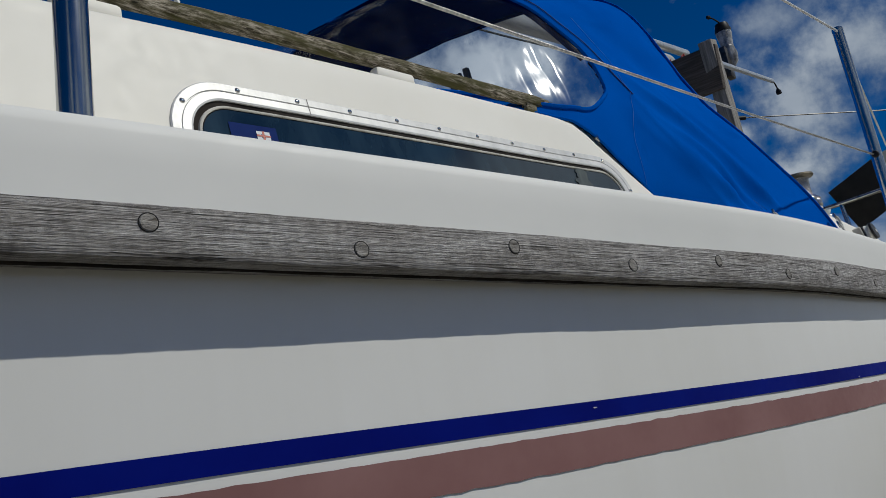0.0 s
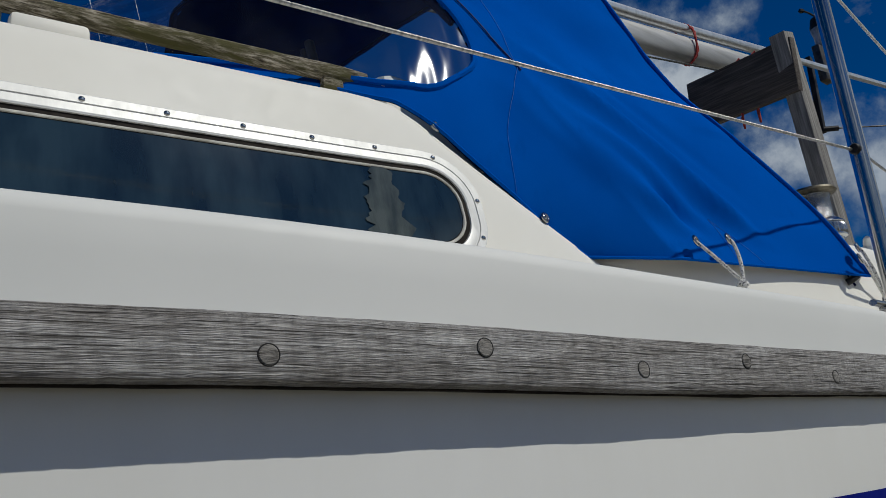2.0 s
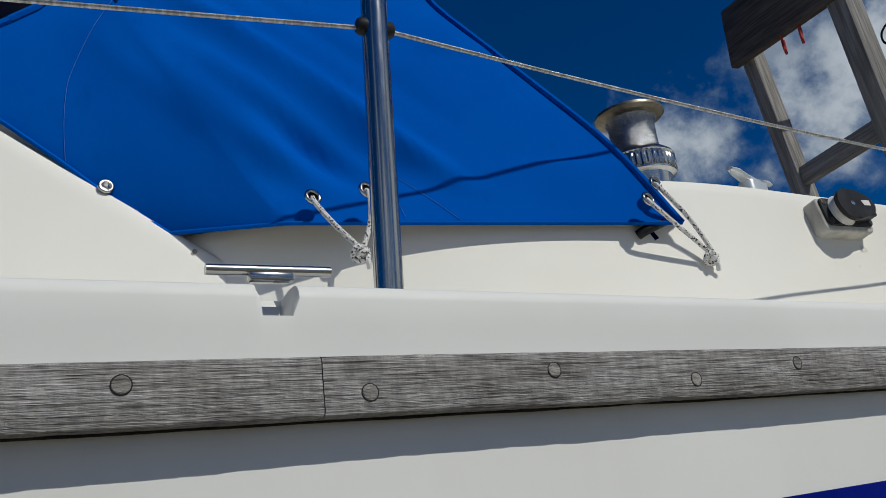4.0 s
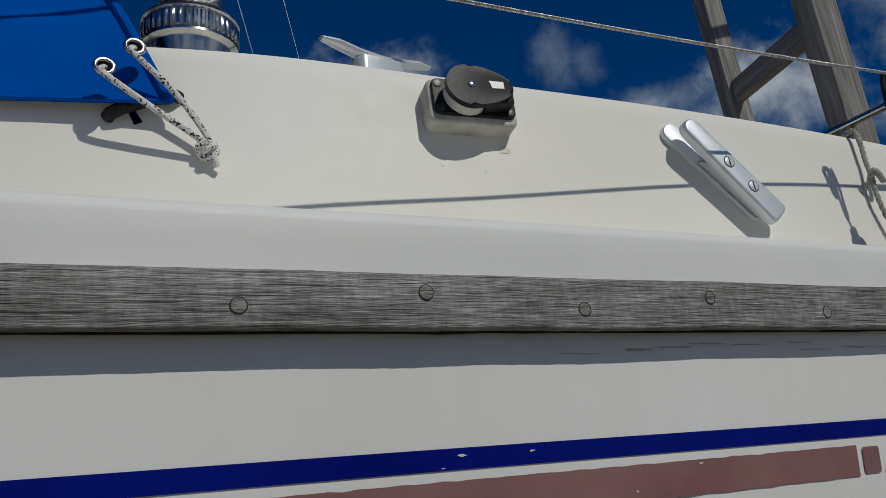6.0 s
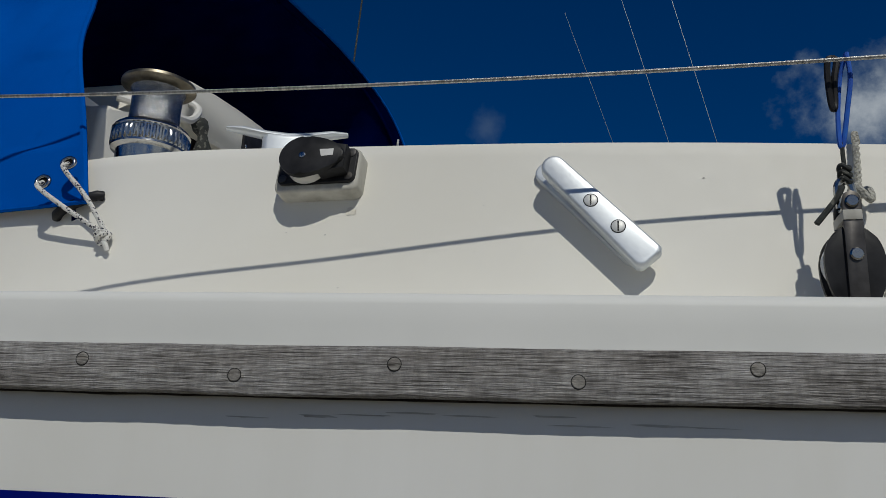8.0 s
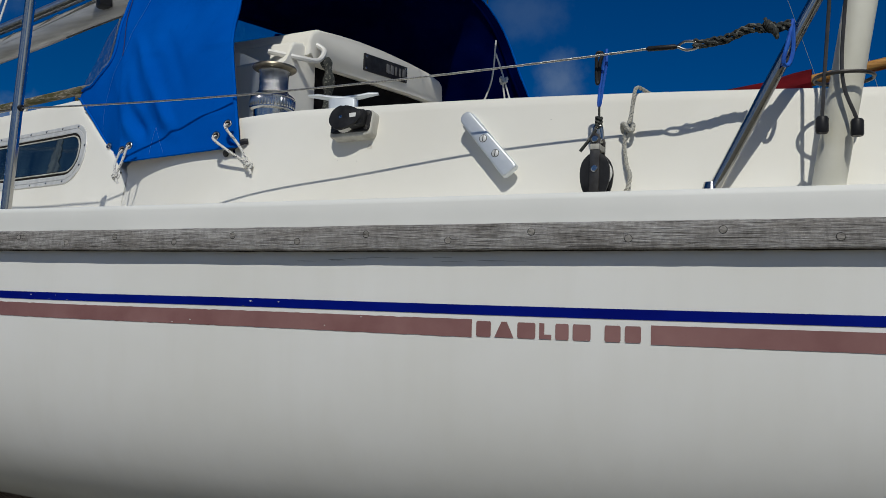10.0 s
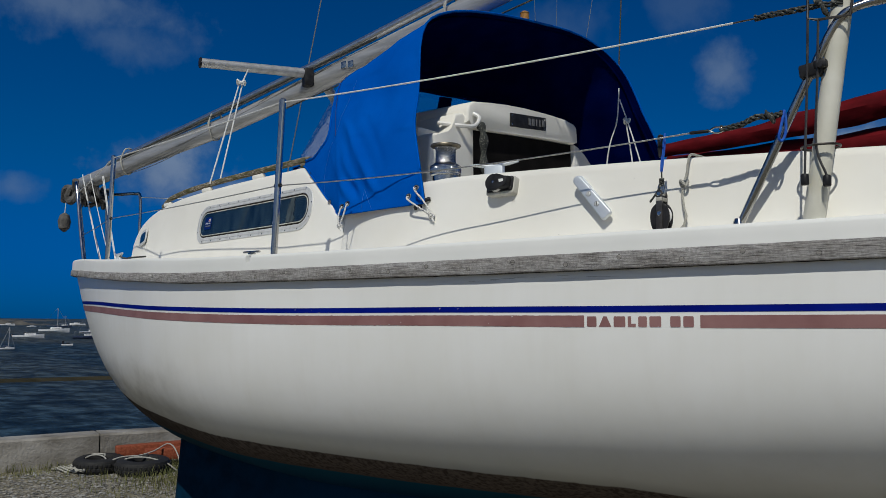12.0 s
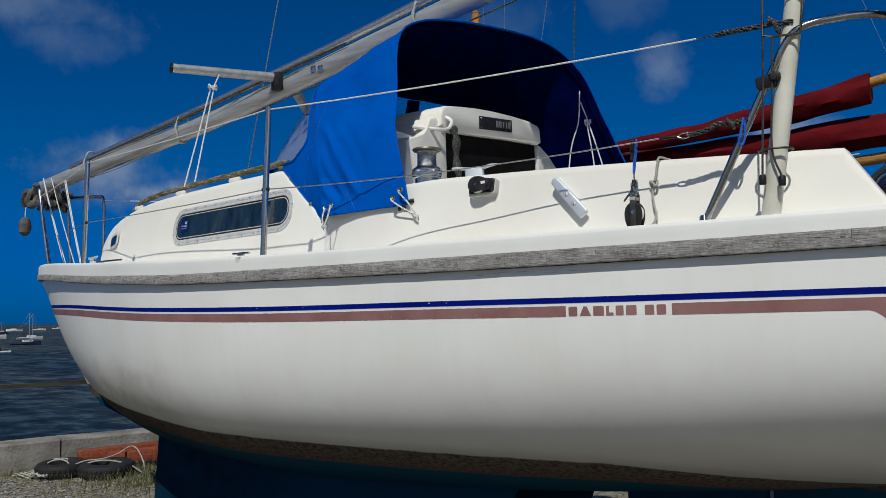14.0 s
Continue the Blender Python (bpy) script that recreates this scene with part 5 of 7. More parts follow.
def flared(w, h0, h1, depth, edge, m):
    """A bar that is round and narrow at one end, wide and nearly square at the other."""
    def outline(i):
        pts = [(-w / 2 + h0 / 2 + (h0 / 2 - i) * math.cos(radians(a)), (h0 / 2 - i) * math.sin(radians(a))) for a in range(90, 271, 15)]
        r, x1, y1 = 0.009, w / 2 - i, h1 / 2 - i
        for sx, a0 in ((-1, 270), (1, 0)):
            pts += [(x1 - r + r * math.cos(radians(a0 + k * 15)), sx * (y1 - r) + r * math.sin(radians(a0 + k * 15))) for k in range(7)]
        return pts
    steps = [(0.0, 0.0)] + [(edge * (1 - math.cos(radians(a))), depth - edge + edge * math.sin(radians(a))) for a in (0, 22, 45, 67, 90)]
    bm = bmesh.new()
    vs = add_grid(bm, [[(x, y, z) for x, y in outline(i)] for i, z in steps], close_v=True)
    bm.faces.new(vs[0])
    bm.faces.new(vs[-1])
    bm.transform(m)
    return bm


# turning block on its pad
m = coaming_frame(-0.436, 2.343)
blk = ypart("turning_block", pill(0.132, 0.072, 0.012, 0.034, 0.005, m @ Matrix.Translation((0, 0, -0.004)), 6), PADGREY, "black sheave block on a stained grey pad")
ypart("base_plate", pill(0.122, 0.058, 0.010, 0.005, 0.0015, m @ Matrix.Translation((0.001, 0.004, 0.030)), 6), BLACK, parent=blk)
ypart("sheave", lathe(((0.026, 0.034), (0.033, 0.036), (0.029, 0.042), (0.0285, 0.046), (0.033, 0.052), (0.026, 0.054)), m @ Matrix.Translation((-0.012, 0.006, 0)), 28), WHITEPL, parent=blk)
egg = [(0.0365 * math.cos(a) * (1.0 if math.cos(a) < 0 else 1.75) - 0.012, 0.0335 * math.sin(a) * (1 - 0.16 * max(0, math.cos(a))) + 0.006) for a in [2 * math.pi * k / 40 for k in range(40)]]
ypart("cheek", prism(egg, m @ Matrix.Translation((0, 0, 0.054)), 0.009, 0.004), BLACK, parent=blk)
ypart("cheek_arm", prism([(0.012, -0.020), (0.052, -0.014), (0.052, 0.026), (0.012, 0.033)], m @ Matrix.Translation((0, 0, 0.033)), 0.024, 0.003), BLACK, parent=blk)
ypart("label", prism([(0.018, 0.002), (0.036, 0.003), (0.036, 0.014), (0.014, 0.014)], m @ Matrix.Translation((0, 0, 0.0628)), 0.0006), WHITEPL, parent=blk)
ypart("pin", lathe(((0.005, 0.062), (0.005, 0.0640), (0.0035, 0.0646), (0.0001, 0.0646)), m @ Matrix.Translation((-0.012, 0.006, 0)), 14), STEEL, parent=blk)
for dx, dy in ((-0.051, 0.024), (-0.051, -0.016), (0.053, 0.024), (0.053, -0.016)):
    ypart("screw", lathe(((0.0065, 0.034), (0.0065, 0.0362), (0.004, 0.0368), (0.0001, 0.0369)), m @ Matrix.Translation((dx, dy, 0)), 12), DARKSTEEL, parent=blk)

# jam cleat: a V between base and arm, set on the slant
m = coaming_frame(-0.036, 2.268) @ pose(0, 0, 0, 0, 0, -48)
cleat = ypart("jam_cleat", pill(0.205, 0.036, 0.0165, 0.012, 0.003, m @ Matrix.Translation((-0.004, 0, -0.003))), CASTALU, "silver anodised jam cleat set on the slant")
ypart("neck", prism([(-0.030, 0.010), (0.098, 0.010), (0.098, 0.032), (0.0, 0.032), (-0.018, 0.024)], m @ Matrix(((1, 0, 0, 0), (0, 0, 1, -0.0125), (0, 1, 0, 0), (0, 0, 0, 1))), 0.025, 0.003), CASTALU, parent=cleat)
ypart("wedge_arm", flared(0.205, 0.034, 0.042, 0.015, 0.005, m @ Matrix.Translation((0.012, 0, 0.025)) @ pose(0, 0, 0, 0, 2.5, 0)), CASTALU, parent=cleat, smooth=0.9)
for dx in (0.000, 0.052):
    ms = m @ Matrix.Translation((0.012, 0, 0.025)) @ pose(0, 0, 0, 0, 2.5, 0) @ Matrix.Translation((dx - 0.012, 0, 0.0152))
    ypart("countersink", lathe(((0.0098, -0.004), (0.0098, 0.0002), (0.0001, 0.0003)), ms, 20), BLACK, parent=cleat)
    ypart("screw", lathe(((0.0085, -0.004), (0.0085, 0.0006), (0.0076, 0.0011), (0.0001, 0.0012)), ms, 18), FRAMEALU, parent=cleat)
    ypart("slot", box((0.0020, 0.0145, 0.0012), ms @ Matrix.Translation((0, 0, 0.0009)) @ pose(0, 0, 0, 0, 0, 48)), BLACK, parent=cleat)

# weeps below the block's pad and specks of dirt on the coaming
for x, z, w, h in ((-0.385, 2.287, 0.010, 0.009),):
    ypart("weep", blot(x, z, w, h, x * 9, lambda a, c: Vector((a, coaming_y(a, c) - 0.0008, c))), RUSTY, smooth=0)
for k in range(13):
    x, z = wear.uniform(-0.75, 0.42), wear.choice((wear.uniform(2.15, 2.34), wear.uniform(2.125, 2.15)))
    ypart("speck", blot(x, z, wear.uniform(0.0006, 0.0028), wear.uniform(0.0004, 0.0009), 80 + k, lambda a, c: Vector((a, coaming_y(a, c) - 0.0008, c)), 8), GRIME, smooth=0)

# eye strap under the hood's lacing
m = coaming_frame(-0.868, 2.320) @ pose(0, 0, 0, 0, 0, 22)
ypart("eye_strap", tube([m @ Vector(p) for p in ((-0.045, 0, 0.002), (-0.040, 0, 0.009), (-0.025, 0, 0.013), (0, 0, 0.014), (0.025, 0, 0.013), (0.040, 0, 0.009), (0.045, 0, 0.002))], 0.0085, 12), BLACK, "black eye strap")
# steel mooring bar bridging the slot in the rail
y0 = side(-1.62) + 0.034
fl = ypart("mooring_bar", tube([(x, y0, 2.130) for x in stations(-1.679, -1.567, 6)], 0.0058, 14, flat=0.85), STEEL, "short stainless mooring bar over a slot in the rail")
ypart("bar_foot", box((0.040, 0.014, 0.008), Matrix.Translation((-1.6225, y0, 2.123)), 0.002), STEEL, parent=fl)
# keeper plate by the hood's forward corner
ypart("keeper_plate", box((0.030, 0.004, 0.012), coaming_frame(-1.592, 2.322, 0.002) @ pose(0, 0, 0, 90, 0, 0), 0.0015), STEEL)
ypart("keeper_pin", tube([(-1.592, coaming_y(-1.592, 2.322) - 0.002, 2.322), (-1.592, coaming_y(-1.592, 2.322) - 0.022, 2.318)], 0.004, 8), STEEL)
# forward mooring cleat and anchor roller cheeks
for flip in (False, True):
    p = hand((-3.86, 0.47, sheer(-3.86) + 0.10), flip)
    bc = ypart("bow_cleat", tube([p + Vector(d) for d in ((-0.10, 0.03, 0.050), (-0.04, 0.012, 0.043), (0.04, -0.012, 0.043), (0.10, -0.03, 0.050))], [0.007, 0.012, 0.012, 0.007], 10), CASTALU, "bow mooring cleat")
    for e in (-0.032, 0.032):
        ypart("foot", lathe(((0.018, -0.005), (0.014, 0.006), (0.010, 0.030), (0.011, 0.044)), Matrix.Translation(p + Vector((e, -e * 0.3, 0))), 12), CASTALU, parent=bc)
    ypart("deck_line", tube(catmull([p + Vector(d) for d in ((0.05, -0.02, 0.03), (0.14, -0.03, 0.012), (0.26, -0.06, 0.010), (0.42, -0.05, 0.012))], 20), 0.006, 7), ROPEDK)


# ---- sprayhood ----
HOOD0 = ((-1.625, 0.398, 2.352), (-1.735, 0.432, 2.440), (-1.955, 0.487, 2.622), (-2.06, 0.545, 2.670), (-2.28, 0.70, 2.728), (-2.62, 0.95, 2.778), (-2.76, 1.38, 2.798))
HOOD1 = ((-1.48, 0.272, 2.330), (-1.57, 0.340, 2.500), (-1.70, 0.440, 2.780), (-1.795, 0.530, 2.980), (-1.89, 0.660, 3.155), (-2.00, 0.92, 3.285), (-2.00, 1.37, 3.335))
HOOD1_FAR = ((-1.42, 2.45, 2.33), (-1.49, 2.37, 2.62), (-1.57, 2.26, 2.98), (-1.66, 2.12, 3.24), (-1.76, 1.95, 3.316), (-1.87, 1.72, 3.335), (-2.00, 1.37, 3.335))
HOOD2 = ((-0.838, 0.142, 2.318), (-0.918, 0.203, 2.492), (-1.046, 0.313, 2.712), (-1.123, 0.423, 2.905), (-1.218, 0.575, 3.290), (-1.215, 0.86, 3.455), (-1.17, 1.36, 3.560))
HOOD2_FAR = ((-0.62, 2.62, 2.318), (-0.67, 2.55, 2.52), (-0.79, 2.40, 2.90), (-0.87, 2.315, 3.14), (-0.975, 2.225, 3.435), (-1.10, 1.97, 3.605), (-1.17, 1.36, 3.56))


def both_sides(curve, n, turned=0.0, far=None):
    """The half hoop and its mirror, as one run of points."""
    half = catmull(curve, n)
    if far:
        return half + list(reversed(catmull(far, n)[:-1]))
    c = half[-1]
    other = []
    for p in reversed(half[:-1]):
        d = c.y - p.y
        more = 0.27 * turned / 0.06 * min(1.0, max(0.0, (3.47 - p.z) / 0.22)) * min(1.0, max(0.0, (p.z - 2.30) / 0.25))
        aft = 0.11 * turned / 0.06 * max(-0.35, min(1.0, (p.z - 3.0) / 0.25)) * min(1.0, max(0.0, (3.47 - p.z) / 0.15))
        other.append(Vector((p.x + 2 * turned * d + aft, c.y + d * 1.04 + more, p.z + 1.1 * turned * math.exp(-((p.z - 3.36) / 0.13) ** 2))))
    return half + other


HN = 100
HC = [both_sides(HOOD0, HN, 0.02), both_sides(HOOD1, HN, 0.03, HOOD1_FAR), both_sides(HOOD2, HN, 0.06, HOOD2_FAR)]
SPLIT = 0.42


def hood_at(i, v):
    """i: along the hoop (0 port foot ... 2*HN-2 starboard foot); v: 0 front edge, 1 after edge."""
    if v <= SPLIT:
        f = v / SPLIT
        a, b = HC[0][i], HC[1][i]
    else:
        f = (v - SPLIT) / (1 - SPLIT)
        a, b = HC[1][i], HC[2][i]
    p = a.lerp(b, f)
    s = i / (2 * HN - 2)
    slack = math.sin(math.pi * f) * (0.4 if v <= SPLIT else 1.0)
    edge = min(1.0, 14 * min(s, 1 - s) + 0.15)
    dent = (0.006 if s < 0.16 else 0.020) * slack * noise.noise((p.x * 3.2 + p.z * 2.2, p.z * 1.3 - p.x * 2.0, 4.0 + s))
    way = p.z * 1.0 + p.x * 1.0 + 0.04 * noise.noise((p.x * 2.5, p.z * 2.5, 1))
    wave = math.sin(way * 22) + 0.45 * math.sin(way * 53 + 1.0)
    fold = (0.032 + 0.022 * max(0.0, min(1.0, (0.60 - v) / 0.06))) * slack * max(0.02, min(1.0, 1.5 - (v - 0.42) / 0.25)) * wave * abs(wave) ** 0.5 * max(0.0, min(1.0, (s - 0.02) / 0.05)) * max(0.0, min(1.0, 1.35 - s / 0.16)) * max(0.0, min(1.0, (v - 0.30) / 0.15))
    fine = (0.0012 if s < 0.16 and v > 0.5 else 0.005) * noise.noise((p.x * 11, p.y * 7, p.z * 9))
    if v <= SPLIT:
        p += Vector((-0.01, 0, 0.014)) * (math.sin(math.pi * f) * min(1.0, max(0.0, (min(s, 1 - s) - 0.15) / 0.1)))
    if s < 0.3:
        p.y -= 0.038 * math.exp(-((v - 0.52) / 0.085) ** 2 - ((s - 0.105) / 0.035) ** 2)
    n = Vector((0.1, -1 if s < 0.5 else 1, 0.25)) if min(s, 1 - s) < 0.3 else Vector((0, 0, 1))
    p = p + n.normalized() * (dent + fold + fine) * edge
    if s < 0.2 and p.x > -1.62 and p.z < spline(CTOP, p.x) + 0.03:
        p.y = min(p.y, coaming_y(p.x, p.z) - 0.016)
    if s > 0.8 and p.x > -1.62 and p.z < spline(CTOP, p.x) + 0.03:
        p.y = max(p.y, 2 * mid(p.x) - coaming_y(p.x, p.z) + 0.016)
    return p


hood = thing("sprayhood", "bright blue canvas sprayhood with clear window, laced over the companionway", "sprayhood", at=(-1.4, 1.2, 2.3))


def hpart(name, bm, material, label="", smooth=0.8):
    return at_home(part(name, bm, material, None, label, smooth), hood)


HV = 76
pts = [[hood_at(i, k / HV) for k in range(HV + 1)] for i in range(2 * HN - 1)]


def in_window(i, k):
    s, v = (i + 0.5) / (2 * HN - 2), (k + 0.5) / HV / SPLIT
    ds, dv = abs(s - 0.5) / (0.318 if s < 0.5 else 0.42), abs(v - 0.495) / 0.455
    return ds ** 4 + dv ** 4 < 1


canvas, vinyl = bmesh.new(), bmesh.new()
for bmx, want in ((canvas, False), (vinyl, True)):
    vs = {}
    for i in range(2 * HN - 2):
        for k in range(HV):
            if (k < HV * SPLIT and in_window(i, k)) == want:
                q = []
                for a, b in ((i, k), (i + 1, k), (i + 1, k + 1), (i, k + 1)):
                    if (a, b) not in vs:
                        vs[a, b] = bmx.verts.new(pts[a][b])
                    q.append(vs[a, b])
                bmx.faces.new(q)
# inner copy of the canvas, darkened for the shade under the hood
shaded_inside = canvas.copy()
for v in shaded_inside.verts:
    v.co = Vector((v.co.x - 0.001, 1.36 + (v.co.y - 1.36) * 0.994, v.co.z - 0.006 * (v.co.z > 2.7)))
hpart("shaded_inside", shaded_inside, SHADEDHOOD, "inner face of the blue canvas, navy with painted-in shade", 1.2)
hpart("canvas", canvas, CANVAS, "bright blue acrylic canvas", 1.2)
vin = hpart("clear_window", vinyl, VINYL, "creased clear vinyl window", 1.2)
vin.visible_shadow = False


def hood_line(path, n, out=0.002):
    """Points over the hood along a path of (hoop fraction, v)."""
    out_pts = []
    for k in range(n):
        u = k / (n - 1) * (len(path) - 1)
        j = min(int(u), len(path) - 2)
        f = u - j
        s, v = path[j][0] * (1 - f) + path[j + 1][0] * f, path[j][1] * (1 - f) + path[j + 1][1] * f
        x = s * (2 * HN - 2)
        i0 = min(int(x), 2 * HN - 3)
        p = hood_at(i0, v).lerp(hood_at(i0 + 1, v), x - i0)
        out_pts.append(p + Vector((0.0, -out if s < 0.5 else out, out * (1 if 0.2 < s < 0.8 else 0.2))))
    return out_pts


for path, mat, r in (([(0.0, 1), (0.12, 1), (0.5, 1), (0.88, 1), (1, 1)], CANVAS, 0.006), ([(0.0, 0), (0.5, 0), (1, 0)], CANVAS, 0.004), ([(0, 0), (0, SPLIT), (0, 1)], CANVAS, 0.0035),
                     ([(0.5 - (0.318 if math.cos(t) > 0 else 0.42) * math.copysign(abs(math.cos(t)) ** 0.5, math.cos(t)), SPLIT * (0.495 + 0.455 * math.copysign(abs(math.sin(t)) ** 0.5, math.sin(t)))) for t in [2 * math.pi * k / 60 for k in range(61)]], CANVAS, 0.0065),
                     ([(0.165, SPLIT), (0.25, SPLIT), (0.5, SPLIT), (0.84, SPLIT)], SEAM, 0.0016),
                     ):
    hpart("seam", tube(hood_line(path, 90 if len(path) < 50 else 240, 0.002), r, 6), mat)
for path in ([(0.10, 0.01), (0.135, 0.2), (0.168, SPLIT), (0.24, 0.50), (0.30, 0.56)], [(0.006, 0.585), (0.060, 0.615), (0.003, 0.660)]):
    hpart("stitching", tube(hood_line(path, 60, 0.0015), 0.0005, 4), STITCH)
# hoops and strut share the canvas's shade-darkened navy
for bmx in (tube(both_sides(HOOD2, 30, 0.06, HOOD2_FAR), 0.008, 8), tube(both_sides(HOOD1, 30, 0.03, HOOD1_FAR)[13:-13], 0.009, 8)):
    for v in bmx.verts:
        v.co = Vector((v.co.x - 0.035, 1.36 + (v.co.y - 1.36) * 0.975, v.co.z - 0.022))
    hpart("hoop", bmx, SHADEDHOOD, "hood frame in a navy sleeve")


hpart("strut_sleeve", prism(rounded(0.085, 0.03, 0.012), pose(-2.02, 1.615, 2.84, 0, 9, 30), 0.46, 0.004), SHADEDHOOD, "hood strut in a navy sleeve")


def eyelet(p, n, r=0.0105, mat=None):
    m = axes(p, Vector(n).cross(Vector((0, 0.2, 1))), n)
    return tube([m @ Vector((r * math.cos(a), r * math.sin(a), 0.0015)) for a in [2 * math.pi * k / 20 for k in range(21)]], 0.0034, 8, False)


SN = ((-1.929, 0.480, 2.606), (-1.713, 0.419, 2.431))
for p in SN:
    st = hpart("turn_button", eyelet(p, (0.1, -1, 0.2), 0.009), STEEL, "steel turn button")
    hpart("button", lathe(((0.006, -0.004), (0.006, 0.003), (0.003, 0.006), (0.0001, 0.006)), axes(p, (1, 0, 0), (0.1, -1, 0.2)), 12), STEEL)
GR = ((-1.445, 0.252, 2.366), (-1.373, 0.218, 2.369), (-0.914, 0.130, 2.351), (-0.881, 0.140, 2.386))
for p in GR:
    hpart("grommet", eyelet(p, (0.15, -1, 0.25)), STEEL, "brass-plated eyelet")
    # near-black disc stands in for the shade in the eyelet's hole
    hpart("grommet_hole", lathe(((0.0085, -0.001), (0.0085, 0.0008), (0.0001, 0.0009)), axes(p, (1, 0, 0), (0.15, -1, 0.25)), 14), SHADEBLACK)


def lacing(label, a, knot, b):
    th = thing("lacing_cord", label, "cord", "sprayhood lacing cords", at=knot)
    mk = lambda name, bm, mat: at_home(part(name, bm, mat), th)
    for p, side_x in ((a, -1), (b, 1)):
        mids = [Vector(p), Vector(p) + Vector((0, -0.010, -0.012)), Vector(p).lerp(Vector(knot), 0.5) + Vector((0.008 * side_x, -0.013, 0.0)), Vector(knot) + Vector((0.004 * side_x, -0.012, 0.008)), Vector(knot) + Vector((0, -0.010, -0.006))]
        mk("strand", tube(catmull(mids, 30), 0.0040, 8), ROPEW)
    k = Vector(knot) + Vector((0, -0.009, 0))
    mk("knot", tube([k + Vector((0.011 * math.cos(t), 0.004 * math.sin(2 * t), 0.010 * math.sin(t))) for t in [2 * math.pi * j / 24 for j in range(25)]], 0.0044, 8), ROPEW)
    mk("knot_turn", tube([k + Vector((0.006 * math.cos(t) + .002, -0.004 + 0.006 * math.sin(t), 0.004 * math.cos(t))) for t in [2 * math.pi * j / 20 for j in range(21)]], 0.0042, 8), ROPEW)
    mk("tail", tube(catmull([k, k + Vector((0.008, -0.004, -0.010)), k + Vector((0.012, 0.0, -0.022))], 8), 0.0040, 8), WHITEPL)
    return th


lacing("black-flecked white cord lacing the sprayhood corner to the coaming", GR[2], (-0.793, 0.146, 2.257), GR[3])
lacing("black-flecked white cord looped from the sprayhood hem", GR[0], (-1.400, 0.205, 2.262), GR[1])

# ---- tackle hanging from the lower guard wire ----
tackle = thing("hanging_block", "black pulley block hung by cord from the guard wire", "pulley block", at=(0.262, 0.010, 2.2))
tp = lambda name, bm, mat, label="": at_home(part(name, bm, mat, None, label), tackle)
X, Y = 0.258, 0.028
clip = [(X + 0.002, Y, 2.430), (X - 0.006, Y - .002, 2.427), (X - 0.0075, Y, 2.405), (X - 0.0065, Y, 2.372), (X - 0.004, Y, 2.362), (X - 0.0015, Y + .002, 2.372), (X - 0.0005, Y, 2.400), (X + 0.004, Y, 2.424), (X + 0.002, Y, 2.430)]
tp("clip", tube(catmull(clip, 40), 0.0040, 8), BLACK, "black plastic clip")
loop = [(X + 0.015, Y - .004, 2.434), (X + 0.016, Y - .006, 2.40), (X + 0.010, Y - .004, 2.36), (X + 0.003, Y, 2.318), (X - 0.001, Y, 2.318), (X + 0.001, Y + .003, 2.36), (X + 0.008, Y + .004, 2.41), (X + 0.015, Y - .004, 2.434)]
tp("blue_loop", tube(catmull(loop, 40), 0.0030, 8), ROPEBLUE, "bright blue cord loop")
tp("cord", tube(catmull([(X + 0.001, Y, 2.318), (X + 0.001, Y, 2.300), (X + 0.002, Y, 2.278)], 10), 0.0026, 8), ROPEDK)
tp("tape", box((0.0205, 0.046, 0.012), Matrix.Translation((X - 0.0005, Y + 0.001, 2.222)), 0.001), PADGREY, "worn silver tape round the strap")
for dz in (0.0, 0.008, -0.008):
    tp("knot", tube([(X + 0.001 + 0.006 * math.cos(t), Y + 0.005 * math.sin(t), 2.278 + dz + 0.003 * math.sin(2 * t)) for t in [2 * math.pi * j / 20 for j in range(21)]], 0.0027, 7), ROPEDK)
tp("shackle", tube(catmull([(X - 0.008, Y, 2.236), (X - 0.009, Y, 2.262), (X - 0.002, Y, 2.272), (X + 0.006, Y, 2.266), (X + 0.010, Y, 2.240)], 20), 0.0042, 8), STEEL)
tp("tail", tube(catmull([(X - 0.004, Y - .004, 2.262), (X - 0.014, Y - .006, 2.244), (X - 0.036, Y - .008, 2.216)], 12), 0.0036, 7), ROPEDK)
mY = Matrix(((1, 0, 0, X), (0, 0, -1, Y), (0, 1, 0, 0), (0, 0, 0, 1)))
strap = [(-0.0105, 2.238), (-0.008, 2.248), (0, 2.252), (0.008, 2.248), (0.0105, 2.238), (0.0095, 2.105), (-0.011, 2.105)]
for dz in (0.017, -0.021):
    tp("steel_strap", prism(strap, mY @ Matrix.Translation((0, 0, dz)), 0.0035, 0.001), DARKSTEEL)
cheek = [(0.0320 * math.sin(t) - 0.001, 2.168 + (0.044 if math.cos(t) > 0 else 0.060) * math.cos(t)) for t in [2 * math.pi * k / 36 for k in range(36)]]
for dz in (0.010, -0.016):
    tp("cheek", prism(cheek, mY @ Matrix.Translation((0, 0, dz)), 0.006, 0.002), BLACK)
tp("sheave", lathe(((0.029, -0.009), (0.0315, -0.008), (0.027, 0), (0.0315, 0.008), (0.029, 0.009)), mY @ Matrix.Translation((-0.001, 2.170, 0)), 28), WHITEPL)
for z in (2.238, 2.176):
    tp("pin", lathe(((0.0075, -0.022), (0.0075, 0.0225), (0.006, 0.024), (0.0001, 0.024)), mY @ Matrix.Translation((0, z, 0)), 14), STEEL)

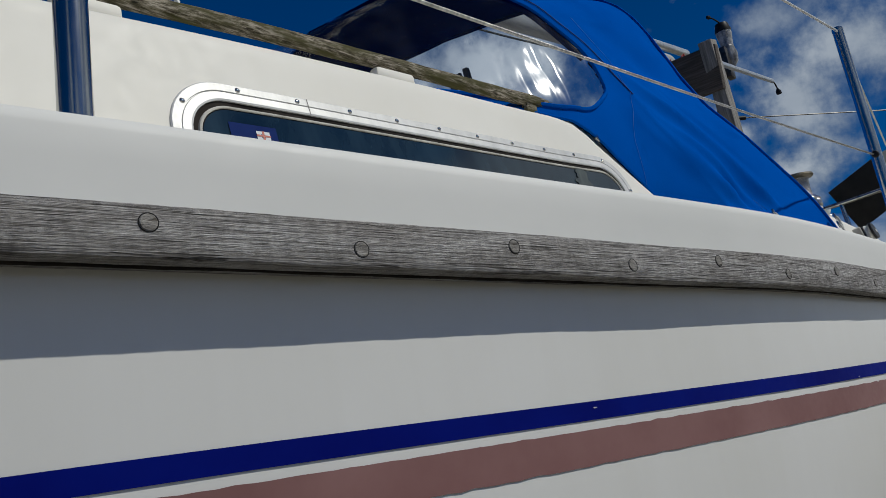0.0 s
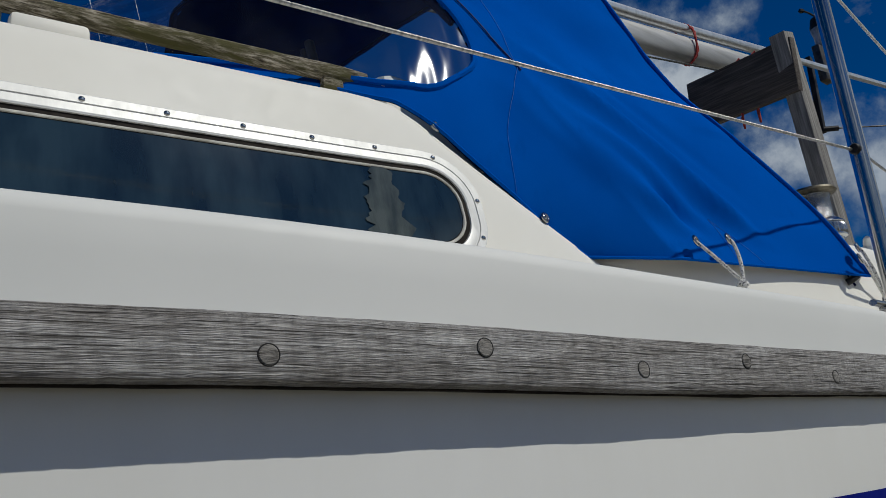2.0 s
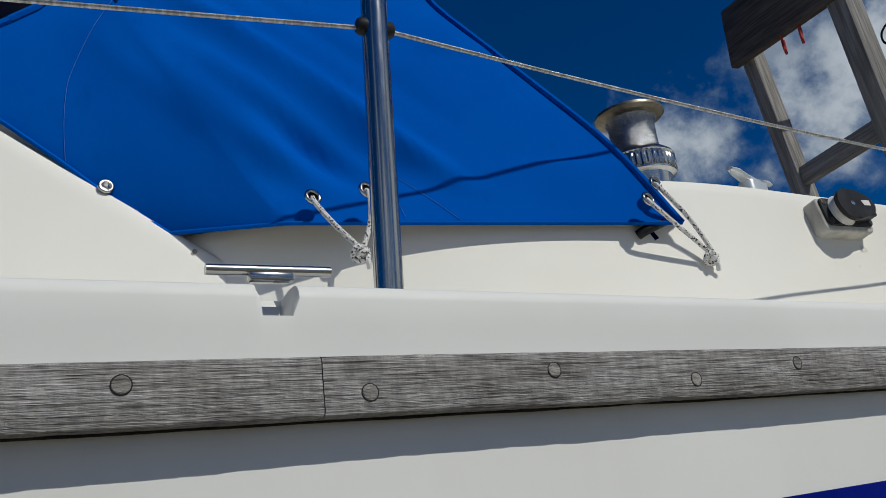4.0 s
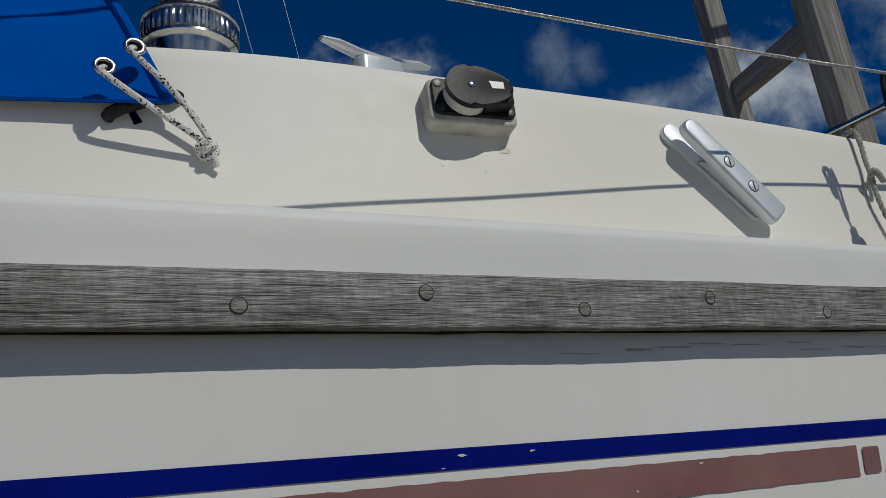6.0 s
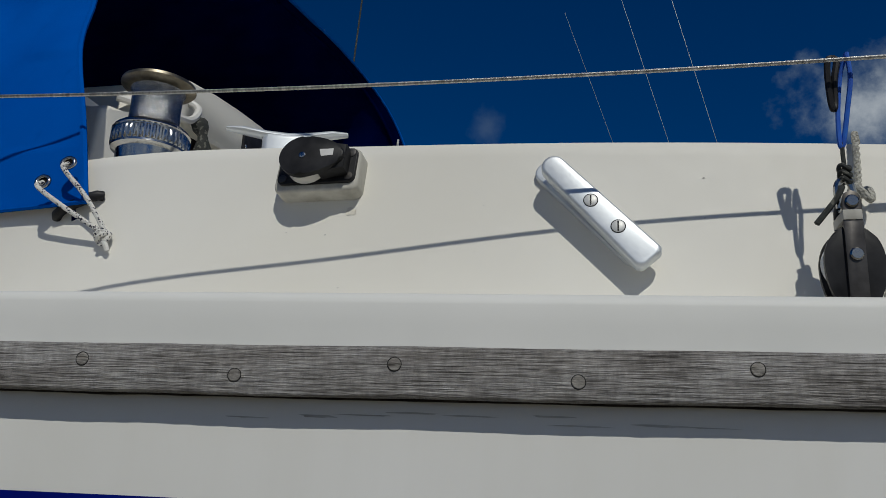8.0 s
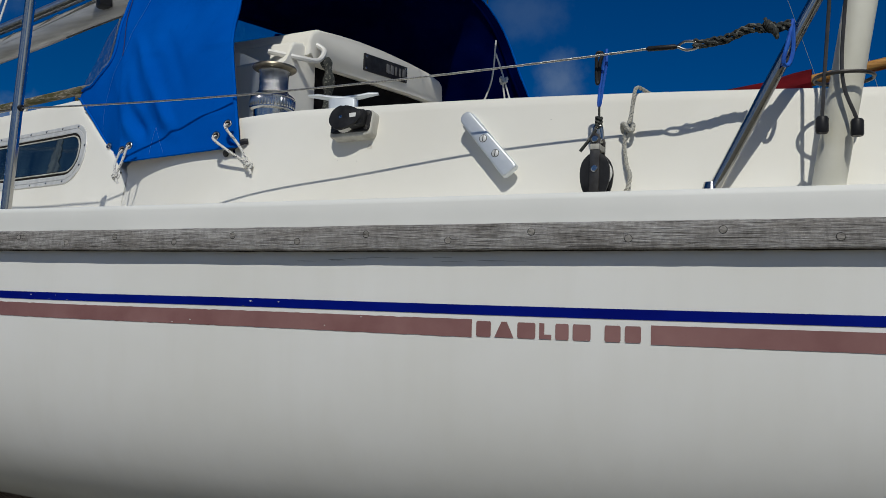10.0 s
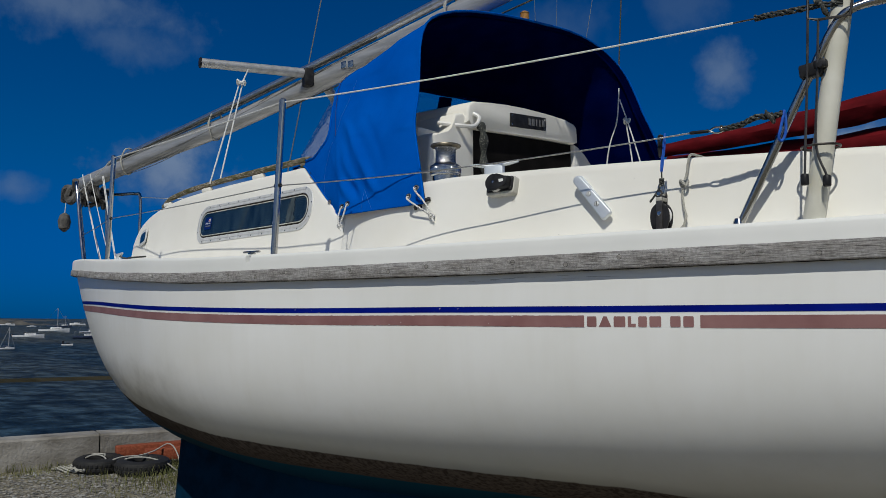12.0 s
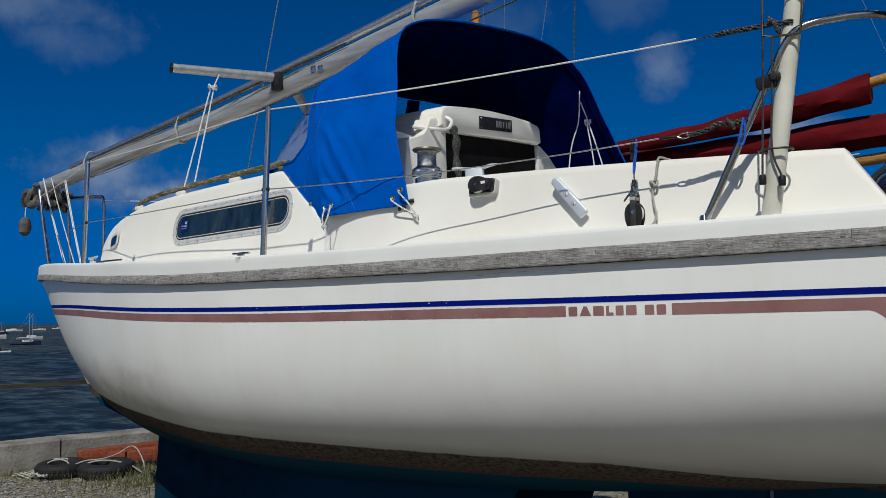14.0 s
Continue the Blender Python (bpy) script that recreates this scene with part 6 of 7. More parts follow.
# old rope hitched over the coaming behind the block
rope = thing("mooring_rope", "grey three-strand rope hanging over the coaming edge", "rope", at=(0.30, 0.13, 2.38))
rp = [(0.36, 0.30, 2.372), (0.325, 0.20, 2.380), (0.308, 0.150, 2.382), (0.304, 0.135, 2.355), (0.301, 0.128, 2.315), (0.296, 0.118, 2.285), (0.292, 0.112, 2.25), (0.300, 0.104, 2.20), (0.312, 0.090, 2.17), (0.302, 0.082, 2.135), (0.27, 0.075, 2.128)]
core = catmull(rp, 200)
for k in range(3):
    lay = []
    for j, c in enumerate(core):
        t = (core[min(j + 1, 199)] - core[max(j - 1, 0)]).normalized()
        e1 = t.cross(Vector((0.3, 0.9, 0.1))).normalized()
        e2 = t.cross(e1)
        a = j * 0.42 + k * 2 * math.pi / 3
        lay.append(c + e1 * (0.0023 * math.cos(a)) + e2 * (0.0023 * math.sin(a)))
    at_home(part("strand", tube(lay, 0.0024, 7), ROPEG), rope)
at_home(part("knot", tube([(0.298 + 0.012 * math.cos(t), 0.113 + 0.009 * math.sin(t), 2.283 + 0.009 * math.sin(2 * t)) for t in [2 * math.pi * j / 26 for j in range(27)]], 0.0048, 8), ROPEG), rope)

# ---- unstepped mast lying fore and aft on crutches ----
mast = thing("unstepped_mast", "grey aluminium mast lowered and lashed along the deck", "mast", at=(-2, 1.2, 3.5))
mp_ = lambda name, bm, mat, label="": at_home(part(name, bm, mat, None, label), mast)


MASTZ = ((-6.7, 3.12), (-5.27, 3.27), (-3.99, 3.385), (-2.9, 3.532), (-1.5, 3.735), (0.77, 4.062), (2.1, 4.25))


def mast_pt(x, dz=0.0, dy=0.0):
    return Vector((x, mid(x) + 0.02 + dy, spline(MASTZ, x) + dz))


prof = [(0.052 * math.sin(t) * (1 if math.cos(t) > -0.6 else 0.9), 0.078 * math.cos(t)) for t in [2 * math.pi * k / 24 for k in range(24)]]
prof[11], prof[12], prof[13] = (0.012, -0.072), (0.0, -0.060), (-0.012, -0.072)
mp_("spar", grid([[mast_pt(x, -dz, dy) for dy, dz in prof] for x in stations(-6.55, 1.62, 40)], close_v=True), SPAR, "grey anodised mast extrusion")
mp_("end_cap", lathe(((0.05, -0.02), (0.058, 0.0), (0.05, 0.03)), axes(mast_pt(-6.58), (0, 0, 1), (1, 0, 0)), 16), CASTALU)
mp_("furling_foil", tube([mast_pt(x, 0.122 - 0.045 * max(0.0, (-4.2 - x) / 1.6), -0.02 + 0.008 * math.sin(x * 2.1)) for x in stations(-5.9, 1.98, 40)], 0.030, 14), ALU, "pale round furling foil lashed on top of the mast")
mp_("slack_wire", tube([mast_pt(x, -0.115 - 0.05 * math.sin((x + 3.4) * 0.62) ** 2, -0.05) for x in stations(-3.3, 1.5, 30)], 0.005, 6), ROPEDK)
mp_("slack_wire", tube([mast_pt(x, 0.075 + 0.02 * math.sin(x * 1.3), -0.055) for x in stations(-5.6, -2.3, 30)], 0.008, 6), ROPEDK)
for d, sgn in ((0.0, -1), (0.0, 1)):
    a = mast_pt(-2.97, 0.055, 0.045 * sgn)
    b = Vector((-3.30, 0.675, 3.545)) if sgn < 0 else Vector((-3.25, 1.92, 3.49))
    mp_("spreader", tube([a, b], [0.040, 0.036], 14, flat=0.85), SPAR, "grey spreader")
    mp_("spreader_root", box((0.07, 0.09, 0.13), axes(a + (b - a) * 0.03 - Vector((0, 0, 0.03)), b - a), 0.014), BLACK)
    mp_("spreader_tip", lathe(((0.036, -0.01), (0.037, 0), (0.028, 0.006)), axes(b, (0, 0, 1), (b - a)), 14), BLACK)
for x, dz in ((-2.62, 0.0), (-2.55, -0.02)):
    mp_("tang", box((0.05, 0.012, 0.05), Matrix.Translation(mast_pt(x, dz, -0.05)), 0.004), STEEL)
for k in range(4):
    mp_("shroud", tube(sag(mast_pt(-2.6 - 0.4 * k, 0.05, -0.05), mast_pt(-6.3, 0.03 * k - 0.05, -0.05 + 0.03 * k), 0.05 + 0.03 * k, 18), 0.0028, 6), WIRE)
for x in (-4.2, -1.7, 0.9, -5.6):
    mp_("lashing", tube([mast_pt(x + 0.012 * math.sin(5 * t), 0.034 + 0.124 * math.cos(t), 0.068 * math.sin(t)) for t in [0.6 * j for j in range(32)]], 0.006, 6), ROPERED if x == 0.9 else ROPEG)
# heel bundle over the bow
for k in range(14):
    q = mast_pt(-6.45 + 0.05 * (k % 5), -0.08 - 0.035 * (k // 4), 0.10 * math.sin(k * 2.1))
    coil = [q + Vector((0.10 * math.sin(k + j * 1.3), 0.09 * math.cos(k * 1.7 + j), 0.07 * math.sin(j * 2.0 + k))) for j in range(6)]
    mp_("rigging_coil", tube(catmull(coil, 24), 0.011 + 0.010 * ((k * 7) % 3), 8), LEECLOTH)
mp_("hanging_block", lathe(((0.012, -0.19), (0.050, -0.155), (0.062, -0.09), (0.045, -0.025), (0.012, 0.0)), Matrix.Translation((-6.60, 1.39, 2.86)), 14), LEECLOTH)
for a, b in (((-6.25, 1.38, 3.18), (-5.80, 1.36, 2.33)), ((-6.22, 1.36, 3.20), (-5.72, 1.33, 2.33)), ((-6.15, 1.40, 3.2), (-5.66, 1.38, 2.33)), ((-5.95, 1.42, 3.16), (-5.60, 1.40, 2.33)), ((-5.93, 1.42, 3.16), (-5.55, 1.38, 2.33)), ((-6.60, 1.40, 3.05), (-6.60, 1.39, 2.86))):
    mp_("stay", tube(sag(a, b, 0.02), 0.0045, 6), WHITEWIRE)
for a, b in (((-3.12, 0.868, 3.415), (-3.17, 0.70, 2.71)), ((-3.10, 0.880, 3.415), (-3.08, 0.71, 2.71)), ((-3.105, 0.872, 3.40), (-3.07, 0.90, 3.51))):
    mp_("tie_cord", tube(sag(a, b, 0.0), 0.005, 6), WHITEWIRE)
mp_("tie_knot", tube([Vector((-3.105, 0.872, 3.42)) + Vector((0.02 * math.cos(t), 0.03 * math.sin(t), 0.012 * math.sin(3 * t))) for t in [0.5 * j for j in range(26)]], 0.007, 6), WHITEWIRE)
# masthead gear
mp_("masthead_arm", tube([(1.10, 0.90, 3.885), (1.40, 0.90, 3.935), (2.78, 0.90, 4.17)], 0.018, 10), ALU)
mp_("wind_sensor", tube(catmull([(2.78, 0.90, 4.17), (2.87, 0.90, 4.16), (2.92, 0.90, 4.09)], 8), [0.006] * 6 + [0.022, 0.022], 8), BLACK)
hub = Vector((1.95, 0.97, 4.36))
mp_("masthead_light", lathe(((0.02, -0.26), (0.05, -0.22), (0.058, -0.16), (0.045, -0.10), (0.05, -0.04), (0.058, 0.0), (0.05, 0.06), (0.02, 0.075)), Matrix.Translation(hub), 16), FILMWRAP, "masthead light wrapped in clear film")
mp_("light_top", lathe(((0.05, -0.01), (0.06, 0.03), (0.045, 0.085), (0.01, 0.10)), Matrix.Translation(hub), 14), BLACK)
mp_("vane", tube(catmull([hub + Vector((0, 0, 0.09)), hub + Vector((-0.04, 0.03, 0.13)), hub + Vector((-0.09, 0.06, 0.145))], 8), [0.006] * 6 + [0.016, 0.012], 7), BLACK)
mp_("masthead_bracket", box((0.10, 0.05, 0.24), Matrix.Translation(hub + Vector((-0.06, 0.02, -0.24))), 0.01), DARKSTEEL)

# small aerial on a black bracket below the masthead
mp_("aerial_bracket", box((0.036, 0.030, 0.50), pose(1.600, 0.975, 3.835, 0, 9, 0), 0.004), BLACK)
mp_("aerial_base", tube([(1.545, 0.965, 3.600), (1.600, 0.905, 3.596)], [0.015, 0.015], 10), BLACK)
mp_("aerial_rod", tube([(1.600, 0.905, 3.596), (2.30, 0.14, 3.50)], 0.004, 6), DARKSTEEL)
mp_("cable_loop", tube(catmull([(1.60, 0.985, 3.74), (1.59, 1.03, 3.74), (1.575, 1.06, 3.70), (1.56, 1.045, 3.64), (1.555, 0.975, 3.61)], 20), 0.005, 6), BLACK)

# ---- timber mast crutch over the stern ----
crutch = thing("mast_crutch", "weathered timber crutch carrying the mast over the stern", "mast crutch", at=(1.2, 1.2, 2.1))
cp = lambda name, bm, mat, label="": at_home(part(name, bm, mat, None, label), crutch)


def beam(a, b, w, d, mat, name, label="", hint=(1, 0, 0)):
    a, b = Vector(a), Vector(b)
    m = axes((a + b) / 2, b - a, hint)
    ob = part(name, box(((b - a).length, w, d), Matrix(), 0.004), mat, None, label)
    ob.matrix_world = m
    return at_home2(ob, crutch)


def at_home2(ob, parent):
    m = ob.matrix_world.copy()
    ob.parent = parent
    ob.matrix_parent_inverse = Matrix.Translation(parent.location).inverted()
    ob.matrix_basis = m
    return ob


beam((1.325, 0.915, 2.06), (0.985, 0.860, 3.96), 0.085, 0.095, GREYWOOD, "post", hint=(0.99, -0.1, 0))
beam((1.35, 1.37, 2.06), (1.125, 1.43, 3.99), 0.070, 0.078, GREYWOOD, "post", hint=(0.99, -0.1, 0))
beam((1.225, 1.39, 3.105), (1.145, 0.87, 3.125), 0.085, 0.040, GREYWOOD, "brace", hint=(0.9, 0.3, 0))
beam((0.985, 0.82, 3.775), (1.075, 1.46, 3.825), 0.29, 0.042, BROWNWOOD, "cross_plank", "dark brown cross plank", hint=(0.9, -0.3, 0))
cp("lashing", tube([(1.05 + 0.03 * math.cos(t), 1.02 + 0.010 * j, 3.78 + 0.20 * math.sin(t)) for j, t in enumerate([0.7 * j for j in range(18)])], 0.006, 6), ROPERED, "red cord lashing")

# ---- poles and gear at the stern ----
pole = thing("cream_pole", "cream painted pole strapped to the stern rail", "pole", at=(0.725, 0.09, 2.12))
pp_ = lambda name, bm, mat, label="": at_home(part(name, bm, mat, None, label), pole)
pp_("tube", tube([(0.693, 0.092, 2.120), (0.752, 0.088, 2.50), (0.813, 0.084, 2.905)], 0.0300, 20), CREAM)
pp_("end", lathe(((0.0295, -0.002), (0.0305, 0.0), (0.028, 0.006), (0.024, 0.0065)), axes((0.813, 0.084, 2.905), (1, 0, -0.15), (0.15, 0, 1)), 18), CREAM)
holder = thing("wire_holder", "bent dark wire holder hooked beside the pole", "wire holder", at=(0.71, 0.05, 2.3))
hp_ = lambda name, bm, mat, label="": at_home(part(name, bm, mat, None, label), holder)
for pts in (((0.686, 0.045, 2.26), (0.690, 0.044, 2.34), (0.700, 0.042, 2.52), (0.708, 0.040, 2.715)), ((0.745, 0.045, 2.25), (0.720, 0.042, 2.34), (0.728, 0.041, 2.52), (0.736, 0.040, 2.705))):
    hp_("rod", tube(catmull(pts, 20), 0.0036, 7), DARKSTEEL)
hp_("hoop", tube([(0.722 + 0.052 * math.cos(t), 0.082 + 0.046 * math.sin(t), 2.342) for t in [2 * math.pi * k / 28 for k in range(29)]], 0.0038, 7), DARKSTEEL)
frame_pts = ((0.716, 0.040, 2.890), (0.713, 0.038, 2.862), (0.735, 0.036, 2.852), (0.812, 0.036, 2.848), (0.834, 0.038, 2.845), (0.840, 0.040, 2.866), (0.832, 0.040, 2.78), (0.821, 0.040, 2.700), (0.736, 0.040, 2.705))
hp_("top_bar", tube(frame_pts, 0.0042, 7), DARKSTEEL)
hp_("rod", tube(((0.713, 0.038, 2.862), (0.710, 0.040, 2.78), (0.708, 0.040, 2.715), (0.736, 0.040, 2.705)), 0.0042, 7), DARKSTEEL)
for x, z in ((0.686, 2.245), (0.745, 2.236)):
    hp_("end_cap", lathe(((0.010, -0.016), (0.0115, -0.012), (0.0115, 0.012), (0.009, 0.016)), Matrix.Translation((x, 0.045, z)), 10), BLACK)

solar = thing("solar_panel", "small dark solar panel clamped to the stern rail", "solar panel", at=(1.2, 0.3, 2.8))
m = axes((1.26, 0.30, 2.80), (0.12, -0.62, 0.30), (-0.75, -0.35, -0.35))
at_home(part("panel", box((0.285, 0.285, 0.012), m, 0.003), BLACK), solar)
at_home(part("frame", box((0.297, 0.297, 0.008), m @ Matrix.Translation((0, 0, 0.006)), 0.003), RUBBER), solar)
for dy in (-0.09, 0.09):
    at_home(part("bracket", box((0.05, 0.03, 0.04), m @ Matrix.Translation((0.02, dy, -0.02)), 0.006), STEEL), solar)
lamp = thing("steering_gear", "white and grey self-steering head on the stern rail", "self-steering gear", at=(1.55, 0.85, 2.7))
for name, bm, mat in (("lever", box((0.20, 0.07, 0.045), axes((1.62, 0.80, 2.98), (0.9, -0.4, -0.05)), 0.02), WHITEPL), ("neck", lathe(((0.03, -0.06), (0.035, 0.0), (0.03, 0.06)), Matrix.Translation((1.64, 0.80, 2.91)), 14), WHITEPL),
                      ("ring", lathe(((0.045, -0.04), (0.056, -0.02), (0.056, 0.02), (0.045, 0.04)), Matrix.Translation((1.64, 0.80, 2.83)), 18), CASTALU), ("mount", box((0.12, 0.10, 0.10), Matrix.Translation((1.60, 0.82, 2.76)), 0.01), BLACK),
                      ("upright", tube([(1.04, 0.86, 2.10), (1.30, 0.86, 2.12), (1.58, 0.84, 2.30), (1.60, 0.83, 2.75)], 0.02, 12), STEEL)):
    at_home(part(name, bm, mat), lamp)
# black bag strapped down on the after deck
bag = thing("black_bag", "crumpled shiny black bag strapped down on the after deck", "bag", at=(1.0, 1.25, 2.14))
rows = []
for k in range(29):
    f = k / 28
    y, swell = 0.62 + 1.25 * f, math.sin(math.pi * min(1, max(0, f * 1.02 - 0.01))) ** 0.35
    ring = []
    for j in range(22):
        t = 2 * math.pi * j / 22
        r = swell * (1 + 0.16 * noise.noise((f * 13, math.cos(t) * 2.2, math.sin(t) * 2.2)) + 0.08 * noise.noise((f * 31, math.cos(t) * 5, math.sin(t) * 5)))
        ring.append((0.985 + 0.12 * r * math.cos(t) * 0.9, y, 2.245 + 0.125 * r * math.sin(t)))
    rows.append(ring)
bm = grid(rows, close_v=True)
bm.faces.new(list(bm.verts)[:22])
bm.faces.new(list(bm.verts)[-22:])
at_home(part("sack", bm, GLOSSBLACK, None, "", 0.35), bag)
for y in (0.86, 1.35):
    at_home(part("strap", tube([(0.985 + 0.118 * math.cos(t), y, 2.245 + 0.130 * math.sin(t)) for t in [2 * math.pi * j / 28 for j in range(29)]], 0.012, 8, False, 0.5), RUBBER), bag)
at_home(part("buckle", box((0.05, 0.03, 0.05), Matrix.Translation((0.870, 0.86, 2.27)), 0.006), STEEL), bag)

# light cords hanging inside the hood's starboard edge
for pts in (((-0.885, 2.0, 3.25), (-0.90, 2.0, 3.05), (-0.96, 2.0, 2.86), (-1.01, 2.0, 2.42)), ((-0.882, 2.0, 3.18), (-0.828, 2.0, 3.03), (-0.745, 2.0, 2.76), (-0.66, 2.0, 2.42)), ((-0.84, 2.0, 3.03), (-0.80, 2.0, 2.77), (-0.77, 2.0, 2.42))):
    hpart("tie_cord", tube(catmull(pts, 16), 0.0045, 6), WHITEWIRE)
hpart("cord_knot", tube([(-0.835 + 0.018 * math.cos(t), 2.0 + 0.012 * math.sin(t), 3.04 + 0.016 * math.sin(2 * t)) for t in [0.5 * j for j in range(14)]], 0.006, 6), WHITEWIRE)

# ---- neighbouring boats' spars and sails ----
nb = thing("furled_red_sails", "dark red sails furled on the spars of a neighbouring boat", "furled sail", at=(-1, 5, 0))
def roll(a, b, r0, r1, seed):
    pts = sag(a, b, 0.05, 40)
    bm = bmesh.new()
    rings = []
    for k, p in enumerate(pts):
        f = k / 39
        ring = []
        for j in range(16):
            t = 2 * math.pi * j / 16
            rr = (r0 + (r1 - r0) * f) * (1 + 0.22 * noise.noise((f * 9, math.cos(t) * 1.5, math.sin(t) * 1.5 + seed)))
            ring.append(p + Vector((0, math.cos(t) * rr, math.sin(t) * rr * 1.1)))
        rings.append(ring)
    vs = add_grid(bm, rings, close_v=True)
    bm.faces.new(vs[0])
    bm.faces.new(vs[-1])
    return bm
at_home(part("furled_sail", roll((-2.3, 5.1, 3.53), (0.40, 5.0, 3.72), 0.05, 0.115, 1), RED), nb)
at_home(part("furled_sail", roll((-2.0, 5.3, 3.39), (2.2, 5.0, 3.43), 0.11, 0.16, 5), RED), nb)
at_home(part("gaff", tube([(0.36, 5.0, 3.76), (1.6, 4.95, 3.95)], 0.045, 12), ORANGEWOOD), nb)
at_home(part("boom", tube([(-2.0, 5.3, 3.02), (2.4, 5.0, 3.22)], 0.05, 12), ORANGEWOOD), nb)
at_home(part("hull", grid([[(x, 5.2 + s * w * (1 - ((x - 0.5) / 3.6) ** 2), z) for s, w, z in ((-1, 0.15, 0.6), (-1, 0.85, 1.2), (-1, 1.05, 1.9), (1, 1.05, 1.92), (1, 0.85, 1.2), (1, 0.15, 0.6))] for x in stations(-3.0, 4.0, 16)]), FARBLUE), nb)
at_home(part("keel", box((3.5, 0.3, 0.8), Matrix.Translation((0.5, 5.2, 0.4)), 0.05), FARBLUE), nb)
wm = thing("wooden_mast", "varnished wooden mast of a boat beyond", "mast", at=(-6.2, 9.0, 0))
at_home(part("spar", tube([(-6.2, 9.0, 0.0), (-6.2, 9.0, 7.15)], [0.10, 0.075], 14), ORANGEWOOD), wm)
at_home(part("truck", lathe(((0.075, 0), (0.085, 0.02), (0.05, 0.05)), Matrix.Translation((-6.2, 9.0, 7.14)), 12), ORANGEWOOD), wm)
for k, (a, b, r) in enumerate((((-5.52, 4.0, 6.9), (-6.43, 4.0, 3.4), 0.013), ((-1.80, 4.0, 6.2), (-1.93, 4.0, 3.3), 0.011), ((-0.55, 8, 10.0), (0.75, 8, 5.0), 0.006), ((0.10, 8, 10.0), (1.25, 8, 5.0), 0.006), ((-0.65, 8, 7.6), (0.30, 8, 4.6), 0.005),
                               ((-9.5, 14, 16.0), (-9.0, 14, 5.0), 0.012), ((-8.4, 14, 16.0), (-8.7, 14, 5.0), 0.010), ((-2.2, 4.2, 5.2), (-2.5, 4.2, 3.6), 0.005))):
    a, b = Vector(a), Vector(b)
    b = b + (b - a) * (b.z / (a.z - b.z))
    st = thing("standing_rigging", "thin wire stay of a laid-up boat", "rigging wire", "stays against the sky", at=b)
    at_home(part("wire", tube([b, a], r * 0.62, 6), ROPEDK if k == 1 else WIRE), st)

# ---- ground, sea wall and sea ----
def ground_mat():
    m, nt, b = principled("gravel_ground", 0.95, 0, Specular_IOR_Level=0.2)
    v = nt.nodes.new("ShaderNodeTexVoronoi")
    v.inputs["Scale"].default_value = 26
    co = nt.nodes.new("ShaderNodeTexCoord")
    nt.links.new(co.outputs["Object"], v.inputs["Vector"])
    tone = ramp_node(nt, v.outputs["Color"], [(0.1, (0.085, 0.078, 0.062)), (0.5, (0.21, 0.187, 0.145)), (0.9, (0.39, 0.36, 0.30))])
    patch = ramp_node(nt, noise_node(nt, 0.8, 6), [(0.46, (0, 0, 0)), (0.60, (1, 1, 1))])
    nt.links.new(mix_node(nt, mix_node(nt, 0.45, (0.0, 0.0, 0.0), patch), tone, (0.16, 0.15, 0.07)), b.inputs["Base Color"])
    bump_node(nt, b, v.outputs["Distance"], 0.9, 0.03)
    return m


def sea_mat():
    m, nt, b = principled("sea_water", 0.5, 0, Specular_IOR_Level=0.06)
    col = ramp_node(nt, noise_node(nt, (0.006, 0.025, 1), 5), [(0.35, (0.016, 0.030, 0.042)), (0.65, (0.050, 0.054, 0.046))])
    # light and dark ripple reflections painted into the water's colour
    ripple_light = ramp_node(nt, noise_node(nt, (0.30, 0.44, 1), 7, rough=0.7), [(0.38, (0.28, 0.29, 0.33)), (0.5, (1, 1, 1)), (0.60, (2.7, 2.7, 2.7))])
    nt.links.new(mix_node(nt, 0.9, col, ripple_light, "MULTIPLY"), b.inputs["Base Color"])
    h = mix_node(nt, 0.35, noise_node(nt, (0.6, 0.25, 1), 6), noise_node(nt, (3.0, 1.1, 1), 4))
    bump_node(nt, b, h, 1.0, 0.8)
    return m


GRAVEL, SEA = ground_mat(), sea_mat()
SAND = two_tone("wet_sand", (0.022, 0.020, 0.010), (0.050, 0.043, 0.024), (0.05, 0.4, 1), 0.85, Specular_IOR_Level=0.05, bump=0.5, dist=0.05, fine=3)
SEAZ = -4.7                                          # low water
WA, WB = Vector((-8.62, 2.25, 0)), Vector((-8.12, 3.90, 0))
WD = (WB - WA).normalized()
WN = Vector((-WD.y, WD.x, 0))                      # seaward
P = lambda along, off, z=0.0: WA + WD * along + WN * off + Vector((0, 0, z))
bm = grid([[P(a, -o) for o in (-0.3, 2, 6, 14, 40, 200, 900)] for a in (-900, -200, -40, -10, 0, 10, 40, 200, 900)])
tagged(part("ground", bm, GRAVEL), "grey gravel boatyard with patches of grass", "ground", kind="structure")
bm = grid([[(x, y, SEAZ) for x in (-3200, -600, -120, -30, 0, 60, 1500)] for y in (-3000, -500, -80, 0, 80, 500, 3000)])
tagged(part("water", bm, SEA), "dark blue-green rippled sea", "sea", kind="structure")
rows = []
for k in range(80):
    a = -240 + 6 * k
    w = 2.8 + 2.0 * noise.noise((a * 0.05, 1, 1))
    rows.append([P(a, 83 + 4 * noise.noise((a * .02, 5, 5)) + o * w, SEAZ - 0.03 + h) for o, h in ((-1, 0), (-0.4, 0.18), (0.3, 0.22), (1, 0))])
tagged(part("sandbank", grid(rows), SAND), "narrow strip of dark wet sand and weed", "sandbank", kind="structure")

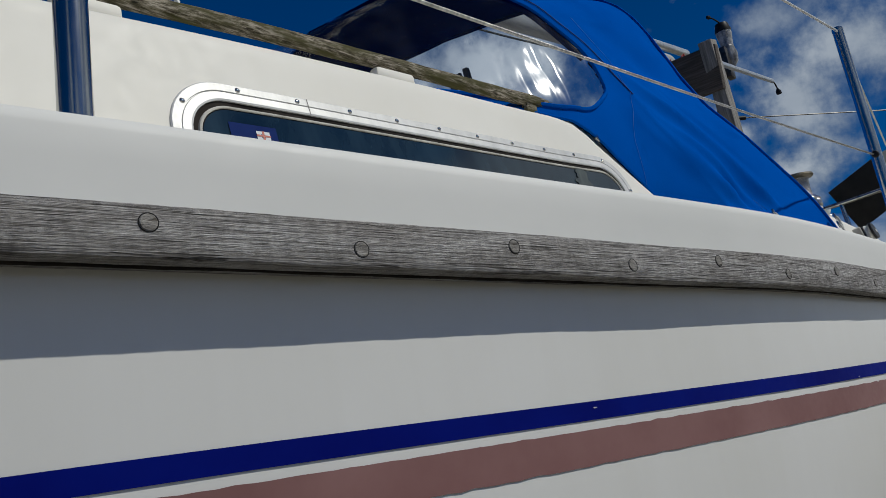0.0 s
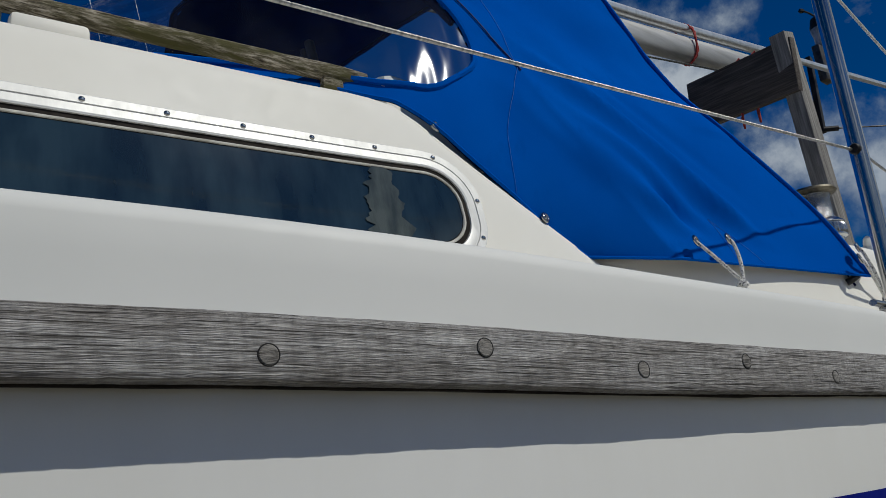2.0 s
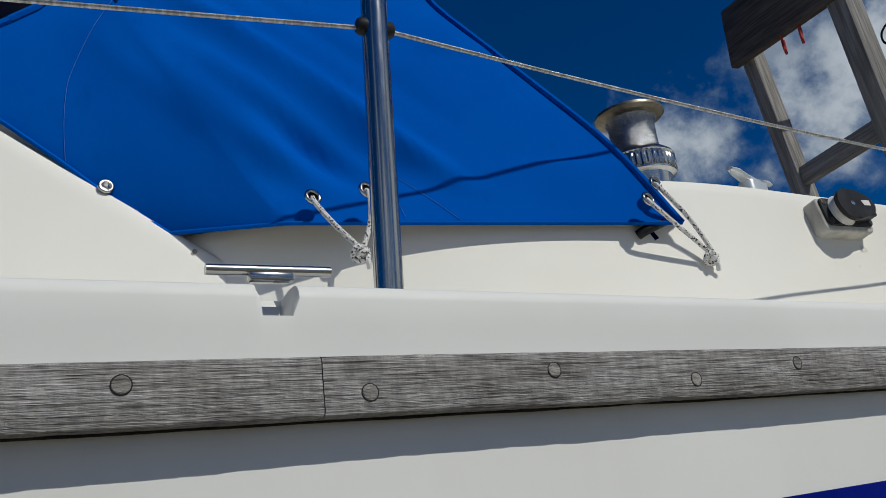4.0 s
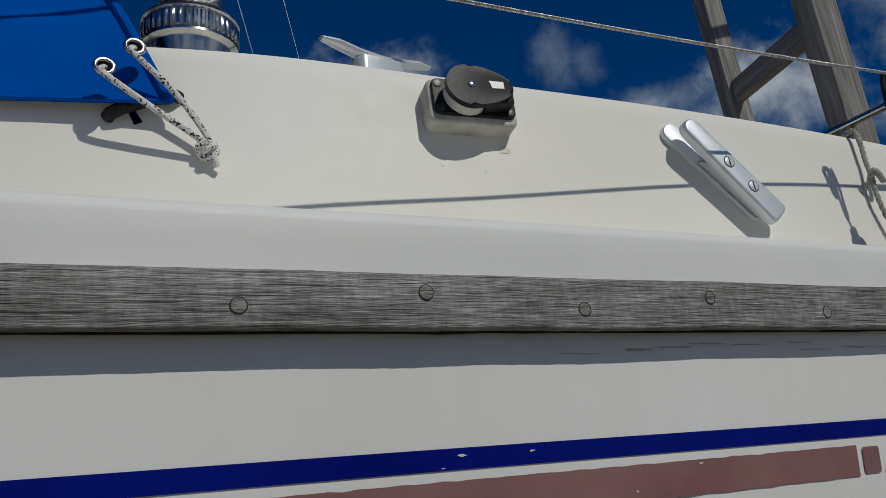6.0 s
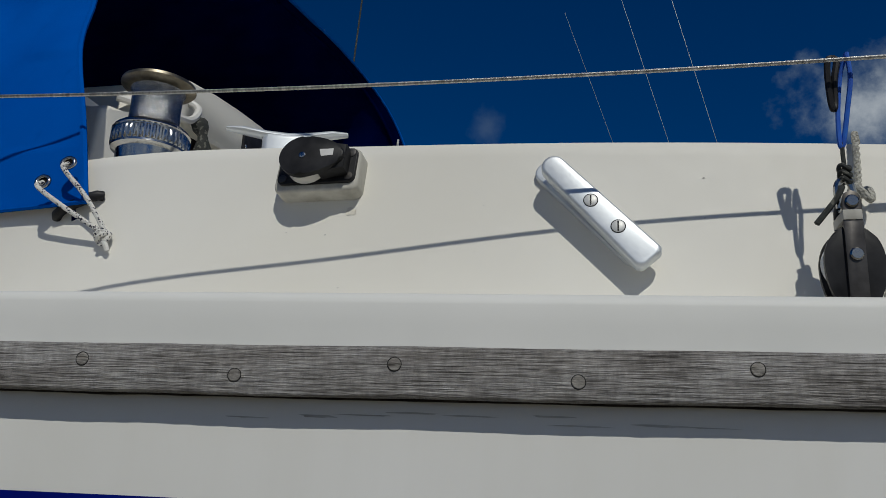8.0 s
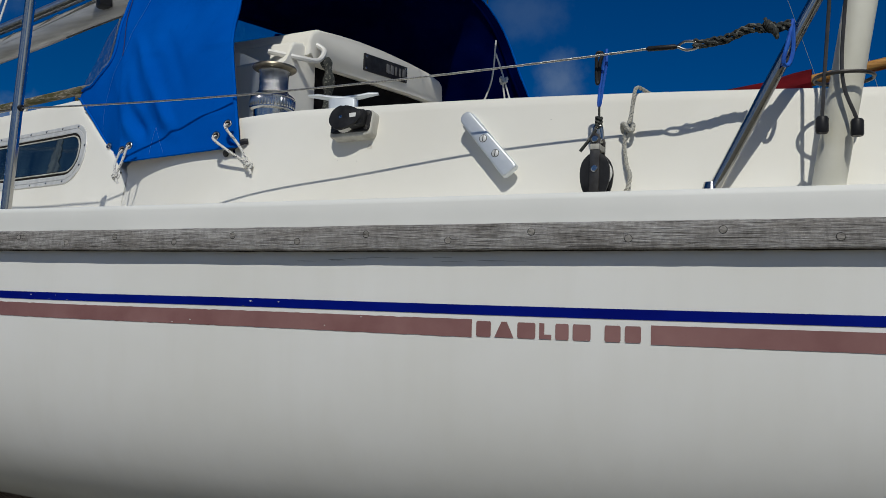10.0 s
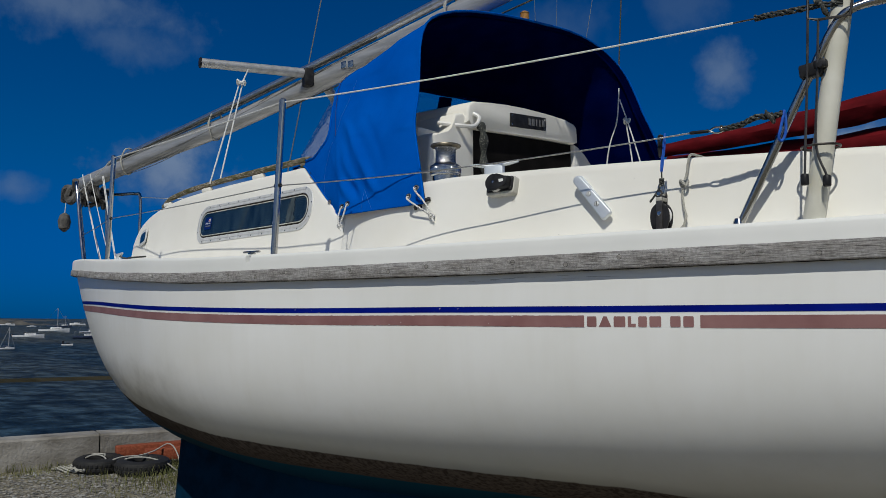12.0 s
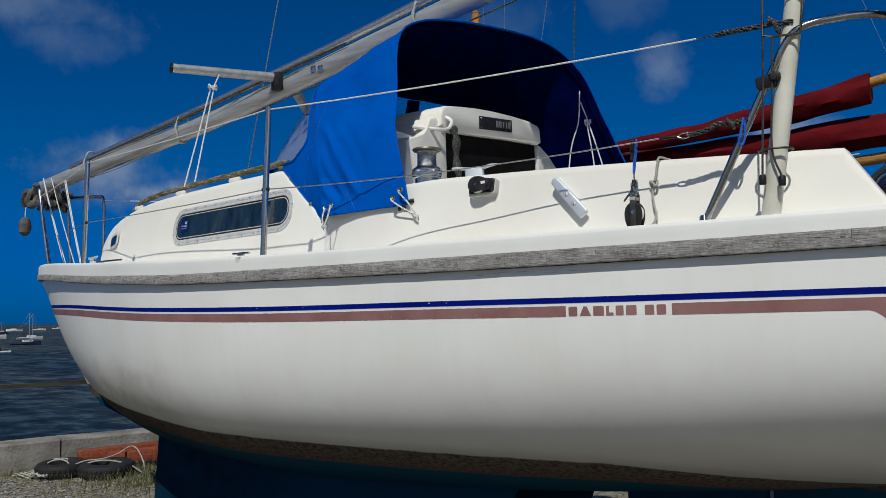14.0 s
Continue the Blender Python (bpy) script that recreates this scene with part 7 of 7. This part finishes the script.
wall = thing("sea_wall", "low weathered concrete sea wall in long cast sections", "sea wall", kind="structure", at=tuple(WA))
for k, (a0, a1) in enumerate(((-60, -21), (-20.98, -6.0), (-5.98, 0.62), (0.64, 7.2), (7.22, 21), (21.02, 60))):
    rows = []
    for a in stations(a0, a1, max(8, int((a1 - a0) / 0.35))):
        n1, n2 = 0.012 * noise.noise((a * 1.3, 2, 2)), 0.008 * noise.noise((a * 4, 6, 2))
        rows.append([P(a, 0.0 + n1, -0.15), P(a, 0.0 + n1 + n2, 0.22), P(a, 0.006 + n2, 0.355 + n2), P(a, 0.03, 0.380 + n1), P(a, 0.33, 0.382 + n2), P(a, 0.36, 0.35), P(a, 0.36, SEAZ - 0.4)])
    bm = grid(rows)
    for ring in (list(bm.verts)[:7], list(bm.verts)[-7:]):
        bm.faces.new(ring)
    at_home(part("wall_section", bm, CONCRETE, None, "", 0.5), wall)

def tyre(p, tilt, r=0.29):
    th = thing("old_tyre", "worn black rubber tyre lying beside the sea wall", "tyre", "tyres by the wall", at=p)
    prof = [(r * 0.60, 0.02), (r * 0.56, 0.045), (r * 0.62, 0.005), (r * 0.80, 0.0), (r * 0.95, 0.02), (r, 0.05), (r, 0.125), (r * 0.95, 0.155), (r * 0.80, 0.175), (r * 0.62, 0.170), (r * 0.56, 0.135)]
    m = pose(*p, tilt, tilt * 0.4, 20)
    bm = bmesh.new()
    rings = [[m @ Vector((q * math.cos(a), q * math.sin(a), z)) for a in [2 * math.pi * i / 36 for i in range(36)]] for q, z in prof[1:]]
    add_grid(bm, rings, close_v=True, close_u=True)
    at_home(part("casing", bm, RUBBER), th)
    bm = bmesh.new()
    for i in range(36):
        for z in (0.065, 0.11):
            add_box(bm, (0.012, 0.030, 0.032), m @ pose(0, 0, 0, 0, 0, i * 10 + (5 if z > .1 else 0)) @ Matrix.Translation((r + 0.001, 0, z)), 0.003, 1)
    at_home(part("tread", bm, RUBBER), th)
    return th


tyre((-8.06, 2.66, 0.0), 1.5)
tyre((-7.58, 2.94, 0.0), 1.5, 0.31)
for a, b, z in (((-8.13, 2.90), (-7.78, 3.86), 0.19), ((-7.90, 3.15), (-7.55, 3.98), 0.15)):
    th = thing("red_timber", "red-brown painted timber beam lying by the wall", "timber beam", "beams by the wall", at=(*a, 0))
    A, B = Vector((*a, z)), Vector((*b, z + 0.02))
    at_home(part("beam", box(((B - A).length, 0.16, 0.14), axes((A + B) / 2, B - A), 0.01), REDWOOD), th)
    at_home(part("end_band", box((0.05, 0.166, 0.146), axes(A.lerp(B, 0.6), B - A), 0.008), REDWOOD), th)
line = thing("tangled_rope", "tangle of pale rope over the tyres and gravel", "rope", at=(-8.0, 2.6, 0))
for run in (((-8.7, 2.35, 0.02), (-8.45, 2.40, 0.03), (-8.28, 2.50, 0.10), (-8.12, 2.58, 0.187), (-7.98, 2.66, 0.182), (-7.86, 2.70, 0.07), (-7.74, 2.74, 0.14), (-7.62, 2.82, 0.19), (-7.46, 2.95, 0.188), (-7.32, 3.10, 0.12), (-7.25, 3.22, 0.02), (-7.32, 3.40, 0.015)),
            ((-8.5, 2.30, 0.02), (-8.25, 2.36, 0.03), (-8.02, 2.40, 0.03), (-7.88, 2.56, 0.10), (-7.78, 2.76, 0.182), (-7.70, 2.95, 0.19), (-7.70, 3.15, 0.22), (-7.76, 3.36, 0.275), (-7.70, 3.42, 0.24), (-7.60, 3.44, 0.10), (-7.45, 3.36, 0.015)),
            ((-8.38, 2.62, 0.05), (-8.27, 2.66, 0.17), (-8.12, 2.74, 0.188), (-8.02, 2.70, 0.186))):
    at_home(part("strand", tube(catmull(run, 80), 0.0085, 6), ROPEG), line)
for k in range(5):
    c = Vector((-8.35 + 0.09 * k, 2.38 + 0.03 * (k % 2), 0.025 + 0.012 * k))
    at_home(part("loop", tube([c + Vector((0.16 * math.cos(t + k), 0.07 * math.sin(t + k * 2), 0.014 * math.sin(3 * t))) for t in [2 * math.pi * j / 30 for j in range(31)]], 0.010, 6), ROPEG), line)

# loose stones and grass where the ground is seen
rng = random.Random(7)
STONE = two_tone("loose_stone", (0.09, 0.085, 0.075), (0.34, 0.33, 0.30), 9, 0.9, bump=0.4, dist=0.004)
bm = bmesh.new()
for k in range(5200):
    x, y = rng.uniform(-8.5, -4.6), rng.uniform(1.3, 5.2)
    s = rng.uniform(0.008, 0.026)
    q = [(s * rng.uniform(.7, 1.3), 0, s * .3), (0, s * rng.uniform(.7, 1.3), s * .25), (-s * rng.uniform(.7, 1.2), 0.1 * s, s * .3), (0.1 * s, -s * rng.uniform(.7, 1.2), s * .25), (0, 0, s * rng.uniform(.5, .95)), (0, 0, -s * .3)]
    c, sn = math.cos(k), math.sin(k)
    v = [bm.verts.new((x + a * c - b * sn, y + a * sn + b * c, z)) for a, b, z in q]
    for i in range(4):
        bm.faces.new((v[i], v[(i + 1) % 4], v[4]))
        bm.faces.new((v[(i + 1) % 4], v[i], v[5]))
tagged(part("gravel", bm, STONE, smooth=0), "loose grey beach gravel", "gravel", kind="stuff")
GRASS = two_tone("dry_grass", (0.07, 0.085, 0.022), (0.20, 0.19, 0.065), 6, 0.8)
bm = bmesh.new()
for k in range(5200):
    if k % 2:
        p = P(rng.uniform(-6, 7), -abs(rng.gauss(0.05, 0.22)))
    else:
        p = Vector((rng.gauss(-6.9, 0.6), rng.gauss(3.3, 0.5), 0))
    h, a = rng.uniform(0.04, 0.15), rng.uniform(0, 6.28)
    d = Vector((math.cos(a), math.sin(a), 0))
    w = Vector((-d.y, d.x, 0)) * rng.uniform(0.002, 0.005)
    b0, b1 = p + d * h * 0.2 + Vector((0, 0, h * 0.6)), p + d * h * 0.6 + Vector((0, 0, h))
    v = [bm.verts.new(q) for q in (p - w, p + w, b0 + w * 0.7, b0 - w * 0.7, b1)]
    bm.faces.new(v[:4])
    bm.faces.new((v[3], v[2], v[4]))
tagged(part("grass", bm, GRASS, smooth=0), "sparse yellow-green grass tufts", "grass", kind="stuff")

# ---- moored boats and the far shore ----
def far_boat(x, y, length, turn, mast, look_="", hull=None):
    words = {"dinghy": "small grey dinghy with a black outboard moored out", "motor": "white motor boat moored out on the water", "": "white sailing yacht moored out on the water"}
    th = thing("moored_boat", words[look_], "boat", "boats on the moorings", at=(x, y, SEAZ))
    m = pose(x, y, SEAZ, 0, 0, turn)
    L_, bt = length, length * 0.16
    rows = []
    for k in range(9):
        f = k / 8
        xx = -L_ / 2 + L_ * f
        w = bt * (1 - max(0, (f - 0.45) / 0.55) ** 2) * (0.8 + 0.2 * min(1, f * 4))
        zt = length * (0.10 + 0.05 * f * f)
        rows.append([m @ Vector(p) for p in ((xx, -w * 0.6, -0.2), (xx, -w, zt * 0.5), (xx, -w, zt), (xx, 0, zt * 1.03), (xx, w, zt), (xx, w, zt * 0.5), (xx, w * 0.6, -0.2))])
    bmh = grid(rows)
    bmh.faces.new(list(bmh.verts)[:7])
    at_home(part("hull", bmh, hull or FARWHITE), th)
    if look_ == "dinghy":
        at_home(part("outboard", box((0.35, 0.40, 0.95), m @ Matrix.Translation((-L_ * 0.40, 0, 0.55)), 0.06), BLACK), th)
        at_home(part("thwart", box((0.5, bt * 1.2, 0.45), m @ Matrix.Translation((L_ * 0.05, 0, 0.42)), 0.04), BLACK), th)
        return
    at_home(part("cabin", box((L_ * 0.36, bt * 1.1, L_ * 0.075), m @ Matrix.Translation((L_ * 0.06, 0, L_ * 0.145)), L_ * 0.02), FARWHITE), th)
    at_home(part("cabin_window", box((L_ * 0.27, bt * 1.13, L_ * 0.022), m @ Matrix.Translation((L_ * 0.06, 0, L_ * 0.152)), 0.01), GLAZE), th)
    if look_ == "motor":
        at_home(part("outboard", box((0.5, 0.5, 0.9), m @ Matrix.Translation((-L_ * 0.51, 0, L_ * 0.09)), 0.06), BLACK), th)
        at_home(part("windscreen", prism([(-L_ * 0.06, -bt * 0.5), (L_ * 0.02, -bt * 0.5), (L_ * 0.02, bt * 0.5), (-L_ * 0.06, bt * 0.5)], m @ Matrix.Translation((-L_ * 0.04, 0, L_ * 0.178)), L_ * 0.045, 0.02), GLAZE), th)
    if mast:
        at_home(part("mast", tube([m @ Vector((L_ * 0.1, 0, L_ * 0.12)), m @ Vector((L_ * 0.1, 0, mast))], 0.09, 6), SPAR), th)
        at_home(part("boom", tube([m @ Vector((L_ * 0.1, 0, L_ * 0.24)), m @ Vector((-L_ * 0.3, 0, L_ * 0.25))], 0.14, 6), FARBLUE), th)
        for e in (0.5, -0.5):
            at_home(part("stay", tube([m @ Vector((L_ * e, 0, L_ * 0.14)), m @ Vector((L_ * 0.1, 0, mast))], 0.025, 4), SPAR), th)


for x, y, length, turn, mast, look_, dark in ((-170, 69, 2.6, 66, 4.4, "", 0), (-254, 110, 8.8, 64, 0, "motor", 0), (-611, 252, 9.5, 60, 0, "motor", 0), (-532, 234, 5.6, 70, 0, "motor", 0),
                                              (-348, 162, 12.0, 62, 10.5, "", 0), (-516, 247, 9.8, 55, 7.5, "", 1), (-652, 324, 12.0, 240, 0, "motor", 0), (-240, 121.5, 8.2, 60, 9.5, "", 1),
                                              (-313, 160.5, 9.0, 66, 10.0, "", 0), (-186, 89, 2.6, 40, 0, "dinghy", 0), (-682, 360, 10.0, 58, 0, "motor", 0), (-760, 420, 11.0, 70, 9.0, "", 0)):
    far_boat(x, y, length, turn, mast, look_, FARBLUE if dark else None)
# rocky islet off the shore
rows = []
for k in range(50):
    f = k / 49
    c = Vector((-690, 160, SEAZ)).lerp(Vector((-655, 306, SEAZ)), f)
    h = (7.5 - 6.0 * f ** 1.4 + 2.2 * noise.noise((k * 0.45, 2, 8)) + 1.4 * noise.noise((k * 1.3, 7, 8))) * min(1.0, (1 - f) * 7)
    rows.append([c + Vector((o * 9, 0, h * e + 0.8 * noise.noise((k * 0.9, o * 3, 4)))) for o, e in ((1.4, -0.2), (0.9, 0.35), (0.4, 0.7), (0.0, 1.0), (-0.6, 0.9), (-1.5, -0.2))])
tagged(part("islet", grid(rows), ROCK), "low brown rocky islet beyond the moorings", "islet", kind="structure")
rows = []
for k in range(60):
    a = radians(262 + 45 * k / 59)
    d = 1500 + 120 * noise.noise((k * .3, 0, 0))
    h = 0.35 * max(0.3, (10 + 9 * noise.noise((k * 0.21, 3, 1)) + 4 * noise.noise((k * 0.9, 5, 1))) * max(0.0, min(1, (k - 18) / 8)) * max(0.12, min(1, (46 - k) / 14)))
    rows.append([(d * math.sin(a), d * math.cos(a), SEAZ - 0.5), (d * 1.01 * math.sin(a), d * 1.01 * math.cos(a), SEAZ + h * 0.7), (d * 1.03 * math.sin(a), d * 1.03 * math.cos(a), SEAZ + h), (d * 1.1 * math.sin(a), d * 1.1 * math.cos(a), SEAZ - 0.5)])
tagged(part("far_shore", grid(rows), ROCK), "low dark rocky shore on the horizon", "far shore", kind="structure")
